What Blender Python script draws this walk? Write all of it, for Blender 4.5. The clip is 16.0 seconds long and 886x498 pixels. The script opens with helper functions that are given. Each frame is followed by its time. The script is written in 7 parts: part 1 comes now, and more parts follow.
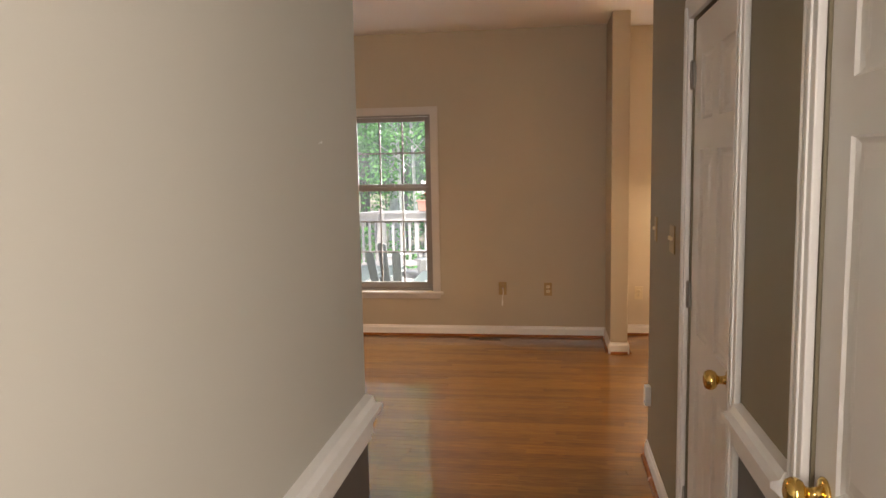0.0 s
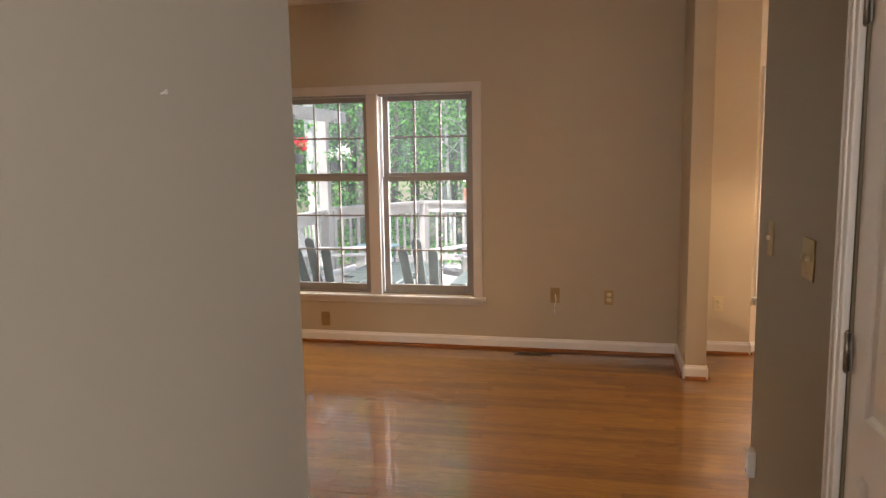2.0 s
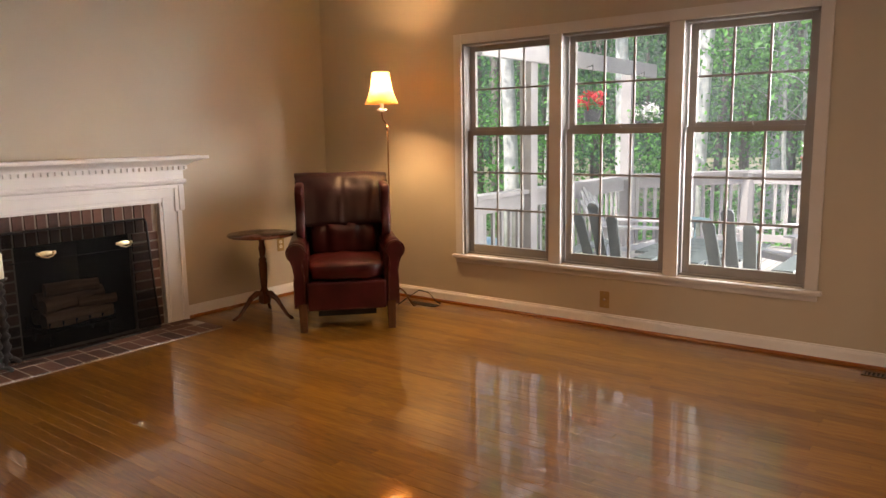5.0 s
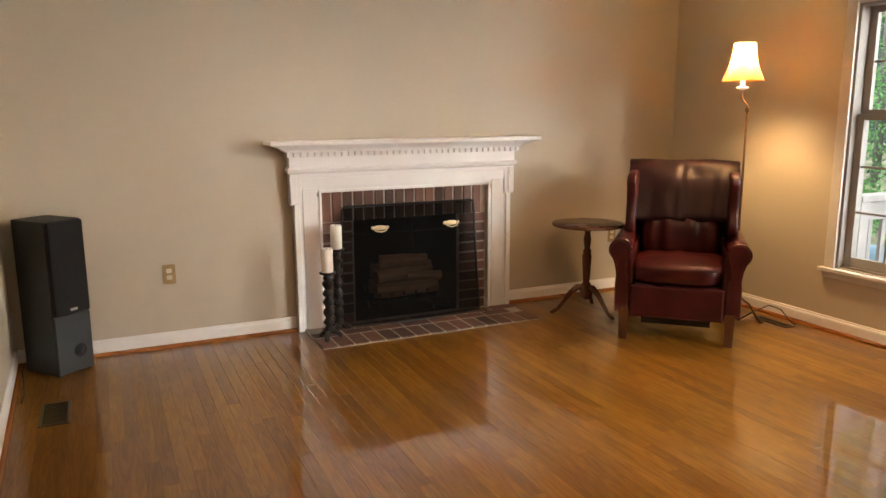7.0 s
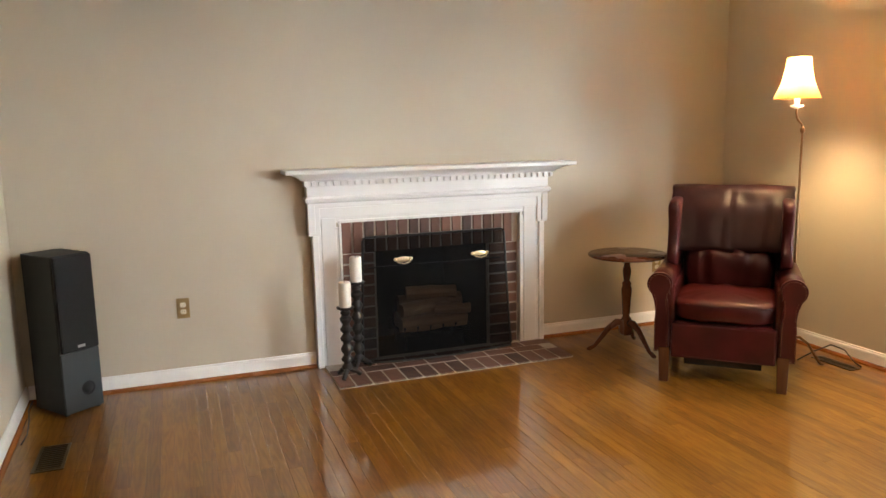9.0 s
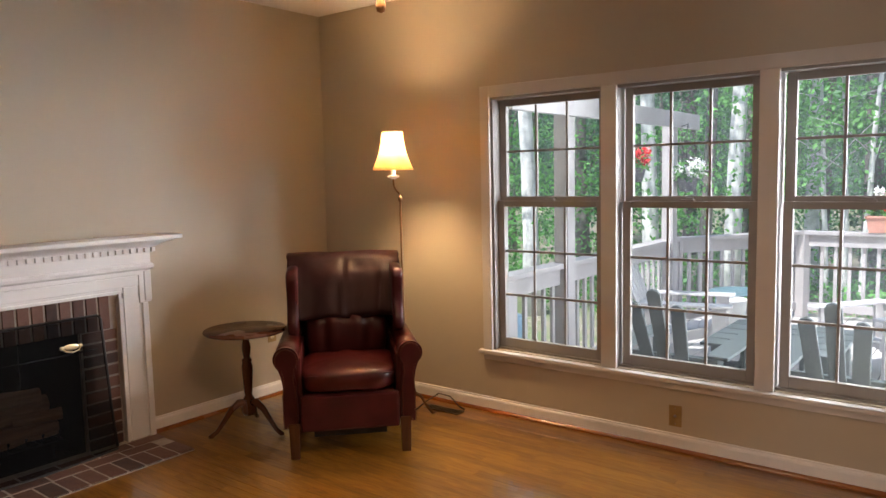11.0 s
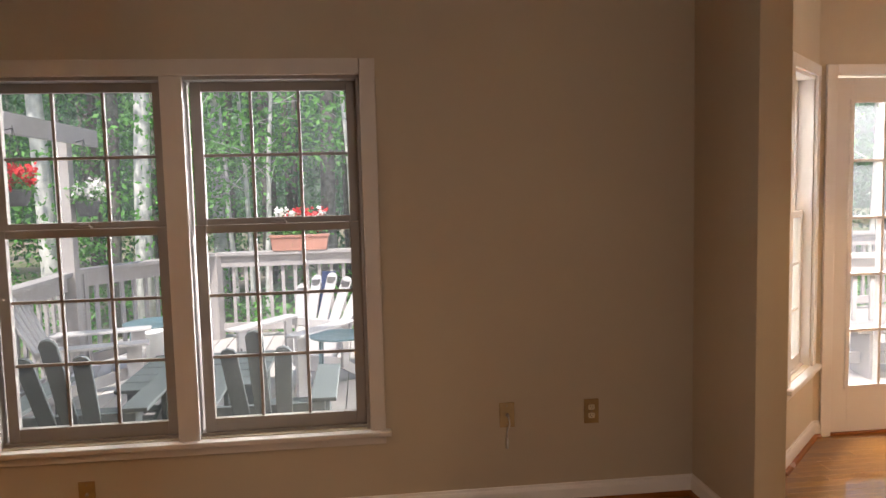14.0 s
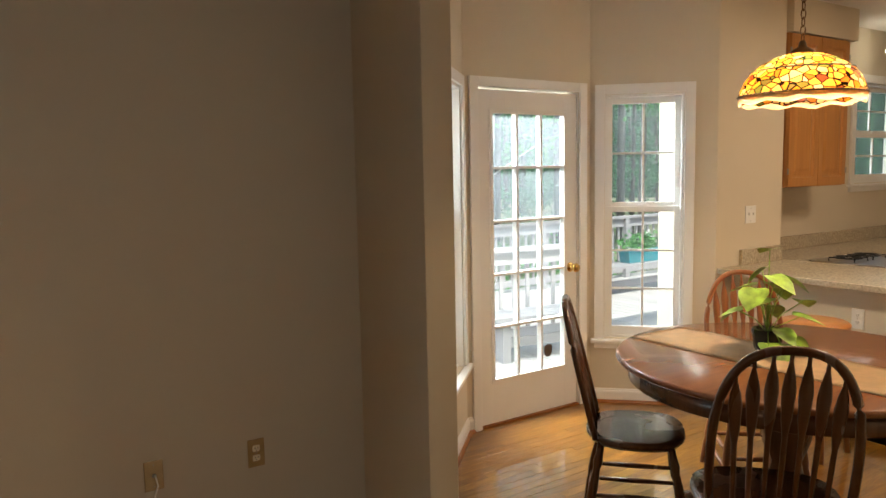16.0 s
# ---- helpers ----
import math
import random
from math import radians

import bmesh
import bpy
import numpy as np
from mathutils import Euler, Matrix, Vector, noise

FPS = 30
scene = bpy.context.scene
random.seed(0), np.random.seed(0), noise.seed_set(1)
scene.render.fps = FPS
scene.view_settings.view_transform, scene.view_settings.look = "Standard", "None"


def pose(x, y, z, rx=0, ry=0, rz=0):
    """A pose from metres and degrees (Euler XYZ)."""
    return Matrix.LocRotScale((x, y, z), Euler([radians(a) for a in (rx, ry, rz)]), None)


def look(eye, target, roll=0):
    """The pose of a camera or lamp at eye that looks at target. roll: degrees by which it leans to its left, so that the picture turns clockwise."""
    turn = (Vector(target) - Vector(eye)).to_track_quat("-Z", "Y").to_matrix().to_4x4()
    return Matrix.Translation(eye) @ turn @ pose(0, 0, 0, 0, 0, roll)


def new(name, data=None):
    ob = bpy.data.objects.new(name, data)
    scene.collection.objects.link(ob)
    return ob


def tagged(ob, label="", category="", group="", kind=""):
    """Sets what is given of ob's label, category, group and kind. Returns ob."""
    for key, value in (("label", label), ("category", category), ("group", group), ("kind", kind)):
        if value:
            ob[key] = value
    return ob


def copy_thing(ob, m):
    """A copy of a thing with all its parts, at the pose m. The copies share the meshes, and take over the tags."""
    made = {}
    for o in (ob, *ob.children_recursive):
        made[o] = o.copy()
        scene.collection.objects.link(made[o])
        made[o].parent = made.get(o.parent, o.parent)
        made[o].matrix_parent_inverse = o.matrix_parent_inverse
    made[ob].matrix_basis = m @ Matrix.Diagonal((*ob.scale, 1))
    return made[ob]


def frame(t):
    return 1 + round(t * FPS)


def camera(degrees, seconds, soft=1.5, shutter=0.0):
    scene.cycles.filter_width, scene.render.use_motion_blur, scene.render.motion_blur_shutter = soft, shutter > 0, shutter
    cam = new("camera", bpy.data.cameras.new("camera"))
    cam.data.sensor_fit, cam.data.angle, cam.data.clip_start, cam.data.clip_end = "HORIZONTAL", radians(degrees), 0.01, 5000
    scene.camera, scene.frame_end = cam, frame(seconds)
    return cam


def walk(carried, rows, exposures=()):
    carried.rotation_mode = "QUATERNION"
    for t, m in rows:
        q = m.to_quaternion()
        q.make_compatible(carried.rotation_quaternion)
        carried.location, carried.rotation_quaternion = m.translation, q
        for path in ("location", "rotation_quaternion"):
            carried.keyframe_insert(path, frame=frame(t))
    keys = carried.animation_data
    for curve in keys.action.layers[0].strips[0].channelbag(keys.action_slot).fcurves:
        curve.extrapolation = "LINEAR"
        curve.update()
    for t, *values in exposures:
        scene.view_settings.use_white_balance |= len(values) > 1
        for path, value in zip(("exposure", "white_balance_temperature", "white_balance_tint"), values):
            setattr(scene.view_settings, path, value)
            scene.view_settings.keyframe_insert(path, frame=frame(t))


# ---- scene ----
cam = camera(62.6, 16.0)
PATH = [
    (0, (0.152, 0.102, 1.544), (-0.136, 2.068, 1.314), -1.1),
    (0.5, (0.172, 0.351, 1.532), (-0.12, 2.316, 1.297), -0.9),
    (1, (0.184, 0.592, 1.512), (-0.14, 2.552, 1.276), -1.0),
    (1.5, (0.143, 0.826, 1.498), (-0.227, 2.777, 1.256), -0.9),
    (1.8, (0.113, 0.955, 1.492), (-0.294, 2.898, 1.25), -0.7),
    (2, (0.097, 1.018, 1.531), (-0.333, 2.953, 1.268), -0.9),
    (2.5, (0.081, 1.182, 1.499), (-0.415, 3.102, 1.235), -0.8),
    (3, (0.091, 1.359, 1.457), (-0.5, 3.25, 1.189), -0.8),
    (3.2, (0.089, 1.414, 1.4), (-0.55, 3.291, 1.14), -0.6),
    (5.3, (-0.089, 2.062, 1.331), (-1.39, 3.544, 1.002), -0.7),
    (5.5, (-0.116, 2.105, 1.347), (-1.488, 3.52, 1.008), -0.4),
    (6, (-0.2, 2.266, 1.358), (-1.743, 3.49, 1.011), -0.4),
    (6.5, (-0.274, 2.356, 1.36), (-1.951, 3.385, 1.0), -0.3),
    (7, (-0.312, 2.448, 1.369), (-2.093, 3.279, 1.002), -0.3),
    (7.5, (-0.339, 2.592, 1.363), (-2.206, 3.206, 0.994), -0.6),
    (8, (-0.388, 2.726, 1.36), (-2.289, 3.218, 0.985), -0.8),
    (8.2, (-0.422, 2.762, 1.355), (-2.324, 3.262, 0.989), -0.8),
    (10.3, (-0.559, 2.72, 1.516), (-2.083, 3.993, 1.276), -1.3),
    (10.5, (-0.61, 2.704, 1.513), (-2.051, 4.072, 1.29), -1.2),
    (11, (-0.754, 2.75, 1.509), (-1.974, 4.322, 1.311), -1.3),
    (11.5, (-0.752, 2.851, 1.534), (-1.744, 4.574, 1.318), -1.6),
    (12, (-0.756, 2.971, 1.525), (-1.499, 4.818, 1.324), -1.5),
    (12.5, (-0.777, 3.062, 1.515), (-1.268, 4.991, 1.321), -1.5),
    (13, (-0.847, 3.127, 1.53), (-1.086, 5.103, 1.333), -1.5),
    (13.5, (-0.963, 3.217, 1.5), (-0.941, 5.209, 1.326), -1.4),
    (14, (-0.89, 3.301, 1.497), (-0.674, 5.282, 1.324), -1.4),
    (14.5, (-0.903, 3.424, 1.565), (-0.421, 5.356, 1.381), -1.2),
    (15, (-0.875, 3.551, 1.563), (-0.203, 5.428, 1.405), -1.1),
    (15.5, (-0.841, 3.618, 1.55), (0.021, 5.414, 1.371), -1.2),
    (16, (-0.814, 3.694, 1.568), (0.291, 5.347, 1.356), -1.1),
]
# seconds, stops, kelvin, tint
EXPOSURES = [(0, 1.72, 7200, 17), (1, 1.65, 7200, 17), (2, 1.6, 7100, 18), (3, 1.5, 6550, 17), (5.5, 1.3, 7450, 22), (6, 1.32, 7550, 22), (6.5, 1.48, 7650, 18), (7, 1.68, 7250, 15), (7.5, 2.05, 6450, 9), (8, 2.2, 6300, 7), (10.5, 1.33, 6200, 15), (11, 1.3, 6500, 18), (12, 1.15, 6600, 19), (12.5, 1.15, 6900, 21), (13, 1.1, 7000, 24), (14, 1.0, 7200, 22), (15, 0.93, 7150, 18), (15.5, 0.92, 7000, 14), (16, 0.98, 6350, 5)]
walk(cam, [(t, look(eye, target, roll)) for t, eye, target, roll in PATH], EXPOSURES)

# ---------------------------------------------------------------- light
world = bpy.data.worlds.new("sky")
scene.world = world
world.use_nodes = True
wn = world.node_tree
sky = wn.nodes.new("ShaderNodeTexSky")
sky.sky_type = "NISHITA"
sky.sun_disc = False
SUN_EL, SUN_AZ = 58.0, 200.0        # degrees; azimuth clockwise from +y
sky.sun_elevation = radians(SUN_EL)
sky.sun_rotation = radians(SUN_AZ)
wn.links.new(sky.outputs[0], wn.nodes["Background"].inputs[0])
wn.nodes["Background"].inputs[1].default_value = 0.125


def lamp(name, kind, m, energy, color, size=0.1, size_y=None, angle=None):
    d = bpy.data.lights.new(name, kind)
    d.energy, d.color = energy, color
    if kind == "AREA":
        d.shape = "RECTANGLE"
        d.size, d.size_y = size, size_y or size
    elif kind == "SUN":
        d.angle = radians(angle)
    else:
        d.shadow_soft_size = size
    ob = new(name, d)
    ob.matrix_world = m
    return ob


az, el = radians(SUN_AZ), radians(SUN_EL)
to_sun = Vector((math.sin(az) * math.cos(el), math.cos(az) * math.cos(el), math.sin(el)))
lamp("sun", "SUN", look(to_sun * 30, (0, 0, 0)), 3.4, (1.0, 0.97, 0.92), angle=0.5)
# lamps added outside the triple window and bay, standing in for sky light
lamp("window_skylight", "AREA", look((-2.1, 7.5, 2.75), (-2.3, 4.2, 0.2)), 40, (0.93, 0.97, 1.0), 2.4, 1.0)
# the two side lamps sit out of sight to brighten the walls inside
lamp("window_skylight_east", "AREA", look((0.1, 7.75, 1.35), (-4.2, 3.4, 1.2)), 42, (0.95, 0.98, 1.0), 1.7, 2.4)
lamp("window_skylight_west", "AREA", look((-5.0, 8.1, 1.35), (-1.2, 4.6, 1.2)), 14, (0.95, 0.98, 1.0), 1.2, 2.0)
lamp("bay_skylight", "AREA", look((2.15, 8.1, 2.9), (2.1, 5.8, 0.1)), 175, (0.95, 0.98, 1.0), 1.6, 0.9)
# unseen lamp inside the hall, added for daylight assumed behind the start
entry = lamp("hall_fill", "AREA", look((0.62, -0.75, 1.5), (-0.37, 0.85, 1.35)), 14, (1.0, 0.965, 0.91), 0.5, 1.5)
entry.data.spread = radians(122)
# unseen lamp out over the deck, added to brighten the southwest corner
sw = lamp("window_skylight_far", "AREA", look((0.75, 9.2, 1.5), (-4.3, 2.0, 1.2)), 15, (0.95, 0.98, 1.0), 1.4, 1.6)
sw.data.spread = radians(60)
# lamps of the place: the floor lamp and the pendant
lamp("floor_lamp_bulb", "POINT", Matrix.Translation((-3.742, 6.12, 1.68)), 40, (1.0, 0.67, 0.33), 0.05)
lamp("pendant_bulb", "POINT", Matrix.Translation((2.0, 5.335, 1.90)), 38, (1.0, 0.70, 0.42), 0.04)
# unseen ceiling lamp, added to brighten the nook's bay walls
lamp("kitchen_fill", "AREA", look((3.8, 4.9, 2.68), (3.8, 4.9, 0)), 18, (1.0, 0.72, 0.5), 1.2, 0.6)
# fill lamp added under the fan for warm bounce off the floor
lamp("fan_fill", "AREA", look((-2.22, 4.37, 2.08), (-2.22, 4.37, 0)), 6, (1.0, 0.62, 0.34), 0.5, 0.5)


# ---------------------------------------------------------------- materials
def nodes_of(name):
    m = bpy.data.materials.new(name)
    m.use_nodes = True
    nt = m.node_tree
    return m, nt, nt.nodes["Principled BSDF"]


def ramp(nt, fac, stops):
    r = nt.nodes.new("ShaderNodeValToRGB")
    e = r.color_ramp.elements
    while len(e) < len(stops):
        e.new(0.5)
    for k, (p, c) in enumerate(stops):
        e[k].position, e[k].color = p, (*c, 1)
    nt.links.new(fac, r.inputs[0])
    return r.outputs[0]


def tex(nt, kind, scale, detail=4, stretch=(1, 1, 1), space="Object", rough=0.5):
    c = nt.nodes.new("ShaderNodeTexCoord")
    mp = nt.nodes.new("ShaderNodeMapping")
    mp.inputs["Scale"].default_value = stretch
    nt.links.new(c.outputs[space], mp.inputs[0])
    n = nt.nodes.new("ShaderNodeTex" + kind)
    n.inputs["Scale"].default_value = scale
    if kind == "Noise":
        n.inputs["Detail"].default_value = detail
        n.inputs["Roughness"].default_value = rough
    nt.links.new(mp.outputs[0], n.inputs[0])
    return n, mp


def bump(nt, bsdf, height, strength, distance=0.01):
    b = nt.nodes.new("ShaderNodeBump")
    b.inputs["Strength"].default_value = strength
    b.inputs["Distance"].default_value = distance
    nt.links.new(height, b.inputs["Height"])
    nt.links.new(b.outputs[0], bsdf.inputs["Normal"])


def shade(c, k):
    return tuple(min(1.0, v * k) for v in c)


def plain(name, color, rough=0.5, metal=0.0, vary=0.12, scale=3.0, grain=120.0, bumpy=0.08, coat=0.0):
    """A surface with blotches at hand scale and fine grain."""
    m, nt, b = nodes_of(name)
    n1, _ = tex(nt, "Noise", scale, 3)
    col = ramp(nt, n1.outputs["Fac"], [(0.3, shade(color, 1 - vary)), (0.7, shade(color, 1 + vary))])
    nt.links.new(col, b.inputs["Base Color"])
    n2, _ = tex(nt, "Noise", grain, 2)
    mr = nt.nodes.new("ShaderNodeMapRange")
    mr.inputs["To Min"].default_value = max(0.02, rough * 0.85)
    mr.inputs["To Max"].default_value = min(1.0, rough * 1.15)
    nt.links.new(n1.outputs["Fac"], mr.inputs[0])
    nt.links.new(mr.outputs[0], b.inputs["Roughness"])
    b.inputs["Metallic"].default_value = metal
    b.inputs["Coat Weight"].default_value = coat
    if bumpy:
        bump(nt, b, n2.outputs["Fac"], bumpy, 0.002)
    return m


def wood(name, dark, light, rough=0.3, along="x", scale=6.0, coat=0.0, pieces=0.0):
    """Grain along one axis; pieces: how far each piece's tone wanders."""
    m, nt, b = nodes_of(name)
    st = {"x": (0.06, 1, 1), "y": (1, 0.06, 1), "z": (1, 1, 0.06)}[along]
    n1, mp = tex(nt, "Noise", scale * 6, 6, st)
    n2, mp2 = tex(nt, "Noise", scale * 0.6, 3, st)
    mix = nt.nodes.new("ShaderNodeMath")
    mix.operation = "MULTIPLY_ADD"
    mix.inputs[1].default_value = 0.5
    nt.links.new(n1.outputs["Fac"], mix.inputs[0])
    half = nt.nodes.new("ShaderNodeMath")
    half.operation = "MULTIPLY"
    half.inputs[1].default_value = 0.5
    nt.links.new(n2.outputs["Fac"], half.inputs[0])
    nt.links.new(half.outputs[0], mix.inputs[2])
    fac = mix.outputs[0]
    if pieces:
        oi = nt.nodes.new("ShaderNodeObjectInfo")
        ge = nt.nodes.new("ShaderNodeNewGeometry")
        ad = nt.nodes.new("ShaderNodeMath")
        ad.operation = "ADD"
        nt.links.new(oi.outputs["Random"], ad.inputs[0])
        nt.links.new(ge.outputs["Random Per Island"], ad.inputs[1])
        fr = nt.nodes.new("ShaderNodeMath")
        fr.operation = "FRACT"
        nt.links.new(ad.outputs[0], fr.inputs[0])
        ma = nt.nodes.new("ShaderNodeMath")
        ma.operation = "MULTIPLY_ADD"
        ma.inputs[1].default_value = pieces
        nt.links.new(fr.outputs[0], ma.inputs[0])
        sb = nt.nodes.new("ShaderNodeMath")
        sb.operation = "SUBTRACT"
        sb.inputs[1].default_value = pieces / 2
        nt.links.new(fac, sb.inputs[0])
        nt.links.new(sb.outputs[0], ma.inputs[2])
        fac = ma.outputs[0]
        # each piece takes its grain from its own place in the tree
        vm = nt.nodes.new("ShaderNodeCombineXYZ")
        mu = nt.nodes.new("ShaderNodeMath")
        mu.operation = "MULTIPLY"
        mu.inputs[1].default_value = 37.0
        nt.links.new(fr.outputs[0], mu.inputs[0])
        for k in range(3):
            nt.links.new(mu.outputs[0], vm.inputs[k])
        nt.links.new(vm.outputs[0], mp.inputs["Location"])
    col = ramp(nt, fac, [(0.25, dark), (0.5, tuple((a + c) / 2 for a, c in zip(dark, light))), (0.75, light)])
    nt.links.new(col, b.inputs["Base Color"])
    mr = nt.nodes.new("ShaderNodeMapRange")
    mr.inputs["To Min"].default_value = rough * 0.8
    mr.inputs["To Max"].default_value = rough * 1.3
    nt.links.new(n2.outputs["Fac"], mr.inputs[0])
    nt.links.new(mr.outputs[0], b.inputs["Roughness"])
    b.inputs["Coat Weight"].default_value = coat
    b.inputs["Coat Roughness"].default_value = 0.08
    bump(nt, b, n1.outputs["Fac"], 0.06, 0.002)
    return m


def emitter(name, color, strength):
    m, nt, b = nodes_of(name)
    b.inputs["Base Color"].default_value = (*color, 1)
    b.inputs["Emission Color"].default_value = (*color, 1)
    b.inputs["Emission Strength"].default_value = strength
    return m


def clear_glass(name, tint=(1, 1, 1), veil=0.02):
    m, nt, b = nodes_of(name)
    b.inputs["Base Color"].default_value = (*tint, 1)
    b.inputs["Transmission Weight"].default_value = 1.0
    b.inputs["Roughness"].default_value = 0.0
    b.inputs["IOR"].default_value = 1.02
    # translucent veil: bright glare over the view is put into the glass
    film, _ = tex(nt, "Noise", 3, 3)
    glare = nt.nodes.new("ShaderNodeBsdfTranslucent")
    glare.inputs["Color"].default_value = (0.86, 0.94, 1.0, 1)
    amount = nt.nodes.new("ShaderNodeMath")
    amount.operation = "MULTIPLY_ADD"
    nt.links.new(film.outputs["Fac"], amount.inputs[0])
    amount.inputs[1].default_value = 0.022
    amount.inputs[2].default_value = veil
    mx = nt.nodes.new("ShaderNodeMixShader")
    nt.links.new(amount.outputs[0], mx.inputs[0])
    nt.links.new(b.outputs[0], mx.inputs[1])
    nt.links.new(glare.outputs[0], mx.inputs[2])
    nt.links.new(mx.outputs[0], nt.nodes["Material Output"].inputs[0])
    return m


WALL = plain("wall_paint_beige", (0.51, 0.447, 0.340), 0.55, vary=0.03, scale=1.2, grain=180, bumpy=0.15)
# right hall wall: darker than the left, its shade put into the paint
OLIVE = plain("wall_paint_shaded_olive", (0.24, 0.205, 0.135), 0.55, vary=0.03, scale=1.2, grain=180, bumpy=0.15)
HALL = plain("wall_paint_sage_beige", (0.50, 0.48, 0.425), 0.55, vary=0.03, scale=1.2, grain=180, bumpy=0.05)
NOOK = plain("wall_paint_cream", (0.66, 0.59, 0.47), 0.55, vary=0.03, scale=1.2, grain=180, bumpy=0.15)
DADO = plain("wall_paint_slate", (0.10, 0.095, 0.09), 0.5, vary=0.05, scale=1.2, grain=180, bumpy=0.15)
CEIL = plain("ceiling_paint", (0.80, 0.78, 0.76), 0.8, vary=0.02, scale=1.0, grain=90, bumpy=0.2)
TRIM = plain("white_trim_paint", (0.82, 0.81, 0.79), 0.33, vary=0.03, scale=4, grain=60, bumpy=0.05)
# white paint, greyed in the colour to show its backlit shade
SASH = plain("sash_white_in_shade", (0.28, 0.26, 0.24), 0.45, vary=0.04, scale=5, grain=60, bumpy=0.05)
# casing white, darkened in the colour for the shade around the bright panes
CASEP = plain("casing_white_in_shade", (0.62, 0.59, 0.55), 0.4, vary=0.04, scale=4, grain=60, bumpy=0.05)
DOORP = plain("white_door_paint", (0.80, 0.785, 0.765), 0.3, vary=0.03, scale=3, grain=60, bumpy=0.05)


def oak_floor():
    """Stained oak strips: a tone for each strip, flame grain, fine pores, a worn clear coat."""
    m, nt, b = nodes_of("oak_strip_floor")
    oi = nt.nodes.new("ShaderNodeObjectInfo")
    ge = nt.nodes.new("ShaderNodeNewGeometry")

    def op(kind, a, c, third=None):
        n = nt.nodes.new("ShaderNodeMath")
        n.operation = kind
        for k, v in enumerate((a, c, third)):
            if v is None:
                continue
            if isinstance(v, (int, float)):
                n.inputs[k].default_value = v
            else:
                nt.links.new(v, n.inputs[k])
        return n.outputs[0]
    rnd = op("FRACT", op("ADD", oi.outputs["Random"], ge.outputs["Random Per Island"]), None)
    off = nt.nodes.new("ShaderNodeCombineXYZ")
    nt.links.new(op("MULTIPLY", rnd, 53.0), off.inputs[0])
    nt.links.new(op("MULTIPLY", rnd, 31.0), off.inputs[1])
    nt.links.new(op("MULTIPLY", rnd, 17.0), off.inputs[2])
    flame, mp1 = tex(nt, "Noise", 22, 2, (0.10, 1, 1), rough=0.4)
    nt.links.new(off.outputs[0], mp1.inputs["Location"])
    rings = op("PINGPONG", op("MULTIPLY", flame.outputs["Fac"], 7.0), 0.5)
    pores, mp2 = tex(nt, "Noise", 420, 3, (0.025, 1, 1), rough=0.6)
    soft, _ = tex(nt, "Noise", 1.1, 3)
    f = op("MULTIPLY_ADD", rnd, 0.32, op("MULTIPLY", rings, 0.5))
    f = op("MULTIPLY_ADD", pores.outputs["Fac"], 0.42, f)
    f = op("MULTIPLY_ADD", soft.outputs["Fac"], 0.22, op("SUBTRACT", f, 0.14))
    col = ramp(nt, f, [(0.10, (0.125, 0.046, 0.0045)), (0.45, (0.215, 0.086, 0.0085)), (0.8, (0.305, 0.137, 0.015))])
    nt.links.new(col, b.inputs["Base Color"])
    b.inputs["Roughness"].default_value = 0.42
    b.inputs["Specular IOR Level"].default_value = 0.12
    b.inputs["Coat Weight"].default_value = 1.0
    b.inputs["Coat IOR"].default_value = 1.75
    nt.links.new(op("MULTIPLY_ADD", pores.outputs["Fac"], 0.04, 0.03), b.inputs["Coat Roughness"])
    return m


FLOOR = oak_floor()
SHOE = wood("stained_shoe_molding", (0.20, 0.065, 0.015), (0.34, 0.12, 0.03), 0.25, "x", 5.0)
SUBFLOOR = plain("subfloor_dark", (0.06, 0.03, 0.012), 0.9)
GLASS = clear_glass("window_glass", (0.89, 0.98, 1.0), 0.0)
# stronger veil in the bay panes, to whiten the view through them
BAYGLASS = clear_glass("veiled_bay_glass", (0.97, 1.0, 0.98), 0.035)
BRASS = plain("polished_brass", (0.78, 0.52, 0.16), 0.16, metal=1.0, vary=0.08, scale=20, grain=80, bumpy=0.03)
PALEBRASS = plain("pale_brass", (0.80, 0.68, 0.42), 0.3, metal=0.9, vary=0.1, scale=30, grain=90, bumpy=0.05)
BRASSD = plain("aged_brass_plate", (0.36, 0.25, 0.11), 0.35, metal=0.6, vary=0.12, scale=20, grain=80, bumpy=0.05)
IVORY = plain("ivory_plastic", (0.72, 0.64, 0.46), 0.35, vary=0.03, scale=10, bumpy=0.0)
STEEL = plain("brushed_steel", (0.36, 0.34, 0.31), 0.35, metal=1.0, vary=0.08, scale=20)
BRICK = plain("red_brick", (0.22, 0.105, 0.068), 0.85, vary=0.35, scale=14, grain=160, bumpy=0.5)
MORTAR = plain("mortar", (0.40, 0.35, 0.30), 0.95, vary=0.15, scale=20, grain=200, bumpy=0.5)
SOOT = plain("sooty_firebrick", (0.025, 0.022, 0.02), 0.9, vary=0.4, scale=6, bumpy=0.4)
BLACK = plain("black_iron", (0.018, 0.018, 0.018), 0.45, metal=0.3, vary=0.3, scale=20)


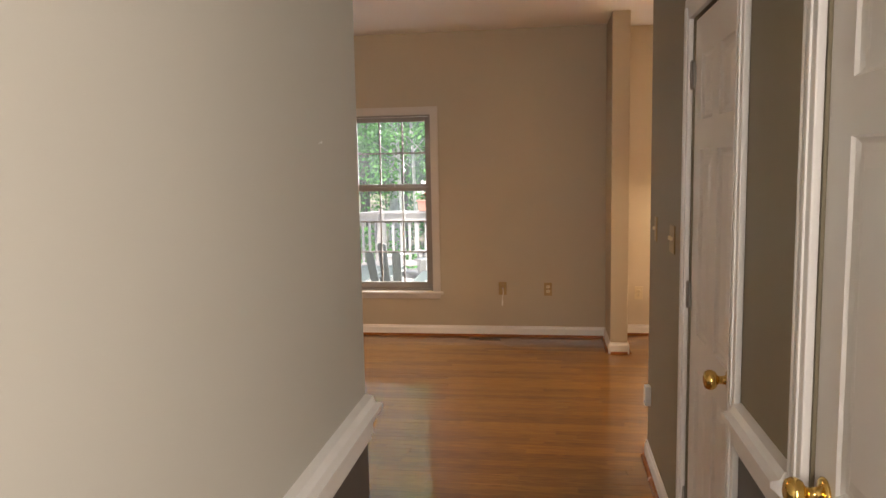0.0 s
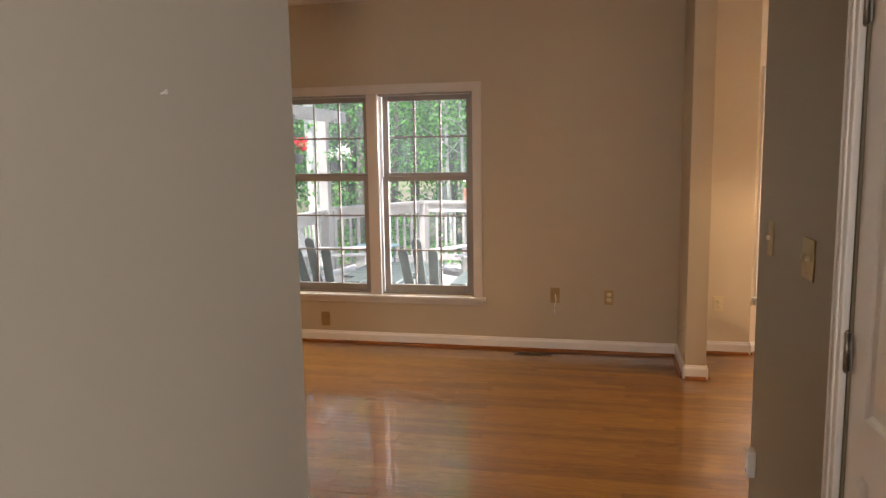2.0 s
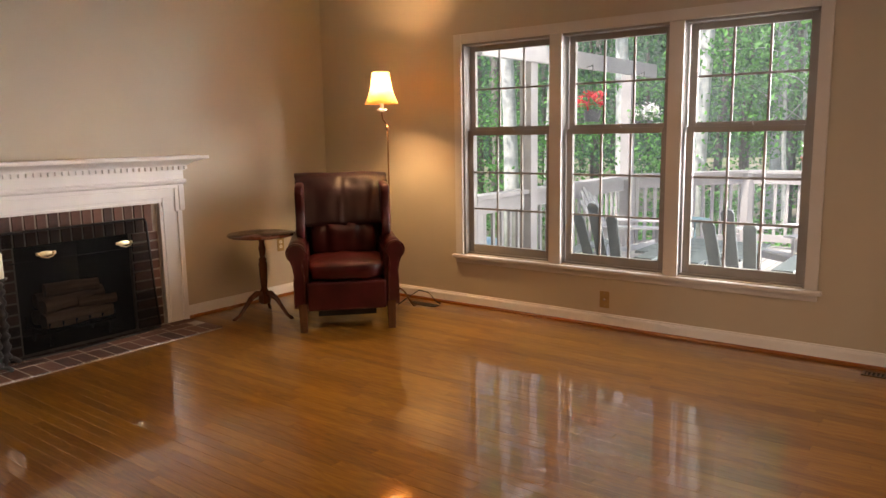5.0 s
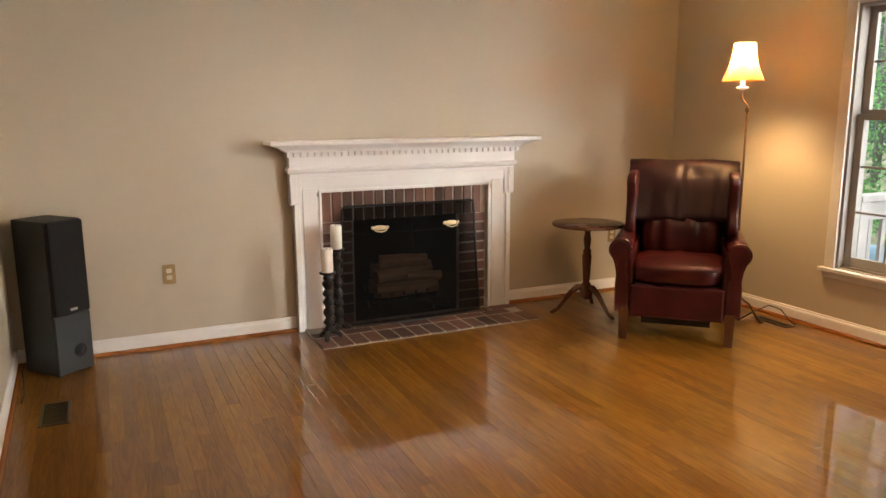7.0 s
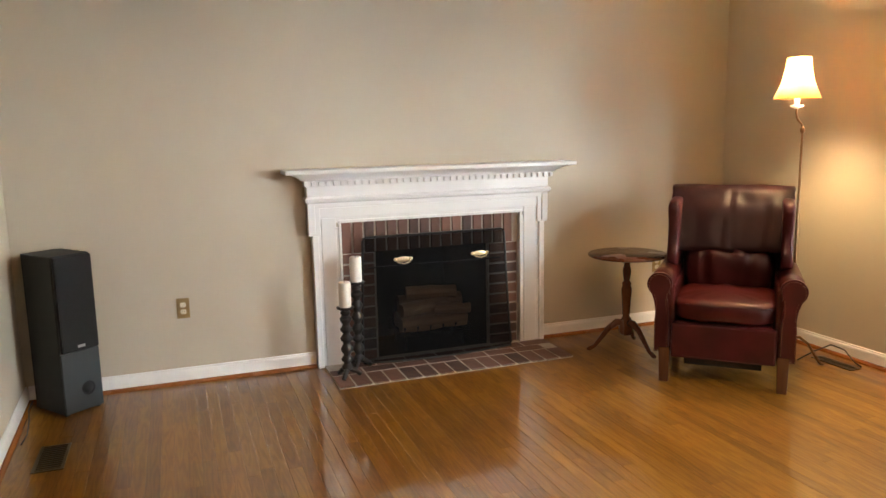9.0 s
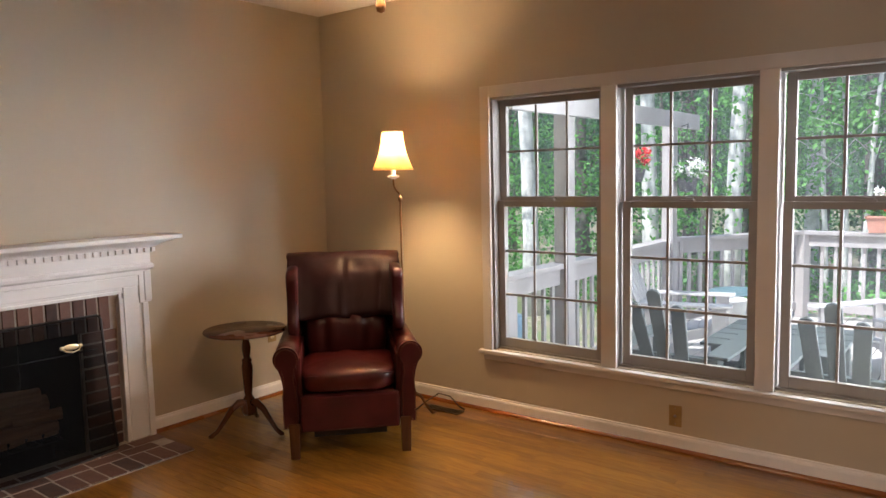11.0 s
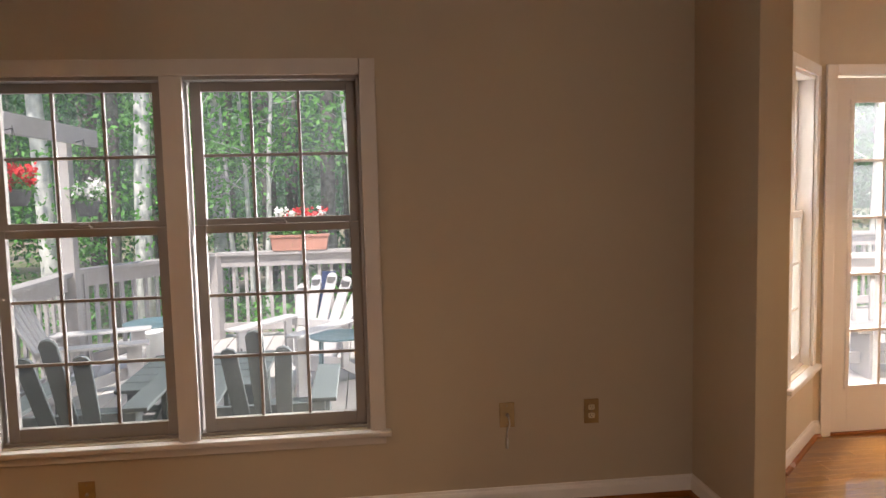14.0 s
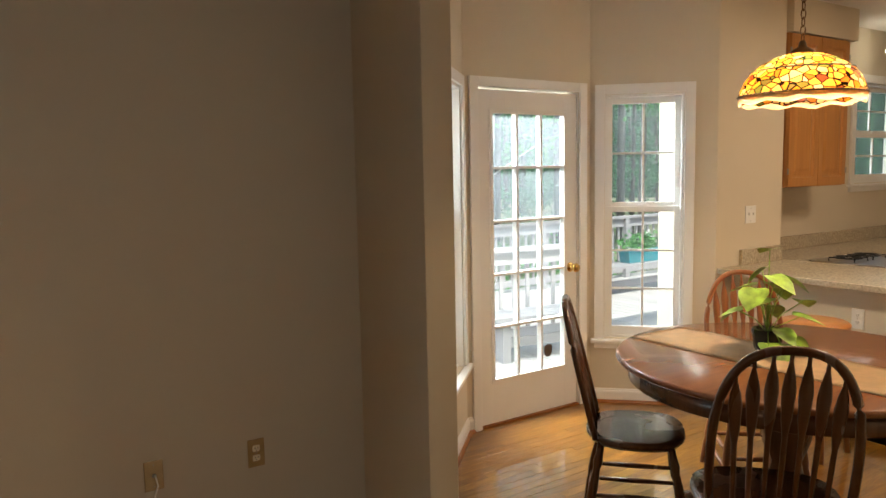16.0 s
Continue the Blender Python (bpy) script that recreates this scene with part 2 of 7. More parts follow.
# ---------------------------------------------------------------- mesh tools
def box(bm, x0, x1, y0, y1, z0, z1, bevel=0.0, m=None):
    r = bmesh.ops.create_cube(bm, size=1.0)
    vs = r["verts"]
    for v in vs:
        v.co = Vector((x0 + (v.co.x + 0.5) * (x1 - x0), y0 + (v.co.y + 0.5) * (y1 - y0), z0 + (v.co.z + 0.5) * (z1 - z0)))
    if bevel:
        es = list({e for v in vs for e in v.link_edges})
        out = bmesh.ops.bevel(bm, geom=es, offset=bevel, segments=2, affect="EDGES", profile=0.6)
        vs = list({v for f in out["faces"] for v in f.verts} | {v for v in vs if v.is_valid})
    if m is not None:
        bmesh.ops.transform(bm, matrix=m, verts=[v for v in vs if v.is_valid])
    return vs


def sweep(bm, outline, axis_from, axis_to, closed=True):
    """A profile of (out, up) points carried from one point to another; out is to the left of the way."""
    a, b = Vector(axis_from), Vector(axis_to)
    d = (b - a).normalized()
    side = Vector((-d.y, d.x, 0))
    up = Vector((0, 0, 1))
    ra = [bm.verts.new(a + side * o + up * u) for o, u in outline]
    rb = [bm.verts.new(b + side * o + up * u) for o, u in outline]
    n = len(outline)
    for i in range(n if closed else n - 1):
        j = (i + 1) % n
        bm.faces.new((ra[i], rb[i], rb[j], ra[j]))
    if closed:
        bm.faces.new(ra)
        bm.faces.new(rb[::-1])


def lathe(bm, profile, seg=20, m=None, cap=True):
    """Turned shape from (radius, height) points."""
    rings = []
    for r, z in profile:
        rings.append([bm.verts.new((r * math.cos(2 * math.pi * k / seg), r * math.sin(2 * math.pi * k / seg), z)) for k in range(seg)])
    for a, b in zip(rings, rings[1:]):
        for k in range(seg):
            f = bm.faces.new((a[k], a[(k + 1) % seg], b[(k + 1) % seg], b[k]))
            f.smooth = True
    if cap:
        bm.faces.new(rings[0][::-1])
        bm.faces.new(rings[-1])
    vs = [v for r in rings for v in r]
    if m is not None:
        bmesh.ops.transform(bm, matrix=m, verts=vs)
    return vs


def tube(bm, pts, radius, seg=10, squash=1.0):
    """A round bar along points; radius a number or one for each point."""
    pts = [Vector(p) for p in pts]
    rad = radius if isinstance(radius, (list, tuple)) else [radius] * len(pts)
    rings = []
    ref = Vector((0, 0, 1))
    for i, p in enumerate(pts):
        d = (pts[min(i + 1, len(pts) - 1)] - pts[max(i - 1, 0)]).normalized()
        r0 = ref if abs(d.dot(ref)) < 0.95 else Vector((1, 0, 0))
        u = d.cross(r0).normalized()
        w = d.cross(u).normalized()
        rings.append([bm.verts.new(p + (u * math.cos(2 * math.pi * k / seg) + w * squash * math.sin(2 * math.pi * k / seg)) * rad[i]) for k in range(seg)])
    for a, b in zip(rings, rings[1:]):
        for k in range(seg):
            f = bm.faces.new((a[k], a[(k + 1) % seg], b[(k + 1) % seg], b[k]))
            f.smooth = True
    bm.faces.new(rings[0][::-1])
    bm.faces.new(rings[-1])


def arc(cx, cz, r, a0, a1, n, y=0.0, sx=1.0):
    return [(cx + sx * r * math.cos(radians(a0 + (a1 - a0) * k / n)), y, cz + r * math.sin(radians(a0 + (a1 - a0) * k / n))) for k in range(n + 1)]


def part(name, bm, material, parent=None, label="", smooth=False):
    """Links a bmesh as one mesh object under a thing or a part."""
    bmesh.ops.recalc_face_normals(bm, faces=bm.faces[:])
    if smooth:
        for f in bm.faces:
            f.smooth = True
    me = bpy.data.meshes.new(name)
    bm.to_mesh(me)
    bm.free()
    me.materials.append(material)
    ob = new(name, me)
    if parent is not None:
        ob.parent = parent
    if label:
        ob["label"] = label
    return ob


def thing(name, label, category, m=None, group="", kind=""):
    ob = new(name)
    ob.empty_display_size = 0.1
    if m is not None:
        ob.matrix_world = m
    return tagged(ob, label, category, group, kind)


def structure(name, bm, material, label, category):
    return tagged(part(name, bm, material), label, category, kind="structure")


def B():
    return bmesh.new()


# ---------------------------------------------------------------- plan
CEIL_Z = 2.69
NORTH, WEST = 6.54, -4.80
HALL_R, HALL_L = 0.66, -0.37
HALL_END, SOUTH_END = 3.89, 2.075      # where the hall's right and left walls stop
STUB_X, NOOK_Y, BAY_Y = 0.775, 6.665, 7.15
FIRE_Y = 4.272


def wall(name, p0, p1, thick, material, label, openings=(), z1=CEIL_Z + 0.1, z0=-0.1):
    """A wall whose room face runs from p0 to p1 with the room on its left; openings: (s0, s1, z0, z1)."""
    p0, p1 = Vector((*p0, 0)), Vector((*p1, 0))
    length = (p1 - p0).length
    ang = math.atan2(p1.y - p0.y, p1.x - p0.x)
    m = Matrix.Translation(p0) @ Matrix.Rotation(ang, 4, "Z")
    bm = B()
    cuts = sorted({0.0, length, *[s for o in openings for s in o[:2]]})
    for a, b in zip(cuts, cuts[1:]):
        spans = [(z0, z1)]
        for s0, s1, oz0, oz1 in openings:
            if s0 < b - 1e-4 and s1 > a + 1e-4:
                spans = [q for lo, hi in spans for q in ((lo, min(hi, oz0)), (max(lo, oz1), hi)) if q[1] - q[0] > 1e-4]
        for lo, hi in spans:
            box(bm, a, b, -thick, 0, lo, hi, m=m)
    bmesh.ops.remove_doubles(bm, verts=bm.verts[:], dist=1e-5)
    # drop the hidden faces between neighbouring blocks
    seen = {}
    for f in bm.faces:
        key = tuple(sorted(v.index for v in f.verts))
        seen.setdefault(key, []).append(f)
    return structure(name, bm, material, label, "wall")


def molding(name, p0, p1, outline, material, label, category, z=0.0):
    bm = B()
    sweep(bm, outline, (*p0, z), (*p1, z))
    return structure(name, bm, material, label, category)


BASE = [(0, 0), (0.015, 0), (0.015, 0.068), (0.012, 0.078), (0.008, 0.082), (0.006, 0.092), (0, 0.094)]
QUARTER = [(0.0152, 0), (0.034, 0), (0.033, 0.007), (0.029, 0.013), (0.023, 0.018), (0.0152, 0.020)]


def skirting(p0, p1, label="white painted baseboard with stained shoe molding"):
    ob = molding("baseboard", p0, p1, BASE, TRIM, label, "baseboard")
    bm = B()
    sweep(bm, QUARTER, (*p0, 0), (*p1, 0))
    part("shoe_molding", bm, SHOE, ob, "stained quarter-round shoe")
    return ob


# window opening of the living room and its three lights
WX0, WX1, WZ0, WZ1 = -3.30, -0.888, 0.41, 1.985
wall("wall_north", (STUB_X, NORTH), (WEST - 0.14, NORTH), 0.16, WALL, "beige painted living room wall with the triple window",
     [(STUB_X - WX1, STUB_X - WX0, WZ0, WZ1)])
wall("wall_west", (WEST, NORTH), (WEST, 1.70), 0.14, WALL, "beige painted fireplace wall", [(NORTH - FIRE_Y - 0.372, NORTH - FIRE_Y + 0.372, -0.1, 0.69)])
wall("wall_south", (WEST - 0.14, 1.925), (HALL_L - 0.015, SOUTH_END), 0.12, WALL, "beige painted wall beside the speaker")
wall("wall_hall_left", (HALL_L, SOUTH_END), (HALL_L, -1.5), 0.13, HALL, "sage beige hall wall above a chair rail", [(2.55, 3.45, -0.1, 2.4)])
D1, D2 = (2.17, 2.835), (0.75, 1.56)
wall("wall_hall_right", (HALL_R, -1.5), (HALL_R, HALL_END), 0.13, OLIVE, "olive beige hall wall, shade in its paint, with two white doors",
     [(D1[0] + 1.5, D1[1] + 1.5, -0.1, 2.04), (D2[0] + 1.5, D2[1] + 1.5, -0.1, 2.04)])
wall("wall_hall_back", (-2.2, -1.5), (HALL_R + 0.13, -1.5), 0.12, HALL, "plain wall behind the hall")
wall("wall_entry_south", (-2.2, 0.6), (-2.2, -1.5), 0.12, HALL, "plain entry wall")
wall("wall_entry_north", (HALL_L - 0.13, 0.6), (-2.2, 0.6), 0.12, HALL, "plain entry wall")
# south and east kitchen walls are unseen, added to close the space
wall("wall_kitchen_south", (HALL_R + 0.13, HALL_END), (7.0, HALL_END), 0.12, NOOK, "cream kitchen wall")
wall("wall_kitchen_east", (7.0, HALL_END), (7.0, 7.06), 0.12, NOOK, "cream kitchen wall")
KW = (5.50, 6.36, 1.40, 2.24)
wall("wall_kitchen_stub", (3.955, 6.59), (3.23, 6.59), 0.46, NOOK, "cream wall end beside the kitchen counter")
wall("wall_kitchen_north", (7.0, 6.90), (3.955, 6.90), 0.16, NOOK, "cream kitchen wall with a window over the counter",
     [(7.0 - KW[1], 7.0 - KW[0], KW[2], KW[3])])
# closets behind the hall doors
wall("wall_closet", (2.0, HALL_END - 0.12), (2.0, -1.5), -0.12, HALL, "plain closet wall")
# the stub wall that ends in a column, and the nook's bay
bm = B()
box(bm, 0.64, STUB_X, 5.99, 6.70, -0.1, CEIL_Z + 0.1, 0.004)
structure("wall_stub", bm, WALL, "beige wall end between living room and breakfast nook", "wall")
wall("wall_nook_west", (1.165, NOOK_Y), (STUB_X, NOOK_Y), 0.14, NOOK, "cream nook wall with an outlet")
BAY = [(1.165, NOOK_Y), (1.65, BAY_Y), (2.67, BAY_Y), (3.23, 6.59)]
bl = math.hypot(0.485, 0.485)
br = math.hypot(0.56, 0.56)
LW = (0.095, 0.59, 0.44, 2.038)
wall("wall_bay_left", BAY[1], BAY[0], 0.14, NOOK, "angled cream bay wall with a narrow window", [(bl - LW[1], bl - LW[0], LW[2], LW[3])])
ND = (1.755, 2.56)
wall("wall_bay_door", BAY[2], BAY[1], 0.14, NOOK, "cream bay wall with the glazed deck door", [(BAY[2][0] - ND[1], BAY[2][0] - ND[0], -0.1, 2.057)])
RW = (0.094, 0.589, 0.44, 2.038)
wall("wall_bay_right", BAY[3], BAY[2], 0.14, NOOK, "angled cream bay wall with a narrow window", [(br - RW[1], br - RW[0], RW[2], RW[3])])

bm = B()
box(bm, -5.0, 7.3, -1.8, 7.6, CEIL_Z, CEIL_Z + 0.1)
structure("ceiling", bm, CEIL, "off-white painted ceiling", "ceiling")
# unseen roof slab, its eave set so its shadow covers the near deck
bm = B()
box(bm, -5.3, 7.4, -2.0, 7.45, 3.1, 3.25)
structure("roof", bm, SUBFLOOR, "unseen house roof, sized to shade the near deck", "roof")
# unseen strip that fills the gap below that slab
bm = B()
box(bm, -5.2, 6.5, 6.72, 6.86, CEIL_Z + 0.1, 3.1)
structure("wall_upper", bm, TRIM, "unseen pale siding closing the gap under the eaves", "wall")
bm = B()
box(bm, -5.0, 7.2, -1.8, 6.72, -0.2, -0.012)
box(bm, 1.2, 3.2, 6.72, 7.2, -0.2, -0.012)
floor = structure("floor", bm, SUBFLOOR, "glossy honey-stained oak strip floor", "floor")

# skirtings
skirting((0.64, NORTH), (WEST, NORTH))
skirting((WEST, NORTH), (WEST, FIRE_Y + 0.772))
skirting((WEST, FIRE_Y - 0.772), (WEST, 1.945))
skirting((WEST, 1.929), (HALL_L, SOUTH_END))
skirting((0.64, 5.99), (0.64, NORTH))
skirting((STUB_X, 5.99), (0.64, 5.99))
skirting((STUB_X, NOOK_Y), (STUB_X, 5.99))
skirting((1.165, NOOK_Y), (STUB_X, NOOK_Y))
skirting(BAY[1], BAY[0])
skirting((ND[0] - 0.066, BAY_Y), BAY[1])
skirting(BAY[2], (ND[1] + 0.066, BAY_Y))
skirting(BAY[3], BAY[2])
skirting((HALL_R, D1[1] + 0.085), (HALL_R, HALL_END))
skirting((HALL_R, HALL_END), (HALL_R + 0.13, HALL_END))


# ---------------------------------------------------------------- windows and doors
def pane(parent, x0, x1, z0, z1, y, glass=None):
    bm = B()
    box(bm, x0, x1, y - 0.002, y + 0.002, z0, z1)
    ob = part("pane", bm, glass or GLASS, parent)
    ob.visible_shadow = False
    return ob


def sash(parent, name, x0, x1, z0, z1, y, cols, rows, stile=0.036, top=0.04, bottom=0.055, paint=None):
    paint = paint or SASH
    bm = B()
    t = 0.016
    box(bm, x0, x0 + stile, y - t, y + t, z0, z1, 0.003)
    box(bm, x1 - stile, x1, y - t, y + t, z0, z1, 0.003)
    box(bm, x0 + stile, x1 - stile, y - t, y + t, z1 - top, z1, 0.003)
    box(bm, x0 + stile, x1 - stile, y - t, y + t, z0, z0 + bottom, 0.003)
    s = part(name, bm, paint, parent)
    gx0, gx1, gz0, gz1 = x0 + stile, x1 - stile, z0 + bottom, z1 - top
    for k in range(1, cols):
        x = gx0 + (gx1 - gx0) * k / cols
        bm = B()
        box(bm, x - 0.007, x + 0.007, y - 0.009, y + 0.009, gz0, gz1, 0.003)
        part("muntin", bm, paint, s)
    for k in range(1, rows):
        z = gz0 + (gz1 - gz0) * k / rows
        bm = B()
        box(bm, gx0, gx1, y - 0.0085, y + 0.0085, z - 0.007, z + 0.007, 0.003)
        part("muntin", bm, paint, s)
    pane(s, gx0 - 0.003, gx1 + 0.003, gz0 - 0.003, gz1 + 0.003, y, BAYGLASS if cols == 2 else GLASS)
    return s


def casing_bar(parent, x0, x1, z0, z1, name="casing", paint=None):
    bm = B()
    box(bm, x0, x1, -0.019, -0.001, z0, z1, 0.004)
    return part(name, bm, paint or TRIM, parent)


def hung_window(name, m, lights, z0, z1, meet, cols, rows_up, rows_low, label, cw=0.078, depth=0.16, paint=None):
    """Double-hung lights side by side. Local x along the wall, y outwards, z up from the floor."""
    w = thing(name, label, "window", m, kind="structure")
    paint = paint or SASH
    # the backlit window takes the shade-darkened casing white
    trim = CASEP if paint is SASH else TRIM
    a, b = lights[0][0], lights[-1][1]
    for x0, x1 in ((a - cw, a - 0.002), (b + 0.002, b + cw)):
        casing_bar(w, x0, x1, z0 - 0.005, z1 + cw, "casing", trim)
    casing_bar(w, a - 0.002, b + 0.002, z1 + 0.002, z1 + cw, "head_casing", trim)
    bm = B()
    box(bm, a - cw - 0.025, b + cw + 0.025, -0.045, 0.05, z0 - 0.03, z0 - 0.005, 0.006)
    part("stool", bm, trim, w)
    bm = B()
    box(bm, a - cw, b + cw, -0.017, -0.001, z0 - 0.07, z0 - 0.03, 0.004)
    part("apron", bm, trim, w)
    for (p, q), (r, s) in zip(lights, lights[1:]):
        bm = B()
        box(bm, q - 0.004, r + 0.004, -0.019, -0.001, z0 - 0.005, z1, 0.004)
        part("mullion_casing", bm, trim, w)
        bm = B()
        box(bm, q, r, -0.001, 0.12, z0 - 0.005, z1)
        part("mullion", bm, paint, w)
    bm = B()
    for x0, x1 in ((a - 0.001, a + 0.014), (b - 0.014, b + 0.001)):
        box(bm, x0, x1, 0.0, depth, z0, z1)
    part("side_jamb", bm, paint, w)
    bm = B()
    box(bm, a, b, 0.0, depth, z1 - 0.014, z1 + 0.001)
    part("head_jamb", bm, paint, w)
    bm = B()
    box(bm, a, b, 0.03, depth + 0.03, z0 - 0.02, z0 + 0.012)
    part("sill", bm, paint, w)
    for x0, x1 in lights:
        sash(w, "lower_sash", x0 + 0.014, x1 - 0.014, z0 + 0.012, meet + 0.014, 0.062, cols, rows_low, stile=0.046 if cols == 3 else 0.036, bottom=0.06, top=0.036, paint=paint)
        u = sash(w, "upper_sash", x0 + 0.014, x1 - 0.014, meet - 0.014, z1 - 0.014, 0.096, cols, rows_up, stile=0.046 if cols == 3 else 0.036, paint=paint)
        xm = (x0 + x1) / 2
        bm = B()
        box(bm, xm - 0.035, xm + 0.035, 0.05, 0.085, meet + 0.014, meet + 0.024, 0.003)
        box(bm, xm - 0.012, xm + 0.028, 0.056, 0.075, meet + 0.024, meet + 0.034, 0.003)
        part("sash_lock", bm, paint, u)
    return w


uw = (WX1 - WX0 - 0.17) / 3
LIGHTS = [(WX0 + k * (uw + 0.085), WX0 + k * (uw + 0.085) + uw) for k in range(3)]
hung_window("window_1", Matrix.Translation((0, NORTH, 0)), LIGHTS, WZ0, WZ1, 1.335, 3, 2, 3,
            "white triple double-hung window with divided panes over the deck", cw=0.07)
e = math.sqrt(0.5)
mL = Matrix.Translation((*BAY[0], 0)) @ Matrix.Rotation(radians(45), 4, "Z")
hung_window("window_2", mL, [(LW[0], LW[1])], LW[2], LW[3], 1.30, 2, 2, 3, "narrow white double-hung bay window beside the deck door", cw=0.065, depth=0.14, paint=TRIM)
mR = Matrix.Translation((*BAY[2], 0)) @ Matrix.Rotation(radians(-45), 4, "Z")
hung_window("window_3", mR, [(RW[0], RW[1])], RW[2], RW[3], 1.30, 2, 2, 3, "narrow white double-hung bay window beside the deck door", cw=0.065, depth=0.14, paint=TRIM)
hung_window("window_4", Matrix.Translation((0, 6.90, 0)), [(KW[0], KW[1])], KW[2], KW[3], 1.81, 2, 2, 2, "white kitchen window over the counter", cw=0.07, paint=TRIM)


def panel_mold(bm, x0, x1, z0, z1, y):
    """A raised panel with a sunk surround on a door face that looks along -y."""
    r = [(0.0, 0.0), (0.004, 0.007), (0.014, 0.0125), (0.026, 0.0125), (0.055, 0.003)]
    rings = []
    for inset, d in r:
        rings.append([bm.verts.new((x, y + d, z)) for x, z in ((x0 + inset, z0 + inset), (x1 - inset, z0 + inset), (x1 - inset, z1 - inset), (x0 + inset, z1 - inset))])
    for a, b in zip(rings, rings[1:]):
        for k in range(4):
            bm.faces.new((a[k], a[(k + 1) % 4], b[(k + 1) % 4], b[k]))
    bm.faces.new(rings[-1])


def knob(parent, x, z, y, mat, out=-1):
    bm = B()
    m = Matrix.Translation((x, y, z)) @ Matrix.Rotation(radians(90 * -out), 4, "X")
    lathe(bm, [(0.031, 0.0), (0.032, 0.004), (0.026, 0.009), (0.013, 0.012), (0.011, 0.03), (0.014, 0.036), (0.024, 0.042), (0.029, 0.052), (0.029, 0.06), (0.024, 0.07), (0.012, 0.074)], 22, m)
    return part("knob", bm, mat, parent, "polished brass knob")


def hinge(parent, x, z, y):
    bm = B()
    tube(bm, [(x, y - 0.006, z - 0.045), (x, y - 0.006, z + 0.045)], 0.006, 10)
    box(bm, x - 0.018, x + 0.018, y - 0.002, y + 0.001, z - 0.044, z + 0.044)
    for k in (-1, 1):
        lathe(bm, [(0.005, 0), (0.004, 0.004), (0.001, 0.007)], 8, Matrix.Translation((x, y - 0.006, z + k * 0.045)) @ (Matrix.Rotation(radians(180), 4, "X") if k < 0 else Matrix.Identity(4)))
    return part("hinge", bm, STEEL, parent, "steel butt hinge")


def panel_door(name, m, width, hinge_at, label, height=2.03):
    """Six-panel door seen from its room side, local x along the wall, y into the wall. hinge_at: 0 or 1."""
    d = thing(name, label, "door", m, kind="structure")
    cw = 0.085
    prof = lambda x0, x1, z0, z1, n: casing_bar(d, x0, x1, z0, z1, n)
    for x0, x1 in ((-cw, -0.004), (width + 0.004, width + cw)):
        c = prof(x0, x1, 0, height + cw, "casing")
        bm = B()
        for s in (0.25, 0.62):
            xm = x0 + (x1 - x0) * s
            box(bm, xm - 0.006, xm + 0.006, -0.0235, -0.018, 0, height + cw * 0.6, 0.002)
        part("casing_bead", bm, TRIM, c)
    prof(-0.004, width + 0.004, height + 0.006, height + cw, "head_casing")
    # slab: stiles and rails round sunk panels
    st, mid, face = 0.105, 0.09, 0.006
    xs = [(st, width / 2 - mid / 2), (width / 2 + mid / 2, width - st)]
    zs = [(0.22, 0.80), (0.93, 1.58), (1.68, 1.90)]
    bm = B()
    box(bm, 0.003, width - 0.003, face + 0.0135, face + 0.038, 0.008, height - 0.003)
    xc = [0.003, xs[0][0], xs[0][1], xs[1][0], xs[1][1], width - 0.003]
    for k in (0, 2, 4):
        box(bm, xc[k], xc[k + 1], face, face + 0.014, 0.008, height - 0.003)
    zc = [0.008, zs[0][0], zs[0][1], zs[1][0], zs[1][1], zs[2][0], zs[2][1], height - 0.003]
    for x0, x1 in xs:
        for k in (0, 2, 4, 6):
            box(bm, x0, x1, face, face + 0.014, zc[k], zc[k + 1])
    slab = part("slab", bm, DOORP, d)
    for x0, x1 in xs:
        for z0, z1 in zs:
            bm = B()
            panel_mold(bm, x0, x1, z0, z1, face)
            part("panel", bm, DOORP, slab)
    hx = 0.0 if hinge_at == 0 else width
    for z in (0.27, 1.055, 1.842):
        hinge(d, hx, z, 0.0)
    knob(d, width - 0.06 if hinge_at == 0 else 0.06, 0.914, face, BRASS)
    bm = B()
    box(bm, -0.004, width + 0.004, 0.045, 0.06, 0, height + 0.008)
    part("door_stop", bm, DOORP, d)
    return d


# doors on the hall's right wall look along -x: local x runs along -y
mD = lambda y: Matrix.Translation((HALL_R, y, 0)) @ Matrix.Rotation(radians(-90), 4, "Z")
panel_door("door_1", mD(D1[1]), D1[1] - D1[0], 0, "white six-panel closet door with a brass knob, closed")
panel_door("door_2", mD(D2[1]), D2[1] - D2[0], 1, "white six-panel hall door with a brass knob, closed")

# chair rails and slate dado of the hall
RAIL = [(0, 0), (0.012, 0), (0.014, 0.014), (0.02, 0.02), (0.02, 0.05), (0.026, 0.056), (0.028, 0.075), (0.042, 0.088), (0.05, 0.094), (0.05, 0.108), (0.03, 0.112), (0.022, 0.13), (0, 0.134)]
RZ = 0.762
molding("chair_rail_1", (HALL_L, SOUTH_END), (HALL_L, 0.5), RAIL, TRIM, "white stepped chair rail along the hall wall", "trim", RZ)
molding("chair_rail_2", (HALL_R, D2[1] + 0.087), (HALL_R, D1[0] - 0.087), RAIL, TRIM, "white stepped chair rail between the doors", "trim", RZ)
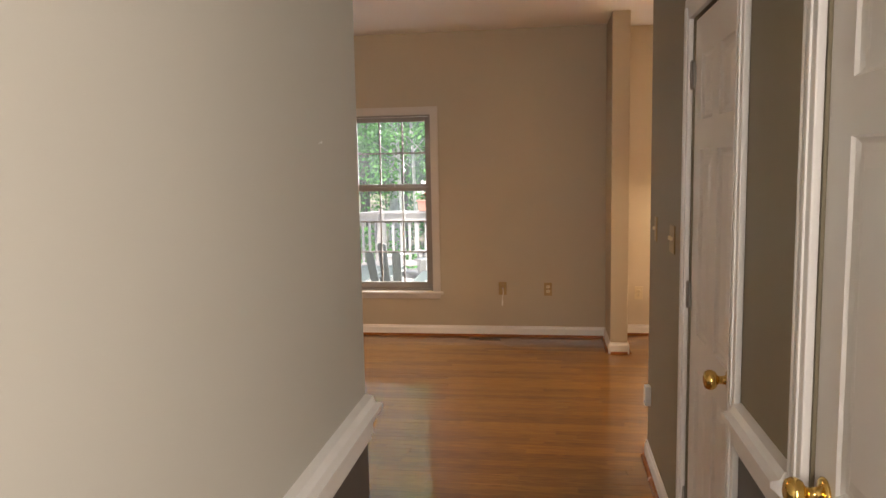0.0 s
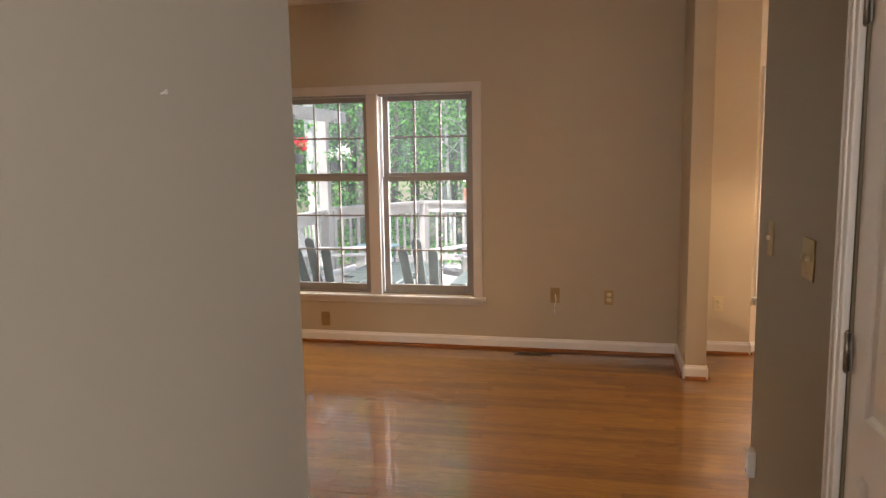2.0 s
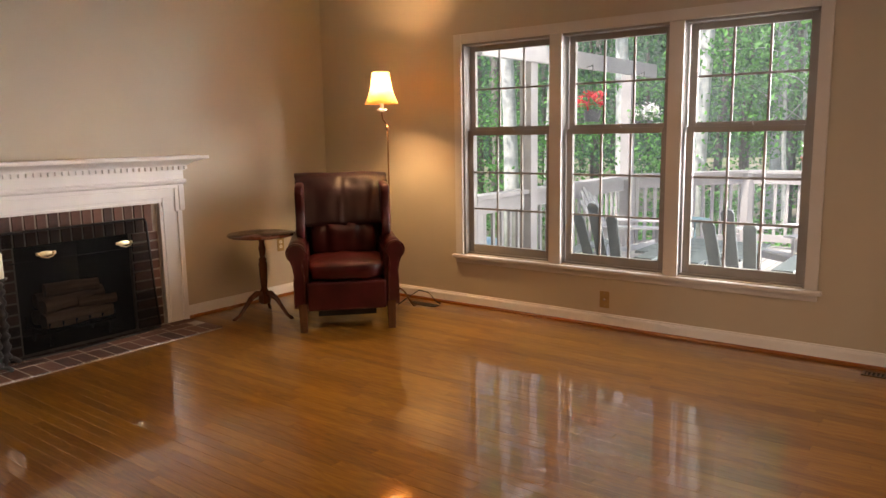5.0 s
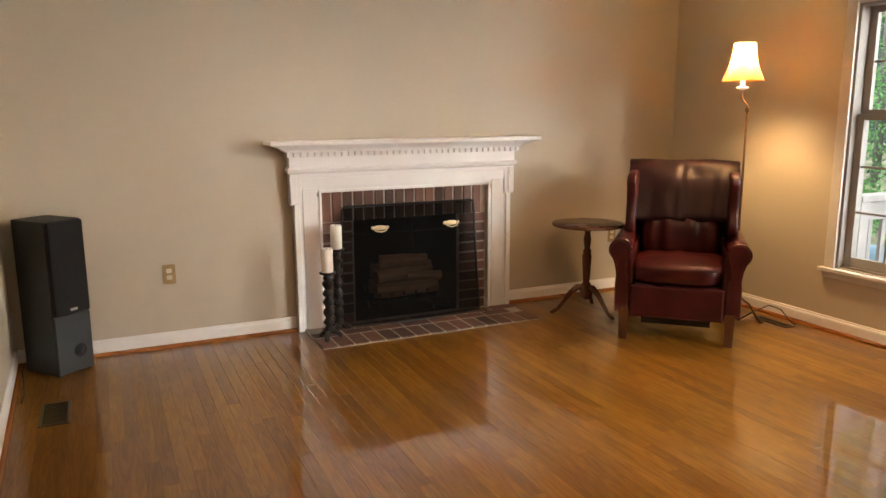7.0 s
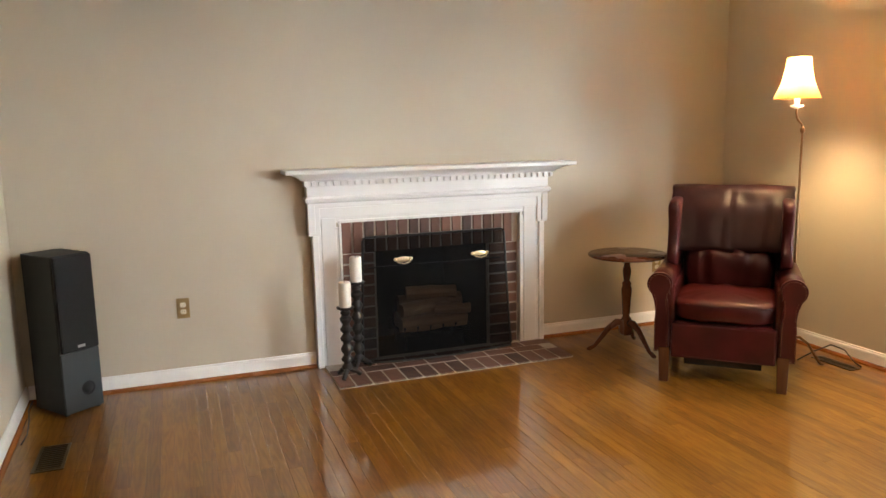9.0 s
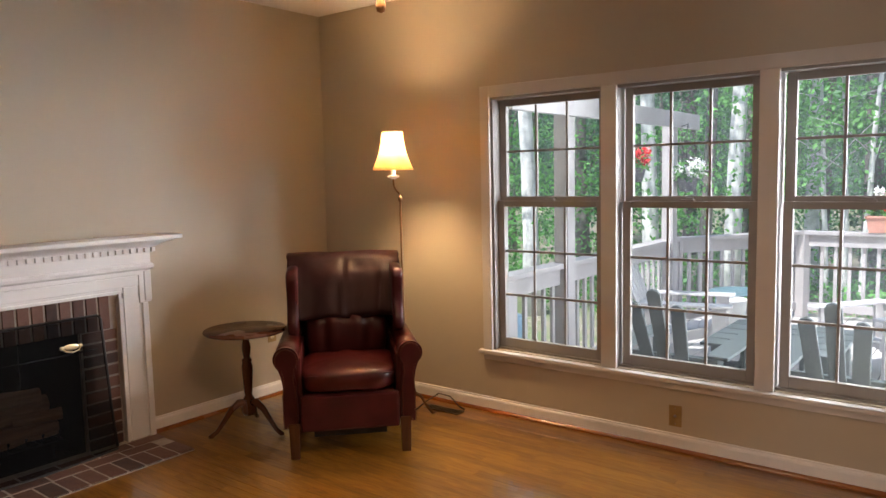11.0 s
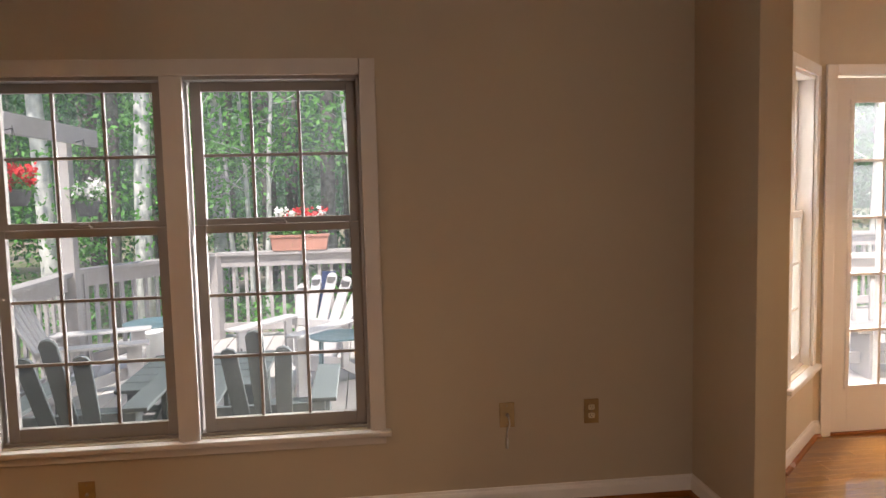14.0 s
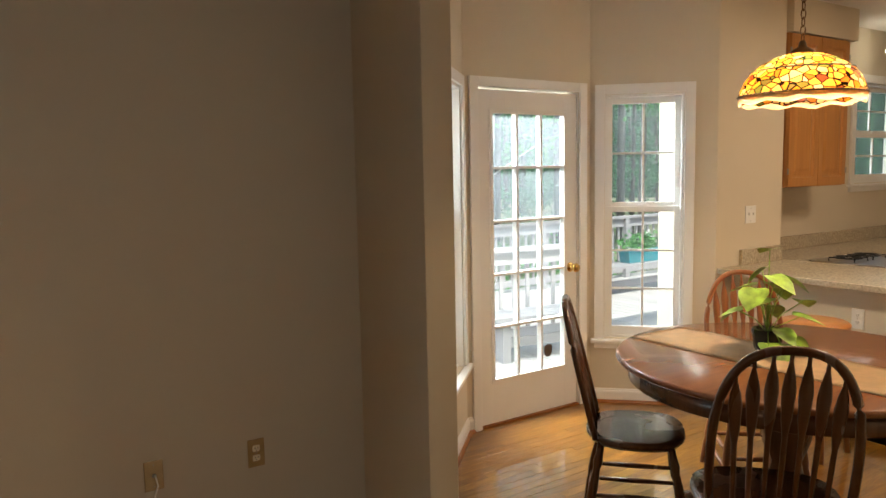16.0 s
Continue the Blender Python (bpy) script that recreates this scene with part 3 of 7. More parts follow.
for nm, (x, y0, y1, s) in {"dado_left": (HALL_L, 0.5, SOUTH_END, 1), "dado_right": (HALL_R, D2[1] + 0.087, D1[0] - 0.087, -1)}.items():
    bm = B()
    box(bm, min(x, x + 0.003 * s), max(x, x + 0.003 * s), y0, y1, 0.0, RZ + 0.002)
    structure(nm, bm, DADO, "slate grey painted dado under the chair rail", "wall")


def glazed_door(m, width, label, height=2.047):
    d = thing("door_3", label, "door", m, kind="structure")
    cw = 0.066
    for x0, x1 in ((-cw, -0.004), (width + 0.004, width + cw)):
        casing_bar(d, x0, x1, 0, height + cw)
    casing_bar(d, -0.004, width + 0.004, height + 0.008, height + cw, "head_casing")
    st, top, bot = 0.112, 0.14, 0.285
    g0, g1, h0, h1 = st, width - st, bot, height - top
    y0, y1 = 0.012, 0.052
    bm = B()
    box(bm, 0.004, g0, y0, y1, 0.012, height - 0.004, 0.002)
    box(bm, g1, width - 0.004, y0, y1, 0.012, height - 0.004, 0.002)
    box(bm, g0, g1, y0, y1, 0.012, h0, 0.002)
    box(bm, g0, g1, y0, y1, h1, height - 0.004, 0.002)
    slab = part("slab", bm, DOORP, d)
    bm = B()
    for a, b, c, e2 in ((g0 - 0.02, g0 + 0.004, h0 - 0.02, h1 + 0.02), (g1 - 0.004, g1 + 0.02, h0 - 0.02, h1 + 0.02), (g0, g1, h0 - 0.02, h0 + 0.004), (g0, g1, h1 - 0.004, h1 + 0.02)):
        box(bm, a, b, y0 - 0.008, y0 + 0.002, c, e2, 0.003)
    part("glass_bead", bm, DOORP, slab)
    for k in (1, 2):
        x = g0 + (g1 - g0) * k / 3
        bm = B()
        box(bm, x - 0.008, x + 0.008, y0 - 0.004, y1, h0, h1, 0.002)
        part("muntin", bm, DOORP, slab)
    for k in range(1, 5):
        z = h0 + (h1 - h0) * k / 5
        bm = B()
        box(bm, g0, g1, y0 - 0.0035, y1 - 0.001, z - 0.008, z + 0.008, 0.002)
        part("muntin", bm, DOORP, slab)
    pane(slab, g0, g1, h0, h1, 0.032, BAYGLASS)
    # a small shield-shaped decal on the lowest pane
    bm = B()
    sx, sz, r = g0 + 0.785 * (g1 - g0), h0 + 0.07 * (h1 - h0), 0.036
    rim = [(-r, 0.8 * r), (-0.5 * r, 1.1 * r), (0.5 * r, 1.1 * r), (r, 0.8 * r), (0.95 * r, -0.5 * r), (0.4 * r, -1.15 * r), (-0.4 * r, -1.15 * r), (-0.95 * r, -0.5 * r)]
    fr = [bm.verts.new((sx + px, 0.0285, sz + pz)) for px, pz in rim]
    bk = [bm.verts.new((sx + px, 0.0295, sz + pz)) for px, pz in rim]
    bm.faces.new(fr)
    bm.faces.new(bk[::-1])
    for k in range(8):
        bm.faces.new((fr[k], bk[k], bk[(k + 1) % 8], fr[(k + 1) % 8]))
    part("window_decal", bm, STEEL, slab, "small grey shield decal on the glass")
    knob(d, width - 0.06, 0.93, y0, BRASS)
    bm = B()
    for z in (0.25, 1.02, 1.80):
        box(bm, -0.004, 0.004, 0.004, 0.012, z - 0.045, z + 0.045)
    part("hinge", bm, DOORP, d)
    bm = B()
    box(bm, 0, width, -0.01, 0.14, 0.0, 0.012)
    part("threshold", bm, SHOE, d, "stained oak threshold")
    bm = B()
    for a, b in ((-0.004, 0.002), (width - 0.002, width + 0.004)):
        box(bm, a, b, 0.0, 0.14, 0, height + 0.006)
    part("jamb", bm, DOORP, d)
    return d


glazed_door(Matrix.Translation((ND[0], BAY_Y, 0)), ND[1] - ND[0], "white fifteen-light deck door with a brass knob, closed")

# ---------------------------------------------------------------- more materials
LEATHER = plain("oxblood_leather", (0.046, 0.0062, 0.0062), 0.3, vary=0.35, scale=7, grain=220, bumpy=0.25)
COVER = plain("brown_leather_cover", (0.021, 0.0058, 0.0068), 0.45, vary=0.3, scale=6, grain=200, bumpy=0.25)
REDOAK = wood("reddish_oak", (0.17, 0.055, 0.016), (0.32, 0.115, 0.035), 0.3, "z", 8.0, coat=0.2)
for hide, level in ((LEATHER, 0.32), (COVER, 0.2)):
    hide.node_tree.nodes["Principled BSDF"].inputs["Specular IOR Level"].default_value = level
MAHOG = wood("dark_mahogany", (0.062, 0.018, 0.009), (0.135, 0.045, 0.019), 0.25, "z", 8.0, coat=0.3)
OAKD = wood("dark_oak_chair", (0.045, 0.017, 0.008), (0.11, 0.042, 0.017), 0.25, "z", 8.0, coat=0.4)
OAKM = wood("brown_oak_tabletop", (0.15, 0.052, 0.019), (0.29, 0.115, 0.04), 0.22, "x", 7.0, coat=0.5)
CABOAK = wood("honey_oak_cabinet", (0.34, 0.14, 0.035), (0.52, 0.25, 0.075), 0.32, "z", 6.0)
STOOLW = wood("orange_oak", (0.36, 0.14, 0.04), (0.5, 0.23, 0.07), 0.3, "x", 6.0)
SPK = wood("black_ash_cabinet", (0.006, 0.0065, 0.0065), (0.014, 0.015, 0.0145), 0.5, "z", 8.0)
SPKF = plain("charcoal_baffle", (0.02, 0.023, 0.023), 0.55, vary=0.08, scale=8)
CLOTH = plain("black_grille_cloth", (0.006, 0.006, 0.006), 0.9, vary=0.3, scale=60, grain=600, bumpy=0.6)
WAX = plain("white_candle_wax", (0.82, 0.78, 0.70), 0.4, vary=0.03, scale=10)
PEWTER = plain("dark_carved_resin", (0.022, 0.02, 0.018), 0.45, metal=0.3, vary=0.6, scale=40, grain=90, bumpy=0.8)
LOGM = wood("cut_firewood", (0.34, 0.18, 0.09), (0.62, 0.38, 0.21), 0.85, "y", 7.0)
LAMPM = plain("bronze_lamp_metal", (0.20, 0.11, 0.05), 0.35, metal=0.9, vary=0.2, scale=20)
RUNNER = plain("tan_runner_cloth", (0.74, 0.53, 0.31), 0.85, vary=0.08, scale=20, grain=420, bumpy=0.6)
GRANITE = plain("speckled_granite", (0.46, 0.40, 0.30), 0.2, vary=0.28, scale=70, grain=200, bumpy=0.02)
LEAFP = plain("pothos_leaf", (0.26, 0.44, 0.06), 0.35, vary=0.55, scale=18, bumpy=0.1)
POTM = plain("dark_glazed_pot", (0.03, 0.028, 0.025), 0.2, vary=0.2, scale=10)
CORD = plain("brown_cord", (0.03, 0.02, 0.014), 0.6)
WHITEP = plain("white_plastic", (0.8, 0.8, 0.78), 0.35, vary=0.02, scale=10, bumpy=0.0)
DKSLOT = plain("dark_slot", (0.006, 0.006, 0.005), 0.8)


def translucent(name, color, amount, rough_color=None):
    m, nt, b = nodes_of(name)
    tr = nt.nodes.new("ShaderNodeBsdfTranslucent")
    mx = nt.nodes.new("ShaderNodeMixShader")
    out = nt.nodes["Material Output"]
    n1, _ = tex(nt, "Noise", 40, 3)
    col = ramp(nt, n1.outputs["Fac"], [(0.3, shade(color, 0.93)), (0.7, shade(color, 1.05))])
    nt.links.new(col, b.inputs["Base Color"])
    nt.links.new(col, tr.inputs["Color"])
    b.inputs["Roughness"].default_value = 0.7
    mx.inputs[0].default_value = amount
    nt.links.new(b.outputs[0], mx.inputs[1])
    nt.links.new(tr.outputs[0], mx.inputs[2])
    nt.links.new(mx.outputs[0], out.inputs[0])
    return m


SHADE = translucent("cream_lamp_shade", (0.74, 0.44, 0.16), 0.45)


RIMGLASS = translucent("cream_opal_glass", (0.80, 0.62, 0.40), 0.5)


def stained():
    m, nt, b = nodes_of("stained_glass")
    v, _ = tex(nt, "Voronoi", 25, 4, (1, 1, 1.6))
    v.inputs["Randomness"].default_value = 0.9
    ed, _ = tex(nt, "Voronoi", 25, 4, (1, 1, 1.6))
    ed.feature = "DISTANCE_TO_EDGE"
    ed.inputs["Randomness"].default_value = 0.9
    hue = nt.nodes.new("ShaderNodeSeparateColor")
    nt.links.new(v.outputs["Color"], hue.inputs[0])
    col = ramp(nt, hue.outputs[0], [(0.0, (0.34, 0.09, 0.01)), (0.22, (0.52, 0.24, 0.02)), (0.42, (0.50, 0.27, 0.05)), (0.60, (0.62, 0.45, 0.22)), (0.74, (0.42, 0.17, 0.015)), (0.84, (0.05, 0.12, 0.03)), (0.93, (0.20, 0.04, 0.015))])
    lead = ramp(nt, ed.outputs["Distance"], [(0.045, (0.03, 0.015, 0.006)), (0.085, (1, 1, 1))])
    mul = nt.nodes.new("ShaderNodeMix")
    mul.data_type = "RGBA"
    mul.blend_type = "MULTIPLY"
    mul.inputs["Factor"].default_value = 1.0
    nt.links.new(col, mul.inputs["A"])
    nt.links.new(lead, mul.inputs["B"])
    tr = nt.nodes.new("ShaderNodeBsdfTranslucent")
    mx = nt.nodes.new("ShaderNodeMixShader")
    mx.inputs[0].default_value = 0.75
    nt.links.new(mul.outputs["Result"], tr.inputs["Color"])
    nt.links.new(mul.outputs["Result"], b.inputs["Base Color"])
    b.inputs["Roughness"].default_value = 0.15
    nt.links.new(b.outputs[0], mx.inputs[1])
    nt.links.new(tr.outputs[0], mx.inputs[2])
    nt.links.new(mx.outputs[0], nt.nodes["Material Output"].inputs[0])
    return m


STAINED = stained()


def screen_mesh():
    """Fine black wire mesh: a weave of holes."""
    m, nt, b = nodes_of("wire_mesh")
    b.inputs["Base Color"].default_value = (0.004, 0.004, 0.004, 1)
    b.inputs["Roughness"].default_value = 0.8
    b.inputs["Specular IOR Level"].default_value = 0.1
    clear = nt.nodes.new("ShaderNodeBsdfTransparent")
    mx = nt.nodes.new("ShaderNodeMixShader")
    mx.inputs[0].default_value = 0.76
    nt.links.new(clear.outputs[0], mx.inputs[1])
    nt.links.new(b.outputs[0], mx.inputs[2])
    nt.links.new(mx.outputs[0], nt.nodes["Material Output"].inputs[0])
    return m


MESHM = screen_mesh()


def cushion(bm, cx, cy, cz, sx, sy, sz, p=3.2, seg=24, rings=12, wave=None):
    """A soft block: a superellipsoid, with an optional wave(x, y, z) -> offset along its normal."""
    def sp(v, q):
        return math.copysign(abs(v) ** (2 / q), v)
    grid = []
    for i in range(rings + 1):
        ph = -math.pi / 2 + math.pi * i / rings
        row = []
        for k in range(seg):
            th = 2 * math.pi * k / seg
            v = Vector((sp(math.cos(ph), p) * sp(math.cos(th), p), sp(math.cos(ph), p) * sp(math.sin(th), p), sp(math.sin(ph), p)))
            q = Vector((cx + v.x * sx, cy + v.y * sy, cz + v.z * sz))
            if wave:
                q += v.normalized() * wave(q.x, q.y, q.z)
            row.append(bm.verts.new(q))
        grid.append(row)
    for a, b in zip(grid, grid[1:]):
        for k in range(seg):
            f = bm.faces.new((a[k], a[(k + 1) % seg], b[(k + 1) % seg], b[k]))
            f.smooth = True
    bmesh.ops.remove_doubles(bm, verts=[v for r in (grid[0], grid[-1]) for v in r], dist=1e-5)


def slab_x(bm, pts, x0, x1, bevel=0.012):
    """A plate cut to an outline of (y, z) points, between two x."""
    a = [bm.verts.new((x0, y, z)) for y, z in pts]
    b = [bm.verts.new((x1, y, z)) for y, z in pts]
    n = len(pts)
    fs = [bm.faces.new(a), bm.faces.new(b[::-1])]
    for k in range(n):
        fs.append(bm.faces.new((a[k], b[k], b[(k + 1) % n], a[(k + 1) % n])))
    bmesh.ops.recalc_face_normals(bm, faces=fs)
    if bevel:
        rim = list({e for f in fs[:2] for e in f.edges})
        bmesh.ops.bevel(bm, geom=rim, offset=bevel, segments=3, affect="EDGES", profile=0.5)


def frust(bm, z0, o0, h0, z1, o1, h1, back=0.0):
    """A block against a wall that flares from one outline (out, half width) to another."""
    a = [bm.verts.new(p) for p in ((back, -h0, z0), (o0, -h0, z0), (o0, h0, z0), (back, h0, z0))]
    b = [bm.verts.new(p) for p in ((back, -h1, z1), (o1, -h1, z1), (o1, h1, z1), (back, h1, z1))]
    bm.faces.new(a[::-1])
    bm.faces.new(b)
    for k in range(4):
        bm.faces.new((a[k], a[(k + 1) % 4], b[(k + 1) % 4], b[k]))


# ---------------------------------------------------------------- fireplace
def fireplace():
    cy = FIRE_Y
    at = Matrix.Translation((WEST, cy, 0)) @ Matrix.Diagonal((1.0, 1.016, 1.017, 1.0))
    mantel = thing("mantelpiece", "white painted colonial mantelpiece with dentil molding", "mantelpiece", at)
    inner, outer, top = 0.582, 0.755, 0.868
    for s, nm in ((-1, "left_leg"), (1, "right_leg")):
        bm = B()
        y0, y1 = sorted((s * inner, s * outer))
        box(bm, 0.001, 0.045, y0, y1, 0.0, 0.84, 0.003)
        y2, y3 = sorted((s * (inner + 0.03), s * (outer - 0.055)))
        box(bm, 0.03, 0.052, y2, y3, 0.0, 0.90, 0.003)
        leg = part(nm, bm, TRIM, mantel)
        bm = B()
        y0, y1 = sorted((s * (outer - 0.035), s * outer))
        box(bm, 0.03, 0.062, y0, y1, 0.0, 0.80, 0.004)
        part("outer_molding", bm, TRIM, leg)
        bm = B()
        y0, y1 = sorted((s * inner, s * (inner + 0.016)))
        box(bm, 0.03, 0.056, y0, y1, 0.0, top, 0.003)
        part("inner_bead", bm, TRIM, leg)
        bm = B()
        y0, y1 = sorted((s * (outer - 0.05), s * (outer + 0.022)))
        box(bm, 0.001, 0.060, y0, y1, 0.80, 0.99, 0.004)
        y0, y1 = sorted((s * (outer - 0.02), s * (outer + 0.022)))
        box(bm, 0.03, 0.068, y0, y1, 0.81, 0.985, 0.004)
        part("ear", bm, TRIM, leg)
    bm = B()
    box(bm, 0.001, 0.045, -outer, outer, top, 0.99, 0.003)
    part("frieze_board", bm, TRIM, mantel)
    bm = B()
    box(bm, 0.0448, 0.053, -outer + 0.04, outer - 0.04, 0.90, 0.96, 0.003)
    part("frieze_panel", bm, TRIM, mantel)
    bm = B()
    box(bm, 0.0448, 0.062, -outer, outer, 0.962, 0.989, 0.004)
    part("frieze_fillet", bm, TRIM, mantel)
    bm = B()
    box(bm, 0.03, 0.056, -inner - 0.016, inner + 0.016, top - 0.001, top + 0.016, 0.003)
    part("head_bead", bm, TRIM, mantel)
    bm = B()
    frust(bm, 0.988, 0.066, 0.778, 1.000, 0.082, 0.79)
    frust(bm, 1.000, 0.082, 0.79, 1.016, 0.085, 0.793)
    frust(bm, 1.016, 0.085, 0.793, 1.028, 0.074, 0.782)
    part("torus_molding", bm, TRIM, mantel)
    bm = B()
    frust(bm, 1.028, 0.070, 0.778, 1.086, 0.070, 0.778)
    part("upper_frieze", bm, TRIM, mantel)
    bm = B()
    frust(bm, 1.086, 0.080, 0.788, 1.122, 0.084, 0.792)
    part("dentil_band", bm, TRIM, mantel)
    bm = B()
    steps = [(1.122, 0.098, 0.806), (1.130, 0.104, 0.812), (1.140, 0.118, 0.826), (1.150, 0.142, 0.850), (1.158, 0.166, 0.874), (1.164, 0.180, 0.888)]
    for p, q in zip(steps, steps[1:]):
        frust(bm, *p, *q)
    part("crown", bm, TRIM, mantel)
    bm = B()
    box(bm, 0.0, 0.203, -0.912, 0.912, 1.164, 1.188, 0.005)
    part("shelf", bm, TRIM, mantel)
    bm = B()
    box(bm, 0.08, 0.099, -0.011, 0.011, 1.092, 1.118, 0.002)
    first = part("dentil", bm, TRIM, mantel)
    n = 38
    for k in range(n):
        y = -0.785 + 1.57 * k / (n - 1)
        d = first if k == 0 else new("dentil", first.data)
        d.parent = mantel
        d.location = (0, y, 0)
    # brick facing round the firebox
    face = thing("fireplace_surround", "red brick fireplace facing with pale mortar joints", "fireplace", at)
    bm = B()
    fo = 0.37
    box(bm, 0.001, 0.012, -inner, -fo, 0.0, top)
    box(bm, 0.001, 0.012, fo, inner, 0.0, top)
    box(bm, 0.001, 0.012, -fo, fo, 0.68, top)
    part("mortar_bed", bm, MORTAR, face)

    def bricks(w, h):
        bm = B()
        box(bm, 0.004, 0.021, -w / 2, w / 2, -h / 2, h / 2, 0.003)
        me = bpy.data.meshes.new("brick")
        bm.to_mesh(me)
        bm.free()
        me.materials.append(BRICKV)
        return me
    sold = bricks(0.057, 0.186)
    y = -inner + 0.036
    while y < inner - 0.02:
        o = new("brick", sold)
        o.parent, o.location = face, (0, y, top - 0.098)
        y += 0.0705
    head = bricks(0.19, 0.055)
    z = 0.036
    while z < 0.66:
        for s in (-1, 1):
            o = new("brick", head)
            o.parent, o.location = face, (0, s * 0.478, z)
        z += 0.0675
    # the sooty firebox
    box_ = thing("firebox", "black sooty firebox with a stack of logs", "firebox", at)
    bm = B()
    a = [(0.0, -0.365, 0.675), (0.0, 0.365, 0.675), (-0.5, 0.25, 0.60), (-0.5, -0.25, 0.60)]
    lo = [bm.verts.new((p[0], p[1], -0.005)) for p in a]
    hi = [bm.verts.new(p) for p in a]
    for k in (1, 2, 3):
        bm.faces.new((lo[k], lo[(k + 1) % 4], hi[(k + 1) % 4], hi[k]))
    bm.faces.new(lo)
    bm.faces.new(hi[::-1])
    bmesh.ops.solidify(bm, geom=bm.faces[:], thickness=-0.03)
    part("lining", bm, SOOT, box_)
    # logs on a grate
    grate = thing("log_grate", "black iron fireplace grate", "grate", Matrix.Translation((WEST - 0.22, cy + 0.04, 0.0)))
    for k in range(6):
        bm = B()
        yk = -0.22 + 0.088 * k
        tube(bm, [(0.17, yk, 0.16), (0.155, yk, 0.105), (-0.15, yk, 0.105), (-0.165, yk, 0.16)], 0.008, 8)
        part("grate_bar", bm, BLACK, grate)
    bm = B()
    for x in (-0.12, 0.12):
        tube(bm, [(x, -0.25, 0.095), (x, 0.25, 0.095)], 0.009, 8)
        for yy in (-0.2, 0.2):
            tube(bm, [(x, yy, 0.095), (x, yy, 0.0)], 0.008, 8)
    part("grate_frame", bm, BLACK, grate)
    rng = random.Random(3)
    for k, (x, z, dy, rad, tilt) in enumerate(((0.10, 0.168, 0.0, 0.052, 2), (-0.03, 0.17, 0.01, 0.055, -3), (0.06, 0.262, -0.05, 0.046, 13), (-0.06, 0.270, 0.03, 0.05, -5), (0.0, 0.345, 0.02, 0.046, -9), (0.120, 0.250, 0.13, 0.034, -16))):
        bm = B()
        ln = (0.46, 0.46, 0.36, 0.44, 0.34, 0.24)[k]
        rad_ = []
        for i in range(7):
            yy = -ln / 2 + ln * i / 6
            rad_.append([(rad * (1 + rng.uniform(-0.13, 0.13)) * math.cos(t), yy, rad * (1 + rng.uniform(-0.13, 0.13)) * math.sin(t)) for t in [2 * math.pi * q / 9 for q in range(9)]])
        vr = [[bm.verts.new(p) for p in r] for r in rad_]
        for p, q in zip(vr, vr[1:]):
            for i in range(9):
                bm.faces.new((p[i], p[(i + 1) % 9], q[(i + 1) % 9], q[i]))
        bm.faces.new(vr[0][::-1])
        bm.faces.new(vr[-1])
        lg = tagged(part("log", bm, LOGM), "split firewood log stacked on the grate", "log", "logs in the fireplace")
        lg.matrix_world = Matrix.Translation((WEST - 0.22 + x, cy + 0.04 + dy, z)) @ Matrix.Rotation(radians(tilt), 4, "Z")
    # hearth
    hearth = thing("hearth", "flush red brick hearth in the oak floor", "hearth", Matrix.Translation((WEST, cy, 0)))
    bm = B()
    box(bm, 0.0, 0.466, -0.726, 0.755, -0.004, 0.0105)
    part("mortar_bed", bm, MORTAR, hearth)

    def flat(w, l):
        bm = B()
        box(bm, -l / 2, l / 2, -w / 2, w / 2, 0.002, 0.013, 0.002)
        me = bpy.data.meshes.new("brick")
        bm.to_mesh(me)
        bm.free()
        me.materials.append(BRICKV)
        return me
    f1, f2 = flat(0.088, 0.188), flat(0.188, 0.088)
    for k in range(15):
        o = new("brick", f1)
        o.parent, o.location = hearth, (0.372, -0.682 + 0.0995 * k, 0)
    for row in range(2):
        for k in range(8):
            y = -0.735 + 0.105 + 0.2 * k - (0.1 if row else 0)
            if y > 0.68 or y < -0.66:
                continue
            o = new("brick", f2)
            o.parent, o.location = hearth, (0.215 - row * 0.1, y, 0)
    # screen
    scr = thing("fire_screen", "black wire mesh fire screen with brass handles", "fire screen", Matrix.Translation((WEST + 0.10, cy - 0.005, 0.013)))
    h, hw = 0.775, 0.468
    path = [(0.02, -hw - 0.03, 0.02), (0.0, -hw - 0.02, 0.25), (-0.015, -hw, h - 0.02), (-0.015, -hw + 0.02, h), (-0.015, hw - 0.02, h), (-0.015, hw, h - 0.02), (0.0, hw + 0.02, 0.25), (0.02, hw + 0.03, 0.02)]
    bm = B()
    tube(bm, path, 0.008, 8)
    part("frame", bm, BLACK, scr)
    bm = B()
    low = [(0.02 + 0.055 * (1 - (y / (hw + 0.03)) ** 2), y, 0.006) for y in [(-hw - 0.03) + (2 * hw + 0.06) * k / 14 for k in range(15)]]
    tube(bm, low, 0.007, 8)
    part("bottom_bar", bm, BLACK, scr)
    bm = B()
    rows = []
    for i in range(9):
        f = i / 8
        row = []
        for k in range(15):
            yb, yt = low[k][1], -hw + 2 * hw * k / 14
            xb = low[k][0]
            row.append(bm.verts.new((xb * (1 - f) ** 1.4 - 0.015 * f, yb * (1 - f) + yt * f, 0.006 + (h - 0.006) * f)))
        rows.append(row)
    for p, q in zip(rows, rows[1:]):
        for k in range(14):
            bm.faces.new((p[k], p[k + 1], q[k + 1], q[k]))
    part("mesh", bm, MESHM, scr, smooth=True)
    bm = B()
    box(bm, -0.014, -0.008, -hw + 0.03, hw - 0.03, 0.585, 0.592)
    part("cross_wire", bm, BLACK, scr)
    for y in (-0.22, 0.29):
        bm = B()
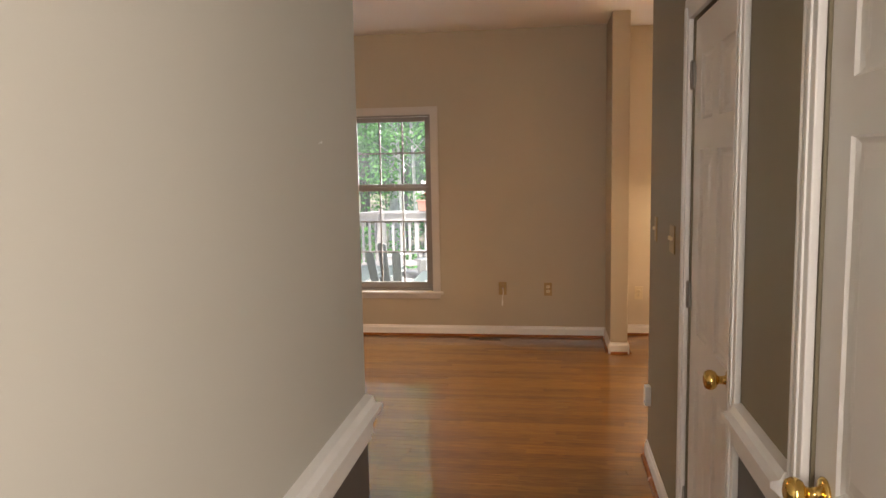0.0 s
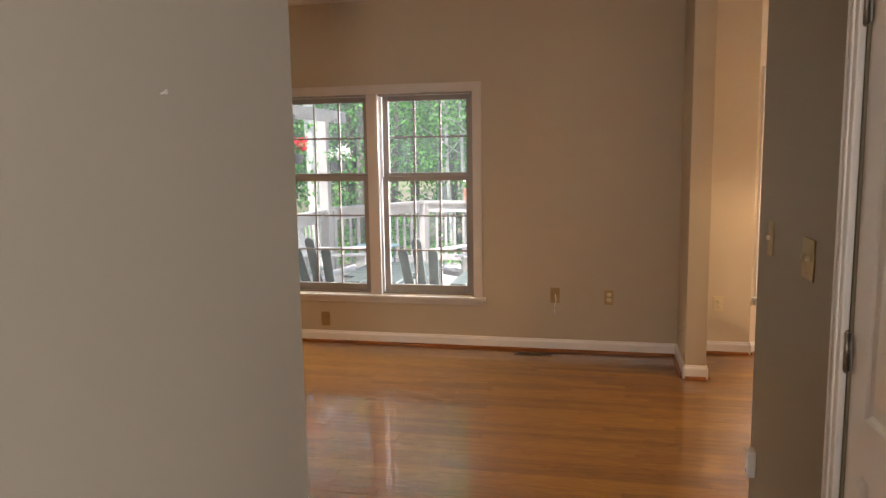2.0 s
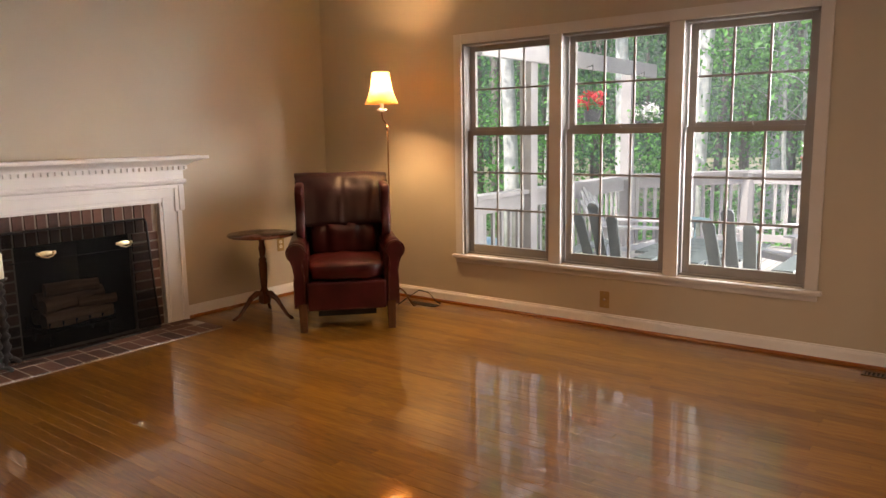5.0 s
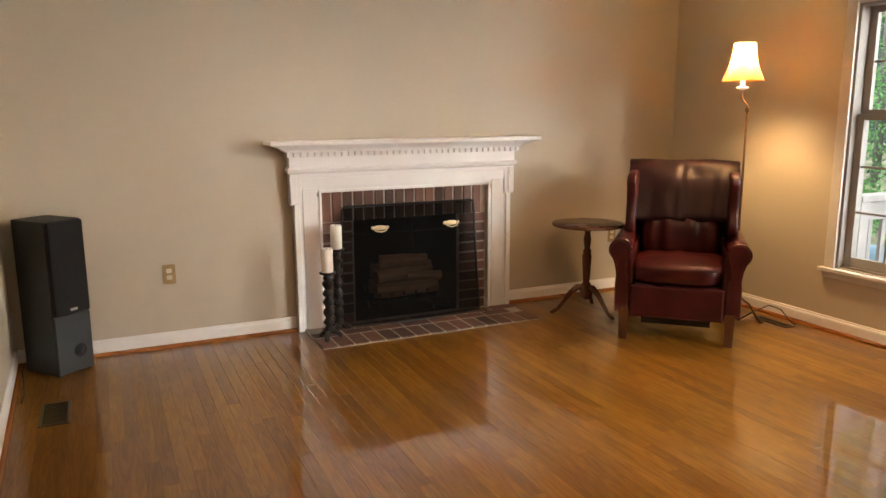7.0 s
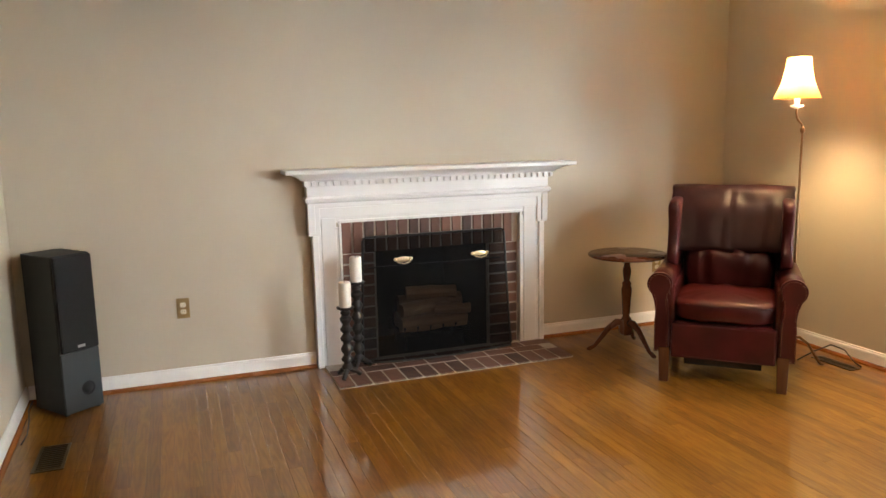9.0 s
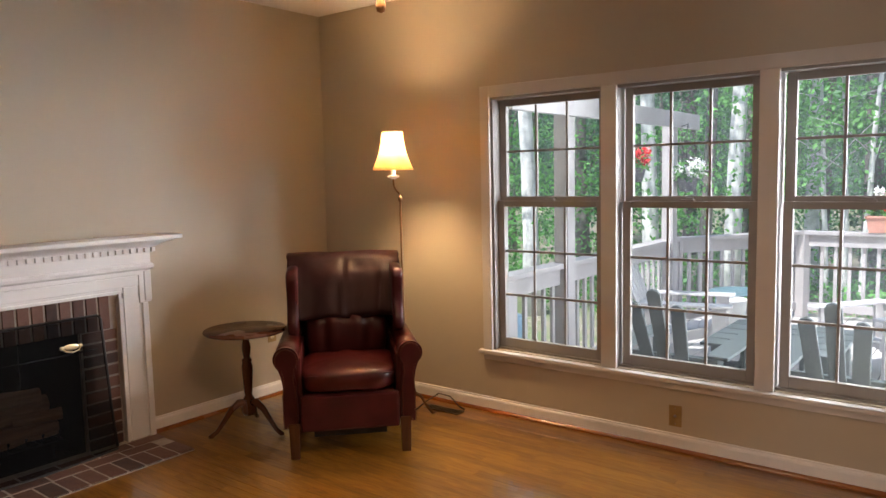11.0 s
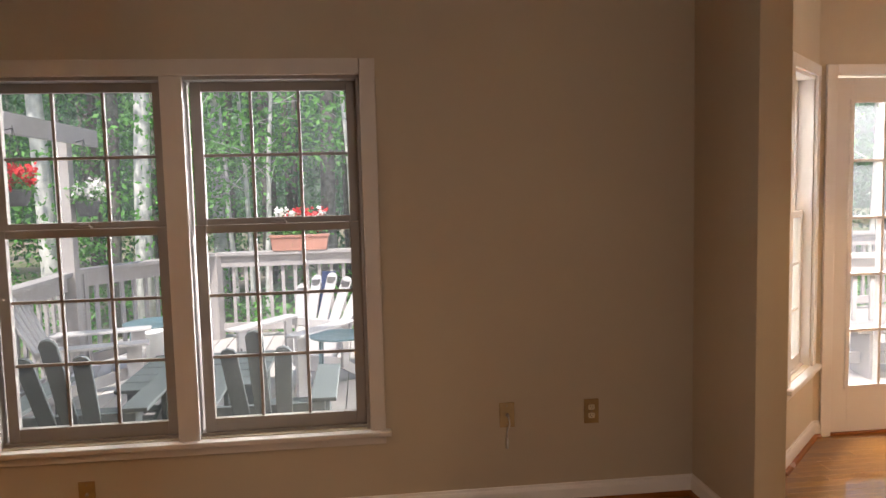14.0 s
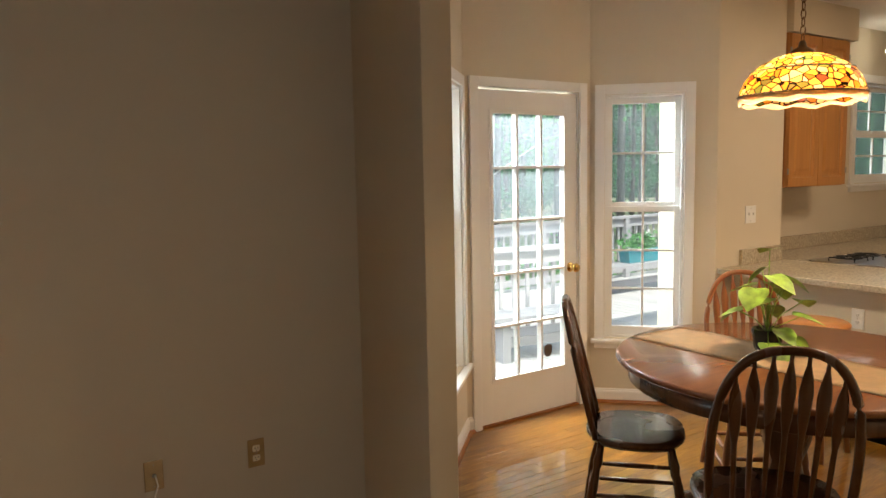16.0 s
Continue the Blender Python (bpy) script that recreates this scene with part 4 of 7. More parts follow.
        tube(bm, [(0.0, y - 0.05, 0.628), (0.018, y - 0.035, 0.612), (0.022, y, 0.604), (0.018, y + 0.035, 0.612), (0.0, y + 0.05, 0.628)], 0.0045, 8)
        cushion(bm, -0.002, y, 0.628, 0.004, 0.048, 0.017, 2.2, 14, 8)
        for q in (-0.05, 0.05):
            cushion(bm, 0.002, y + q, 0.63, 0.006, 0.012, 0.012, 2, 10, 6)
        part("handle", bm, PALEBRASS, scr, "polished brass bail handle")


def brick_var():
    m, nt, b = nodes_of("brick_each_own_tone")
    oi = nt.nodes.new("ShaderNodeObjectInfo")
    n1, _ = tex(nt, "Noise", 30, 4)
    ad = nt.nodes.new("ShaderNodeMath")
    ad.operation = "MULTIPLY_ADD"
    ad.inputs[1].default_value = 0.45
    nt.links.new(n1.outputs["Fac"], ad.inputs[0])
    hf = nt.nodes.new("ShaderNodeMath")
    hf.operation = "MULTIPLY"
    hf.inputs[1].default_value = 0.6
    nt.links.new(oi.outputs["Random"], hf.inputs[0])
    nt.links.new(hf.outputs[0], ad.inputs[2])
    col = ramp(nt, ad.outputs[0], [(0.15, (0.045, 0.028, 0.024)), (0.4, (0.105, 0.05, 0.036)), (0.8, (0.19, 0.092, 0.062))])
    nt.links.new(col, b.inputs["Base Color"])
    b.inputs["Roughness"].default_value = 0.72
    n2, _ = tex(nt, "Noise", 140, 3)
    bump(nt, b, n2.outputs["Fac"], 0.5, 0.003)
    return m


BRICKV = brick_var()
fireplace()


def candlestick(x, y, h, ch, tone):
    c = thing("candlestick", f"{tone} dark carved pillar candlestick on the hearth", "candlestick", Matrix.Translation((x, y, 0.013)), "candlesticks on the hearth")
    bm = B()
    for k in range(3):
        a = radians(90 + 120 * k)
        tube(bm, [(0.075 * math.cos(a), 0.075 * math.sin(a), 0.012), (0.05 * math.cos(a), 0.05 * math.sin(a), 0.035), (0.0, 0.0, 0.06)], [0.013, 0.014, 0.02], 8)
    part("foot", bm, PEWTER, c)
    bm = B()
    prof = [(0.03, 0.05), (0.034, 0.065), (0.02, 0.085)]
    z = 0.085
    rng = random.Random(int(h * 1000))
    while z < h - 0.09:
        s = rng.uniform(0.05, 0.075)
        prof += [(0.02, z + 0.004), (0.032, z + s * 0.35), (0.036, z + s * 0.55), (0.022, z + s * 0.9)]
        z += s
    prof += [(0.018, h - 0.06), (0.03, h - 0.035), (0.022, h - 0.02)]
    lathe(bm, prof, 12)
    part("stem", bm, PEWTER, c)
    bm = B()
    lathe(bm, [(0.02, h - 0.022), (0.048, h - 0.010), (0.052, h), (0.0, h)], 16)
    part("drip_pan", bm, PEWTER, c)
    cd = thing("pillar_candle", "white pillar candle on a dark candlestick", "candle", Matrix.Translation((x, y, 0.013 + h)), "candles on the hearth")
    bm = B()
    lathe(bm, [(0.034, 0.0), (0.036, 0.01), (0.0355, ch * 0.5), (0.036, ch - 0.006), (0.03, ch), (0.012, ch - 0.004), (0.0, ch - 0.006)], 20)
    part("wax", bm, WAX, cd)
    bm = B()
    tube(bm, [(0, 0, ch - 0.008), (0.002, 0, ch + 0.008)], 0.0015, 6)
    part("wick", bm, DKSLOT, cd)


candlestick(WEST + 0.318, FIRE_Y - 0.645, 0.42, 0.145, "shorter")
candlestick(WEST + 0.172, FIRE_Y - 0.542, 0.53, 0.15, "taller")


# ---------------------------------------------------------------- wing chair
def wing_chair():
    c = thing("wing_recliner", "oxblood leather wing recliner with a leather headrest cover", "armchair",
              Matrix.Translation((-3.78, 5.712, 0)) @ Matrix.Rotation(radians(46.5), 4, "Z"))
    W = 0.33
    for sx, sy in ((-1, -1), (1, -1), (-1, 1), (1, 1)):
        bm = B()
        x, y = sx * (W - 0.028), -0.315 if sy < 0 else 0.30
        t = 0.030
        vs = box(bm, x - t, x + t, y - t, y + t, 0.0, 0.20, 0.004)
        for v in vs:
            if v.is_valid and v.co.z < 0.1:
                v.co.x, v.co.y = x + (v.co.x - x) * 0.82, y + (v.co.y - y) * 0.82 + (0.05 if sy > 0 else 0)
        part("leg", bm, OAKD, c, "square dark wooden leg")
    # arms: side panel, rolled top, front facing with nail heads
    for s, nm in ((-1, "left_arm"), (1, "right_arm")):
        bm = B()
        x0, x1 = sorted((s * (W - 0.075), s * (W + 0.0)))
        box(bm, x0, x1, -0.30, 0.34, 0.17, 0.55, 0.018)
        arm = part(nm, bm, LEATHER, c)
        bm = B()
        pts = [(s * (W + 0.005), -0.325, 0.545), (s * (W + 0.004), -0.1, 0.55), (s * (W - 0.002), 0.18, 0.565), (s * (W - 0.01), 0.33, 0.59)]
        tube(bm, pts, [0.066, 0.064, 0.058, 0.05], 24)
        part("arm_roll", bm, LEATHER, arm, smooth=True)
        bm = B()
        outline = [(-0.05, 0.17), (0.03, 0.17), (0.03, 0.34), (0.024, 0.40), (0.024, 0.46), (0.036, 0.495)]
        outline += [(0.006 + 0.068 * math.cos(radians(q)), 0.552 + 0.066 * math.sin(radians(q))) for q in range(-45, 226, 15)]
        outline += [(-0.036, 0.47), (-0.036, 0.44), (-0.046, 0.39), (-0.05, 0.33)]
        a = [bm.verts.new((s * (W - 0.0) + s * px, -0.338, pz)) for px, pz in outline]
        b = [bm.verts.new((s * (W - 0.0) + s * px, -0.300, pz)) for px, pz in outline]
        bm.faces.new(a)
        bm.faces.new(b[::-1])
        for k in range(len(a)):
            bm.faces.new((a[k], b[k], b[(k + 1) % len(a)], a[(k + 1) % len(a)]))
        bmesh.ops.bevel(bm, geom=[e for e in bm.edges if all(abs(v.co.y + 0.338) < 1e-4 for v in e.verts)], offset=0.009, segments=2, affect="EDGES")
        part("arm_front", bm, LEATHER, arm, "leather scroll-shaped arm facing")
        bm = B()
        ring = [Vector((s * W + s * px * 0.84, -0.3395, 0.40 + (pz - 0.40) * 0.955)) for px, pz in outline]
        for p, q in zip(ring, ring[1:] + ring[:1]):
            n = max(1, int((q - p).length / 0.014))
            for k in range(n):
                m = Matrix.Translation(p.lerp(q, k / n)) @ Matrix.Rotation(radians(90), 4, "X")
                lathe(bm, [(0.003, 0.0), (0.0024, 0.0016), (0.0008, 0.0024)], 6, m)
        part("nail_heads", bm, LAMPM, arm, "row of aged brass nail heads")
    # wings
    for s, nm in ((-1, "left_wing"), (1, "right_wing")):
        bm = B()
        prof = [(0.34, 0.56), (0.02, 0.60), (-0.03, 0.64), (0.0, 0.70), (0.03, 0.77), (0.02, 0.86), (-0.01, 0.92), (-0.005, 0.965), (0.05, 0.985), (0.15, 0.99), (0.33, 1.0), (0.40, 1.0)]
        x0, x1 = sorted((s * (W - 0.055), s * (W + 0.008)))
        slab_x(bm, prof, x0, x1, 0.018)
        part(nm, bm, LEATHER, c, smooth=True)
    bm = B()
    vs = box(bm, -W + 0.01, W - 0.01, 0.24, 0.38, 0.17, 1.005, 0.03)
    for v in vs:
        if v.is_valid and v.co.z > 0.5:
            v.co.y += (v.co.z - 0.5) * 0.14
            v.co.z += 0.012 * (1 - (v.co.x / W) ** 2) if v.co.z > 0.9 else 0
    part("back_frame", bm, LEATHER, c)
    bm = B()
    cushion(bm, 0, 0.160, 0.575, 0.262, 0.10, 0.148, 3.0, 72, 16, lambda x, y, z: -0.020 * (0.5 + 0.5 * math.cos(x * 2 * math.pi / 0.128 + 1.5 * (z - 0.57))) ** 5 + 0.006 * noise.noise(Vector((x * 14, 3.0, z * 12))) if y < 0.2 else 0)
    part("back_cushion", bm, LEATHER, c, "channelled leather back cushion")
    bm = B()
    cushion(bm, 0, -0.075, 0.415, 0.262, 0.285, 0.066, 5.0, 48, 14, lambda x, y, z: 0.012 * noise.noise(Vector((x * 8, y * 10, z * 5))) + 0.005 * noise.noise(Vector((x * 26, y * 18, 2.0))) + (0.012 * (1 - (x / 0.27) ** 2) if z > 0.42 else 0))
    part("seat_cushion", bm, LEATHER, c, "creased leather seat cushion")
    bm = B()
    pts = [(x, -0.352 + 0.002, 0.455) for x in [(-0.24 + 0.48 * k / 10) for k in range(11)]]
    tube(bm, pts, 0.0045, 6)
    part("piping", bm, LEATHER, c)
    bm = B()
    box(bm, -W + 0.085, W - 0.085, -0.325, 0.25, 0.30, 0.35, 0.01)
    part("seat_deck", bm, LEATHER, c)
    bm = B()
    box(bm, -W + 0.062, W - 0.062, -0.348, -0.30, 0.148, 0.345, 0.014)
    part("footrest", bm, LEATHER, c, "plain leather footrest panel")
    bm = B()
    box(bm, -0.20, 0.20, -0.27, 0.28, 0.095, 0.16)
    part("mechanism", bm, BLACK, c, "dark recliner mechanism")
    # cover over the head of the back
    bm = B()
    prof = [(0.475, 0.82), (0.475, 0.94), (0.47, 1.01), (0.44, 1.042), (0.38, 1.05), (0.30, 1.047), (0.255, 1.03), (0.215, 0.99), (0.17, 0.93), (0.125, 0.83), (0.09, 0.745), (0.075, 0.69)]
    prof = [q for a, b in zip(prof, prof[1:]) for q in (a, ((a[0] + b[0]) / 2, (a[1] + b[1]) / 2))] + prof[-1:]
    nx = 44
    rows = []
    for j, (y, z) in enumerate(prof):
        row = []
        for k in range(nx + 1):
            x = -0.338 + 0.676 * k / nx
            f = j / (len(prof) - 1)
            w = 0.015 * noise.noise(Vector((x * 6, f * 5.5, 1.3))) + 0.006 * noise.noise(Vector((x * 14, f * 15, 4.0)))
            w -= 0.012 * math.exp(-((x - 0.0) / 0.02) ** 2) * max(0, 1 - abs(j - 16) / 5)
            w += 0.013 * math.exp(-((x - 0.03 - 0.05 * math.sin(5 * f)) / 0.016) ** 2) * min(1, max(0, j - 12) / 5)
            w += 0.011 * math.exp(-((x - 0.24 + 0.12 * (f - 0.6)) / 0.014) ** 2) * min(1, max(0, j - 12) / 5)
            edge = (abs(x) / 0.338) ** 8
            row.append(bm.verts.new((x * (1.02 if j < 12 else 1), y - w - (0.02 * edge if j > 12 else 0), z + 0.008 * (1 - (x / 0.33) ** 2) * (1 if j < 14 else 0) + 0.6 * w + (0.012 * noise.noise(Vector((x * 6, 9, 2))) if j == len(prof) - 1 else 0))))
        rows.append(row)
    for p, q in zip(rows, rows[1:]):
        for k in range(nx):
            f = bm.faces.new((p[k], p[k + 1], q[k + 1], q[k]))
            f.smooth = True
    bmesh.ops.recalc_face_normals(bm, faces=bm.faces[:])
    bmesh.ops.solidify(bm, geom=bm.faces[:], thickness=0.004)
    part("headrest_cover", bm, COVER, c, "dark brown leather cover draped over the back", smooth=True)


wing_chair()


# ---------------------------------------------------------------- side table
def side_table():
    t = thing("pedestal_table", "round mahogany tripod side table beside the recliner", "side table", Matrix.Translation((-4.33, 5.41, 0)))
    bm = B()
    lathe(bm, [(0.0, 0.612), (0.235, 0.612), (0.243, 0.618), (0.245, 0.624), (0.24, 0.631), (0.0, 0.632)], 40)
    part("tabletop", bm, MAHOG, t)
    bm = B()
    lathe(bm, [(0.036, 0.105), (0.046, 0.125), (0.043, 0.165), (0.030, 0.205), (0.021, 0.225), (0.024, 0.24), (0.027, 0.30), (0.033, 0.40), (0.026, 0.425), (0.03, 0.44), (0.018, 0.455), (0.024, 0.49), (0.027, 0.52), (0.018, 0.56), (0.022, 0.58), (0.05, 0.60), (0.055, 0.612)], 18)
    part("column", bm, MAHOG, t)
    for k in range(3):
        a = radians(-108 + 120 * k)
        d = Vector((math.cos(a), math.sin(a), 0))
        bm = B()
        pts = [d * r + Vector((0, 0, z)) for r, z in ((0.02, 0.18), (0.06, 0.185), (0.11, 0.15), (0.16, 0.085), (0.20, 0.035), (0.235, 0.016), (0.25, 0.014))]
        tube(bm, pts, [0.024, 0.023, 0.018, 0.014, 0.012, 0.014, 0.008], 10)
        part("leg", bm, MAHOG, t)


side_table()


# ---------------------------------------------------------------- floor lamp
def floor_lamp():
    l = thing("floor_lamp", "bronze floor lamp with a lit cream bell shade", "floor lamp", Matrix.Translation((-3.742, 6.12, 0)))
    px = Vector((0.05, 0.0, 0))
    bm = B()
    tube(bm, [px + Vector((0, 0, z)) for z in (0.14, 0.6, 1.0, 1.385)], [0.010, 0.008, 0.007, 0.007], 10)
    lathe(bm, [(0.007, 0.135), (0.02, 0.15), (0.02, 0.17), (0.008, 0.19)], 12, Matrix.Translation(px))
    lathe(bm, [(0.007, 1.36), (0.014, 1.375), (0.012, 1.39), (0.006, 1.40)], 12, Matrix.Translation(px))
    part("pole", bm, LAMPM, l)
    for k in range(3):
        a = radians(-60 + 120 * k)
        d = Vector((math.cos(a), math.sin(a), 0))
        bm = B()
        tube(bm, [px + d * r + Vector((0, 0, z)) for r, z in ((0.0, 0.16), (0.05, 0.17), (0.10, 0.13), (0.14, 0.06), (0.175, 0.010), (0.195, 0.010))], [0.009, 0.009, 0.008, 0.008, 0.009, 0.006], 8)
        part("foot", bm, LAMPM, l)
    bm = B()
    tube(bm, [px + Vector((0, 0, 1.385)), px + Vector((-0.004, 0, 1.41)), px + Vector((-0.03, 0, 1.43)), (0.006, 0, 1.45), (0.0, 0, 1.475), (0.0, 0, 1.515)], 0.006, 10)
    part("swan_neck", bm, LAMPM, l)
    bm = B()
    lathe(bm, [(0.008, 1.50), (0.035, 1.512), (0.038, 1.518), (0.012, 1.524), (0.015, 1.53), (0.015, 1.60), (0.0, 1.60)], 16)
    part("candle_sleeve", bm, TRIM, l)
    bm = B()
    prof = [(0.125, 1.555), (0.113, 1.585), (0.099, 1.615), (0.086, 1.65), (0.076, 1.69), (0.069, 1.73), (0.064, 1.785)]
    lathe(bm, prof, 32, cap=False)
    bmesh.ops.solidify(bm, geom=bm.faces[:], thickness=0.0015)
    part("shade", bm, SHADE, l, "cream bell shade glowing amber", smooth=True)
    bm = B()
    lathe(bm, [(0.014, 1.60), (0.022, 1.63), (0.028, 1.66), (0.022, 1.695), (0.0, 1.705)], 16)
    bulb = part("bulb", bm, emitter("lit_bulb", (1.0, 0.78, 0.46), 20), l)
    cord = thing("lamp_cord", "dark brown lamp cord curling to the wall", "cord", Matrix.Translation((-3.65, 6.28, 0)))
    bm = B()
    tube(bm, [(-0.04, -0.10, 0.02), (0.0, -0.02, 0.075), (0.05, 0.06, 0.12), (0.11, 0.10, 0.10), (0.15, 0.14, 0.03), (0.17, 0.17, 0.006), (0.12, 0.19, 0.006)], 0.004, 6)
    part("wire", bm, CORD, cord)


floor_lamp()


# ---------------------------------------------------------------- speaker
def speaker():
    s = thing("tower_speaker", "black tower loudspeaker standing in the corner", "speaker", Matrix.Translation((-4.637, 2.167, 0)) @ Matrix.Rotation(radians(37.7), 4, "Z"))
    # local +x is the front
    bm = B()
    box(bm, -0.15, 0.116, -0.104, 0.104, 0.008, 0.832, 0.004)
    part("cabinet", bm, SPK, s)
    bm = B()
    box(bm, 0.116, 0.128, -0.103, 0.103, 0.012, 0.33, 0.004)
    part("baffle", bm, SPKF, s, "charcoal lower baffle")
    bm = B()
    box(bm, 0.117, 0.142, -0.100, 0.100, 0.335, 0.828, 0.010)
    part("grille", bm, CLOTH, s, "black cloth grille")
    bm = B()
    lathe(bm, [(0.030, 0.0), (0.036, 0.002), (0.037, 0.006), (0.033, 0.007), (0.029, 0.0)], 24, Matrix.Translation((0.1275, 0.025, 0.125)) @ Matrix.Rotation(radians(90), 4, "Y"), cap=False)
    part("port_ring", bm, DKSLOT, s)
    bm = B()
    lathe(bm, [(0.0, 0.0), (0.03, 0.0), (0.03, 0.0015), (0.0, 0.0015)], 24, Matrix.Translation((0.128, 0.025, 0.125)) @ Matrix.Rotation(radians(90), 4, "Y"))
    part("port", bm, DKSLOT, s)
    bm = B()
    box(bm, 0.142, 0.1445, -0.018, 0.022, 0.352, 0.366, 0.001)
    part("badge", bm, STEEL, s, "small silver badge")
    for y in (-0.085, 0.085):
        for x in (-0.13, 0.10):
            bm = B()
            lathe(bm, [(0.012, 0.0), (0.014, 0.008)], 10, Matrix.Translation((x, y, 0)))
            part("foot", bm, DKSLOT, s)
    w = thing("speaker_wire", "dark speaker wire coiled by the baseboard", "wire", Matrix.Translation((-4.50, 1.99, 0)))
    bm = B()
    tube(bm, [(-0.02, 0.02, 0.10), (0.0, 0.0, 0.06), (0.04, 0.005, 0.02), (0.10, 0.01, 0.006), (0.2, 0.02, 0.005), (0.32, 0.015, 0.005)], 0.0035, 6)
    part("strand", bm, CORD, w)


speaker()


# ---------------------------------------------------------------- vents, plates, switches
def floor_vent(x, y, lx, ly, mat, rz=0):
    v = thing("floor_vent", "dark metal floor register set in the oak floor", "vent", Matrix.Translation((x, y, 0)) @ Matrix.Rotation(radians(rz), 4, "Z"), "floor registers")
    bm = B()
    for a, b, c, d in ((-lx / 2, lx / 2, -ly / 2, -ly / 2 + 0.014), (-lx / 2, lx / 2, ly / 2 - 0.014, ly / 2), (-lx / 2, -lx / 2 + 0.014, -ly / 2 + 0.014, ly / 2 - 0.014), (lx / 2 - 0.014, lx / 2, -ly / 2 + 0.014, ly / 2 - 0.014)):
        box(bm, a, b, c, d, 0.0005, 0.005, 0.001)
    part("frame", bm, mat, v)
    bm = B()
    box(bm, -lx / 2 + 0.012, lx / 2 - 0.012, -ly / 2 + 0.012, ly / 2 - 0.012, 0.0005, 0.0012)
    part("backing", bm, DKSLOT, v)
    n = 12
    bm = B()
    box(bm, -0.004, 0.004, -ly / 2 + 0.014, ly / 2 - 0.014, 0.001, 0.0042)
    first = part("slat", bm, mat, v)
    for k in range(n):
        s = first if k == 0 else new("slat", first.data)
        s.parent = v
        s.location = (-lx / 2 + 0.014 + (lx - 0.028) * (k + 0.5) / n, 0, 0)


VENTM = plain("bronze_register", (0.10, 0.065, 0.03), 0.4, metal=0.7, vary=0.2, scale=20)
floor_vent(-0.413, 6.415, 0.28, 0.085, VENTM)
floor_vent(-3.60, 6.385, 0.28, 0.085, VENTM)
floor_vent(-3.974, 2.16, 0.29, 0.128, VENTM)


def plate(name, m, label, category, mat, style):
    """A wall plate: local x along the wall, y into the room, z up."""
    p = thing(name, label, category, m)
    w = 0.115 if style == "double" else 0.07
    bm = B()
    box(bm, -w / 2, w / 2, 0.0, 0.006, -0.058, 0.058, 0.0025)
    part("cover", bm, mat, p)
    if style == "outlet":
        for z in (-0.02, 0.02):
            bm = B()
            cushion(bm, 0, 0.006, z, 0.016, 0.003, 0.0135, 4, 16, 8)
            so = part("socket", bm, IVORY if mat is not WHITEP else WHITEP, p)
            bm = B()
            for x in (-0.006, 0.006):
                box(bm, x - 0.001, x + 0.001, 0.0085, 0.0096, z - 0.001, z + 0.007)
            cushion(bm, 0, 0.0088, z - 0.007, 0.002, 0.001, 0.002, 2, 8, 6)
            part("slot", bm, DKSLOT, so)
    elif style == "jack":
        bm = B()
        lathe(bm, [(0.008, 0.005), (0.008, 0.012), (0.004, 0.012), (0.004, 0.02)], 10, Matrix.Rotation(radians(-90), 4, "X"))
        part("jack", bm, STEEL, p)
    else:
        for x in ((-0.023, 0.023) if style == "double" else (0,)):
            bm = B()
            box(bm, x - 0.004, x + 0.004, 0.004, 0.017, -0.004, 0.012, 0.0015)
            part("toggle", bm, IVORY if mat is not WHITEP else WHITEP, p)
    bm = B()
    for z in (-0.042, 0.042) if style != "outlet" else (0.0,):
        lathe(bm, [(0.003, 0.006), (0.002, 0.0072)], 8, Matrix.Translation((0, 0, z)) @ Matrix.Rotation(radians(-90), 4, "X"))
    part("screw", bm, STEEL, p)
    return p


on_north = lambda x, z, y=NORTH: Matrix.Translation((x, y, z)) @ Matrix.Rotation(radians(180), 4, "Z")
on_west = lambda y, z: Matrix.Translation((WEST, y, z)) @ Matrix.Rotation(radians(-90), 4, "Z")
on_right = lambda y, z: Matrix.Translation((HALL_R, y, z)) @ Matrix.Rotation(radians(90), 4, "Z")
plate("cable_plate", on_north(-0.259, 0.436), "aged brass cable plate on the beige wall", "wall plate", BRASSD, "jack")
plate("wall_outlet", on_north(0.142, 0.431), "brass-framed ivory outlet on the beige wall", "outlet", BRASSD, "outlet")
plate("cable_plate", on_north(-2.127, 0.191), "aged brass blank plate under the window", "wall plate", BRASSD, "jack")
plate("wall_outlet", on_west(2.759, 0.443), "brass-framed ivory outlet beside the fireplace", "outlet", BRASSD, "outlet")
plate("wall_outlet", on_west(5.98, 0.44), "brass-framed ivory outlet behind the side table", "outlet", BRASSD, "outlet")
plate("wall_outlet", on_north(0.938, 0.379, NOOK_Y), "ivory outlet on the cream nook wall", "outlet", IVORY, "outlet")
plate("light_switch", on_right(3.205, 1.22), "aged brass double switch plate on the hall wall", "switch", BRASSD, "double")
plate("light_switch", on_right(3.68, 1.22), "aged brass single switch plate on the hall wall", "switch", BRASSD, "single")
plate("light_switch", on_north(3.592, 1.243, 6.59), "white double switch plate on the kitchen wall", "switch", WHITEP, "double")
# a coax end hanging under the cable plate
cx = thing("cable_end", "short white cable end hanging below the plate", "cable", Matrix.Translation((-0.262, NORTH - 0.012, 0.31)))
bm = B()
tube(bm, [(0.005, -0.008, 0.135), (0.012, -0.012, 0.09), (0.0, -0.004, 0.05), (0.004, -0.002, 0.0)], 0.0035, 6)
lathe(bm, [(0.006, -0.03), (0.006, 0.02)], 8)
part("cable", bm, WHITEP, cx)
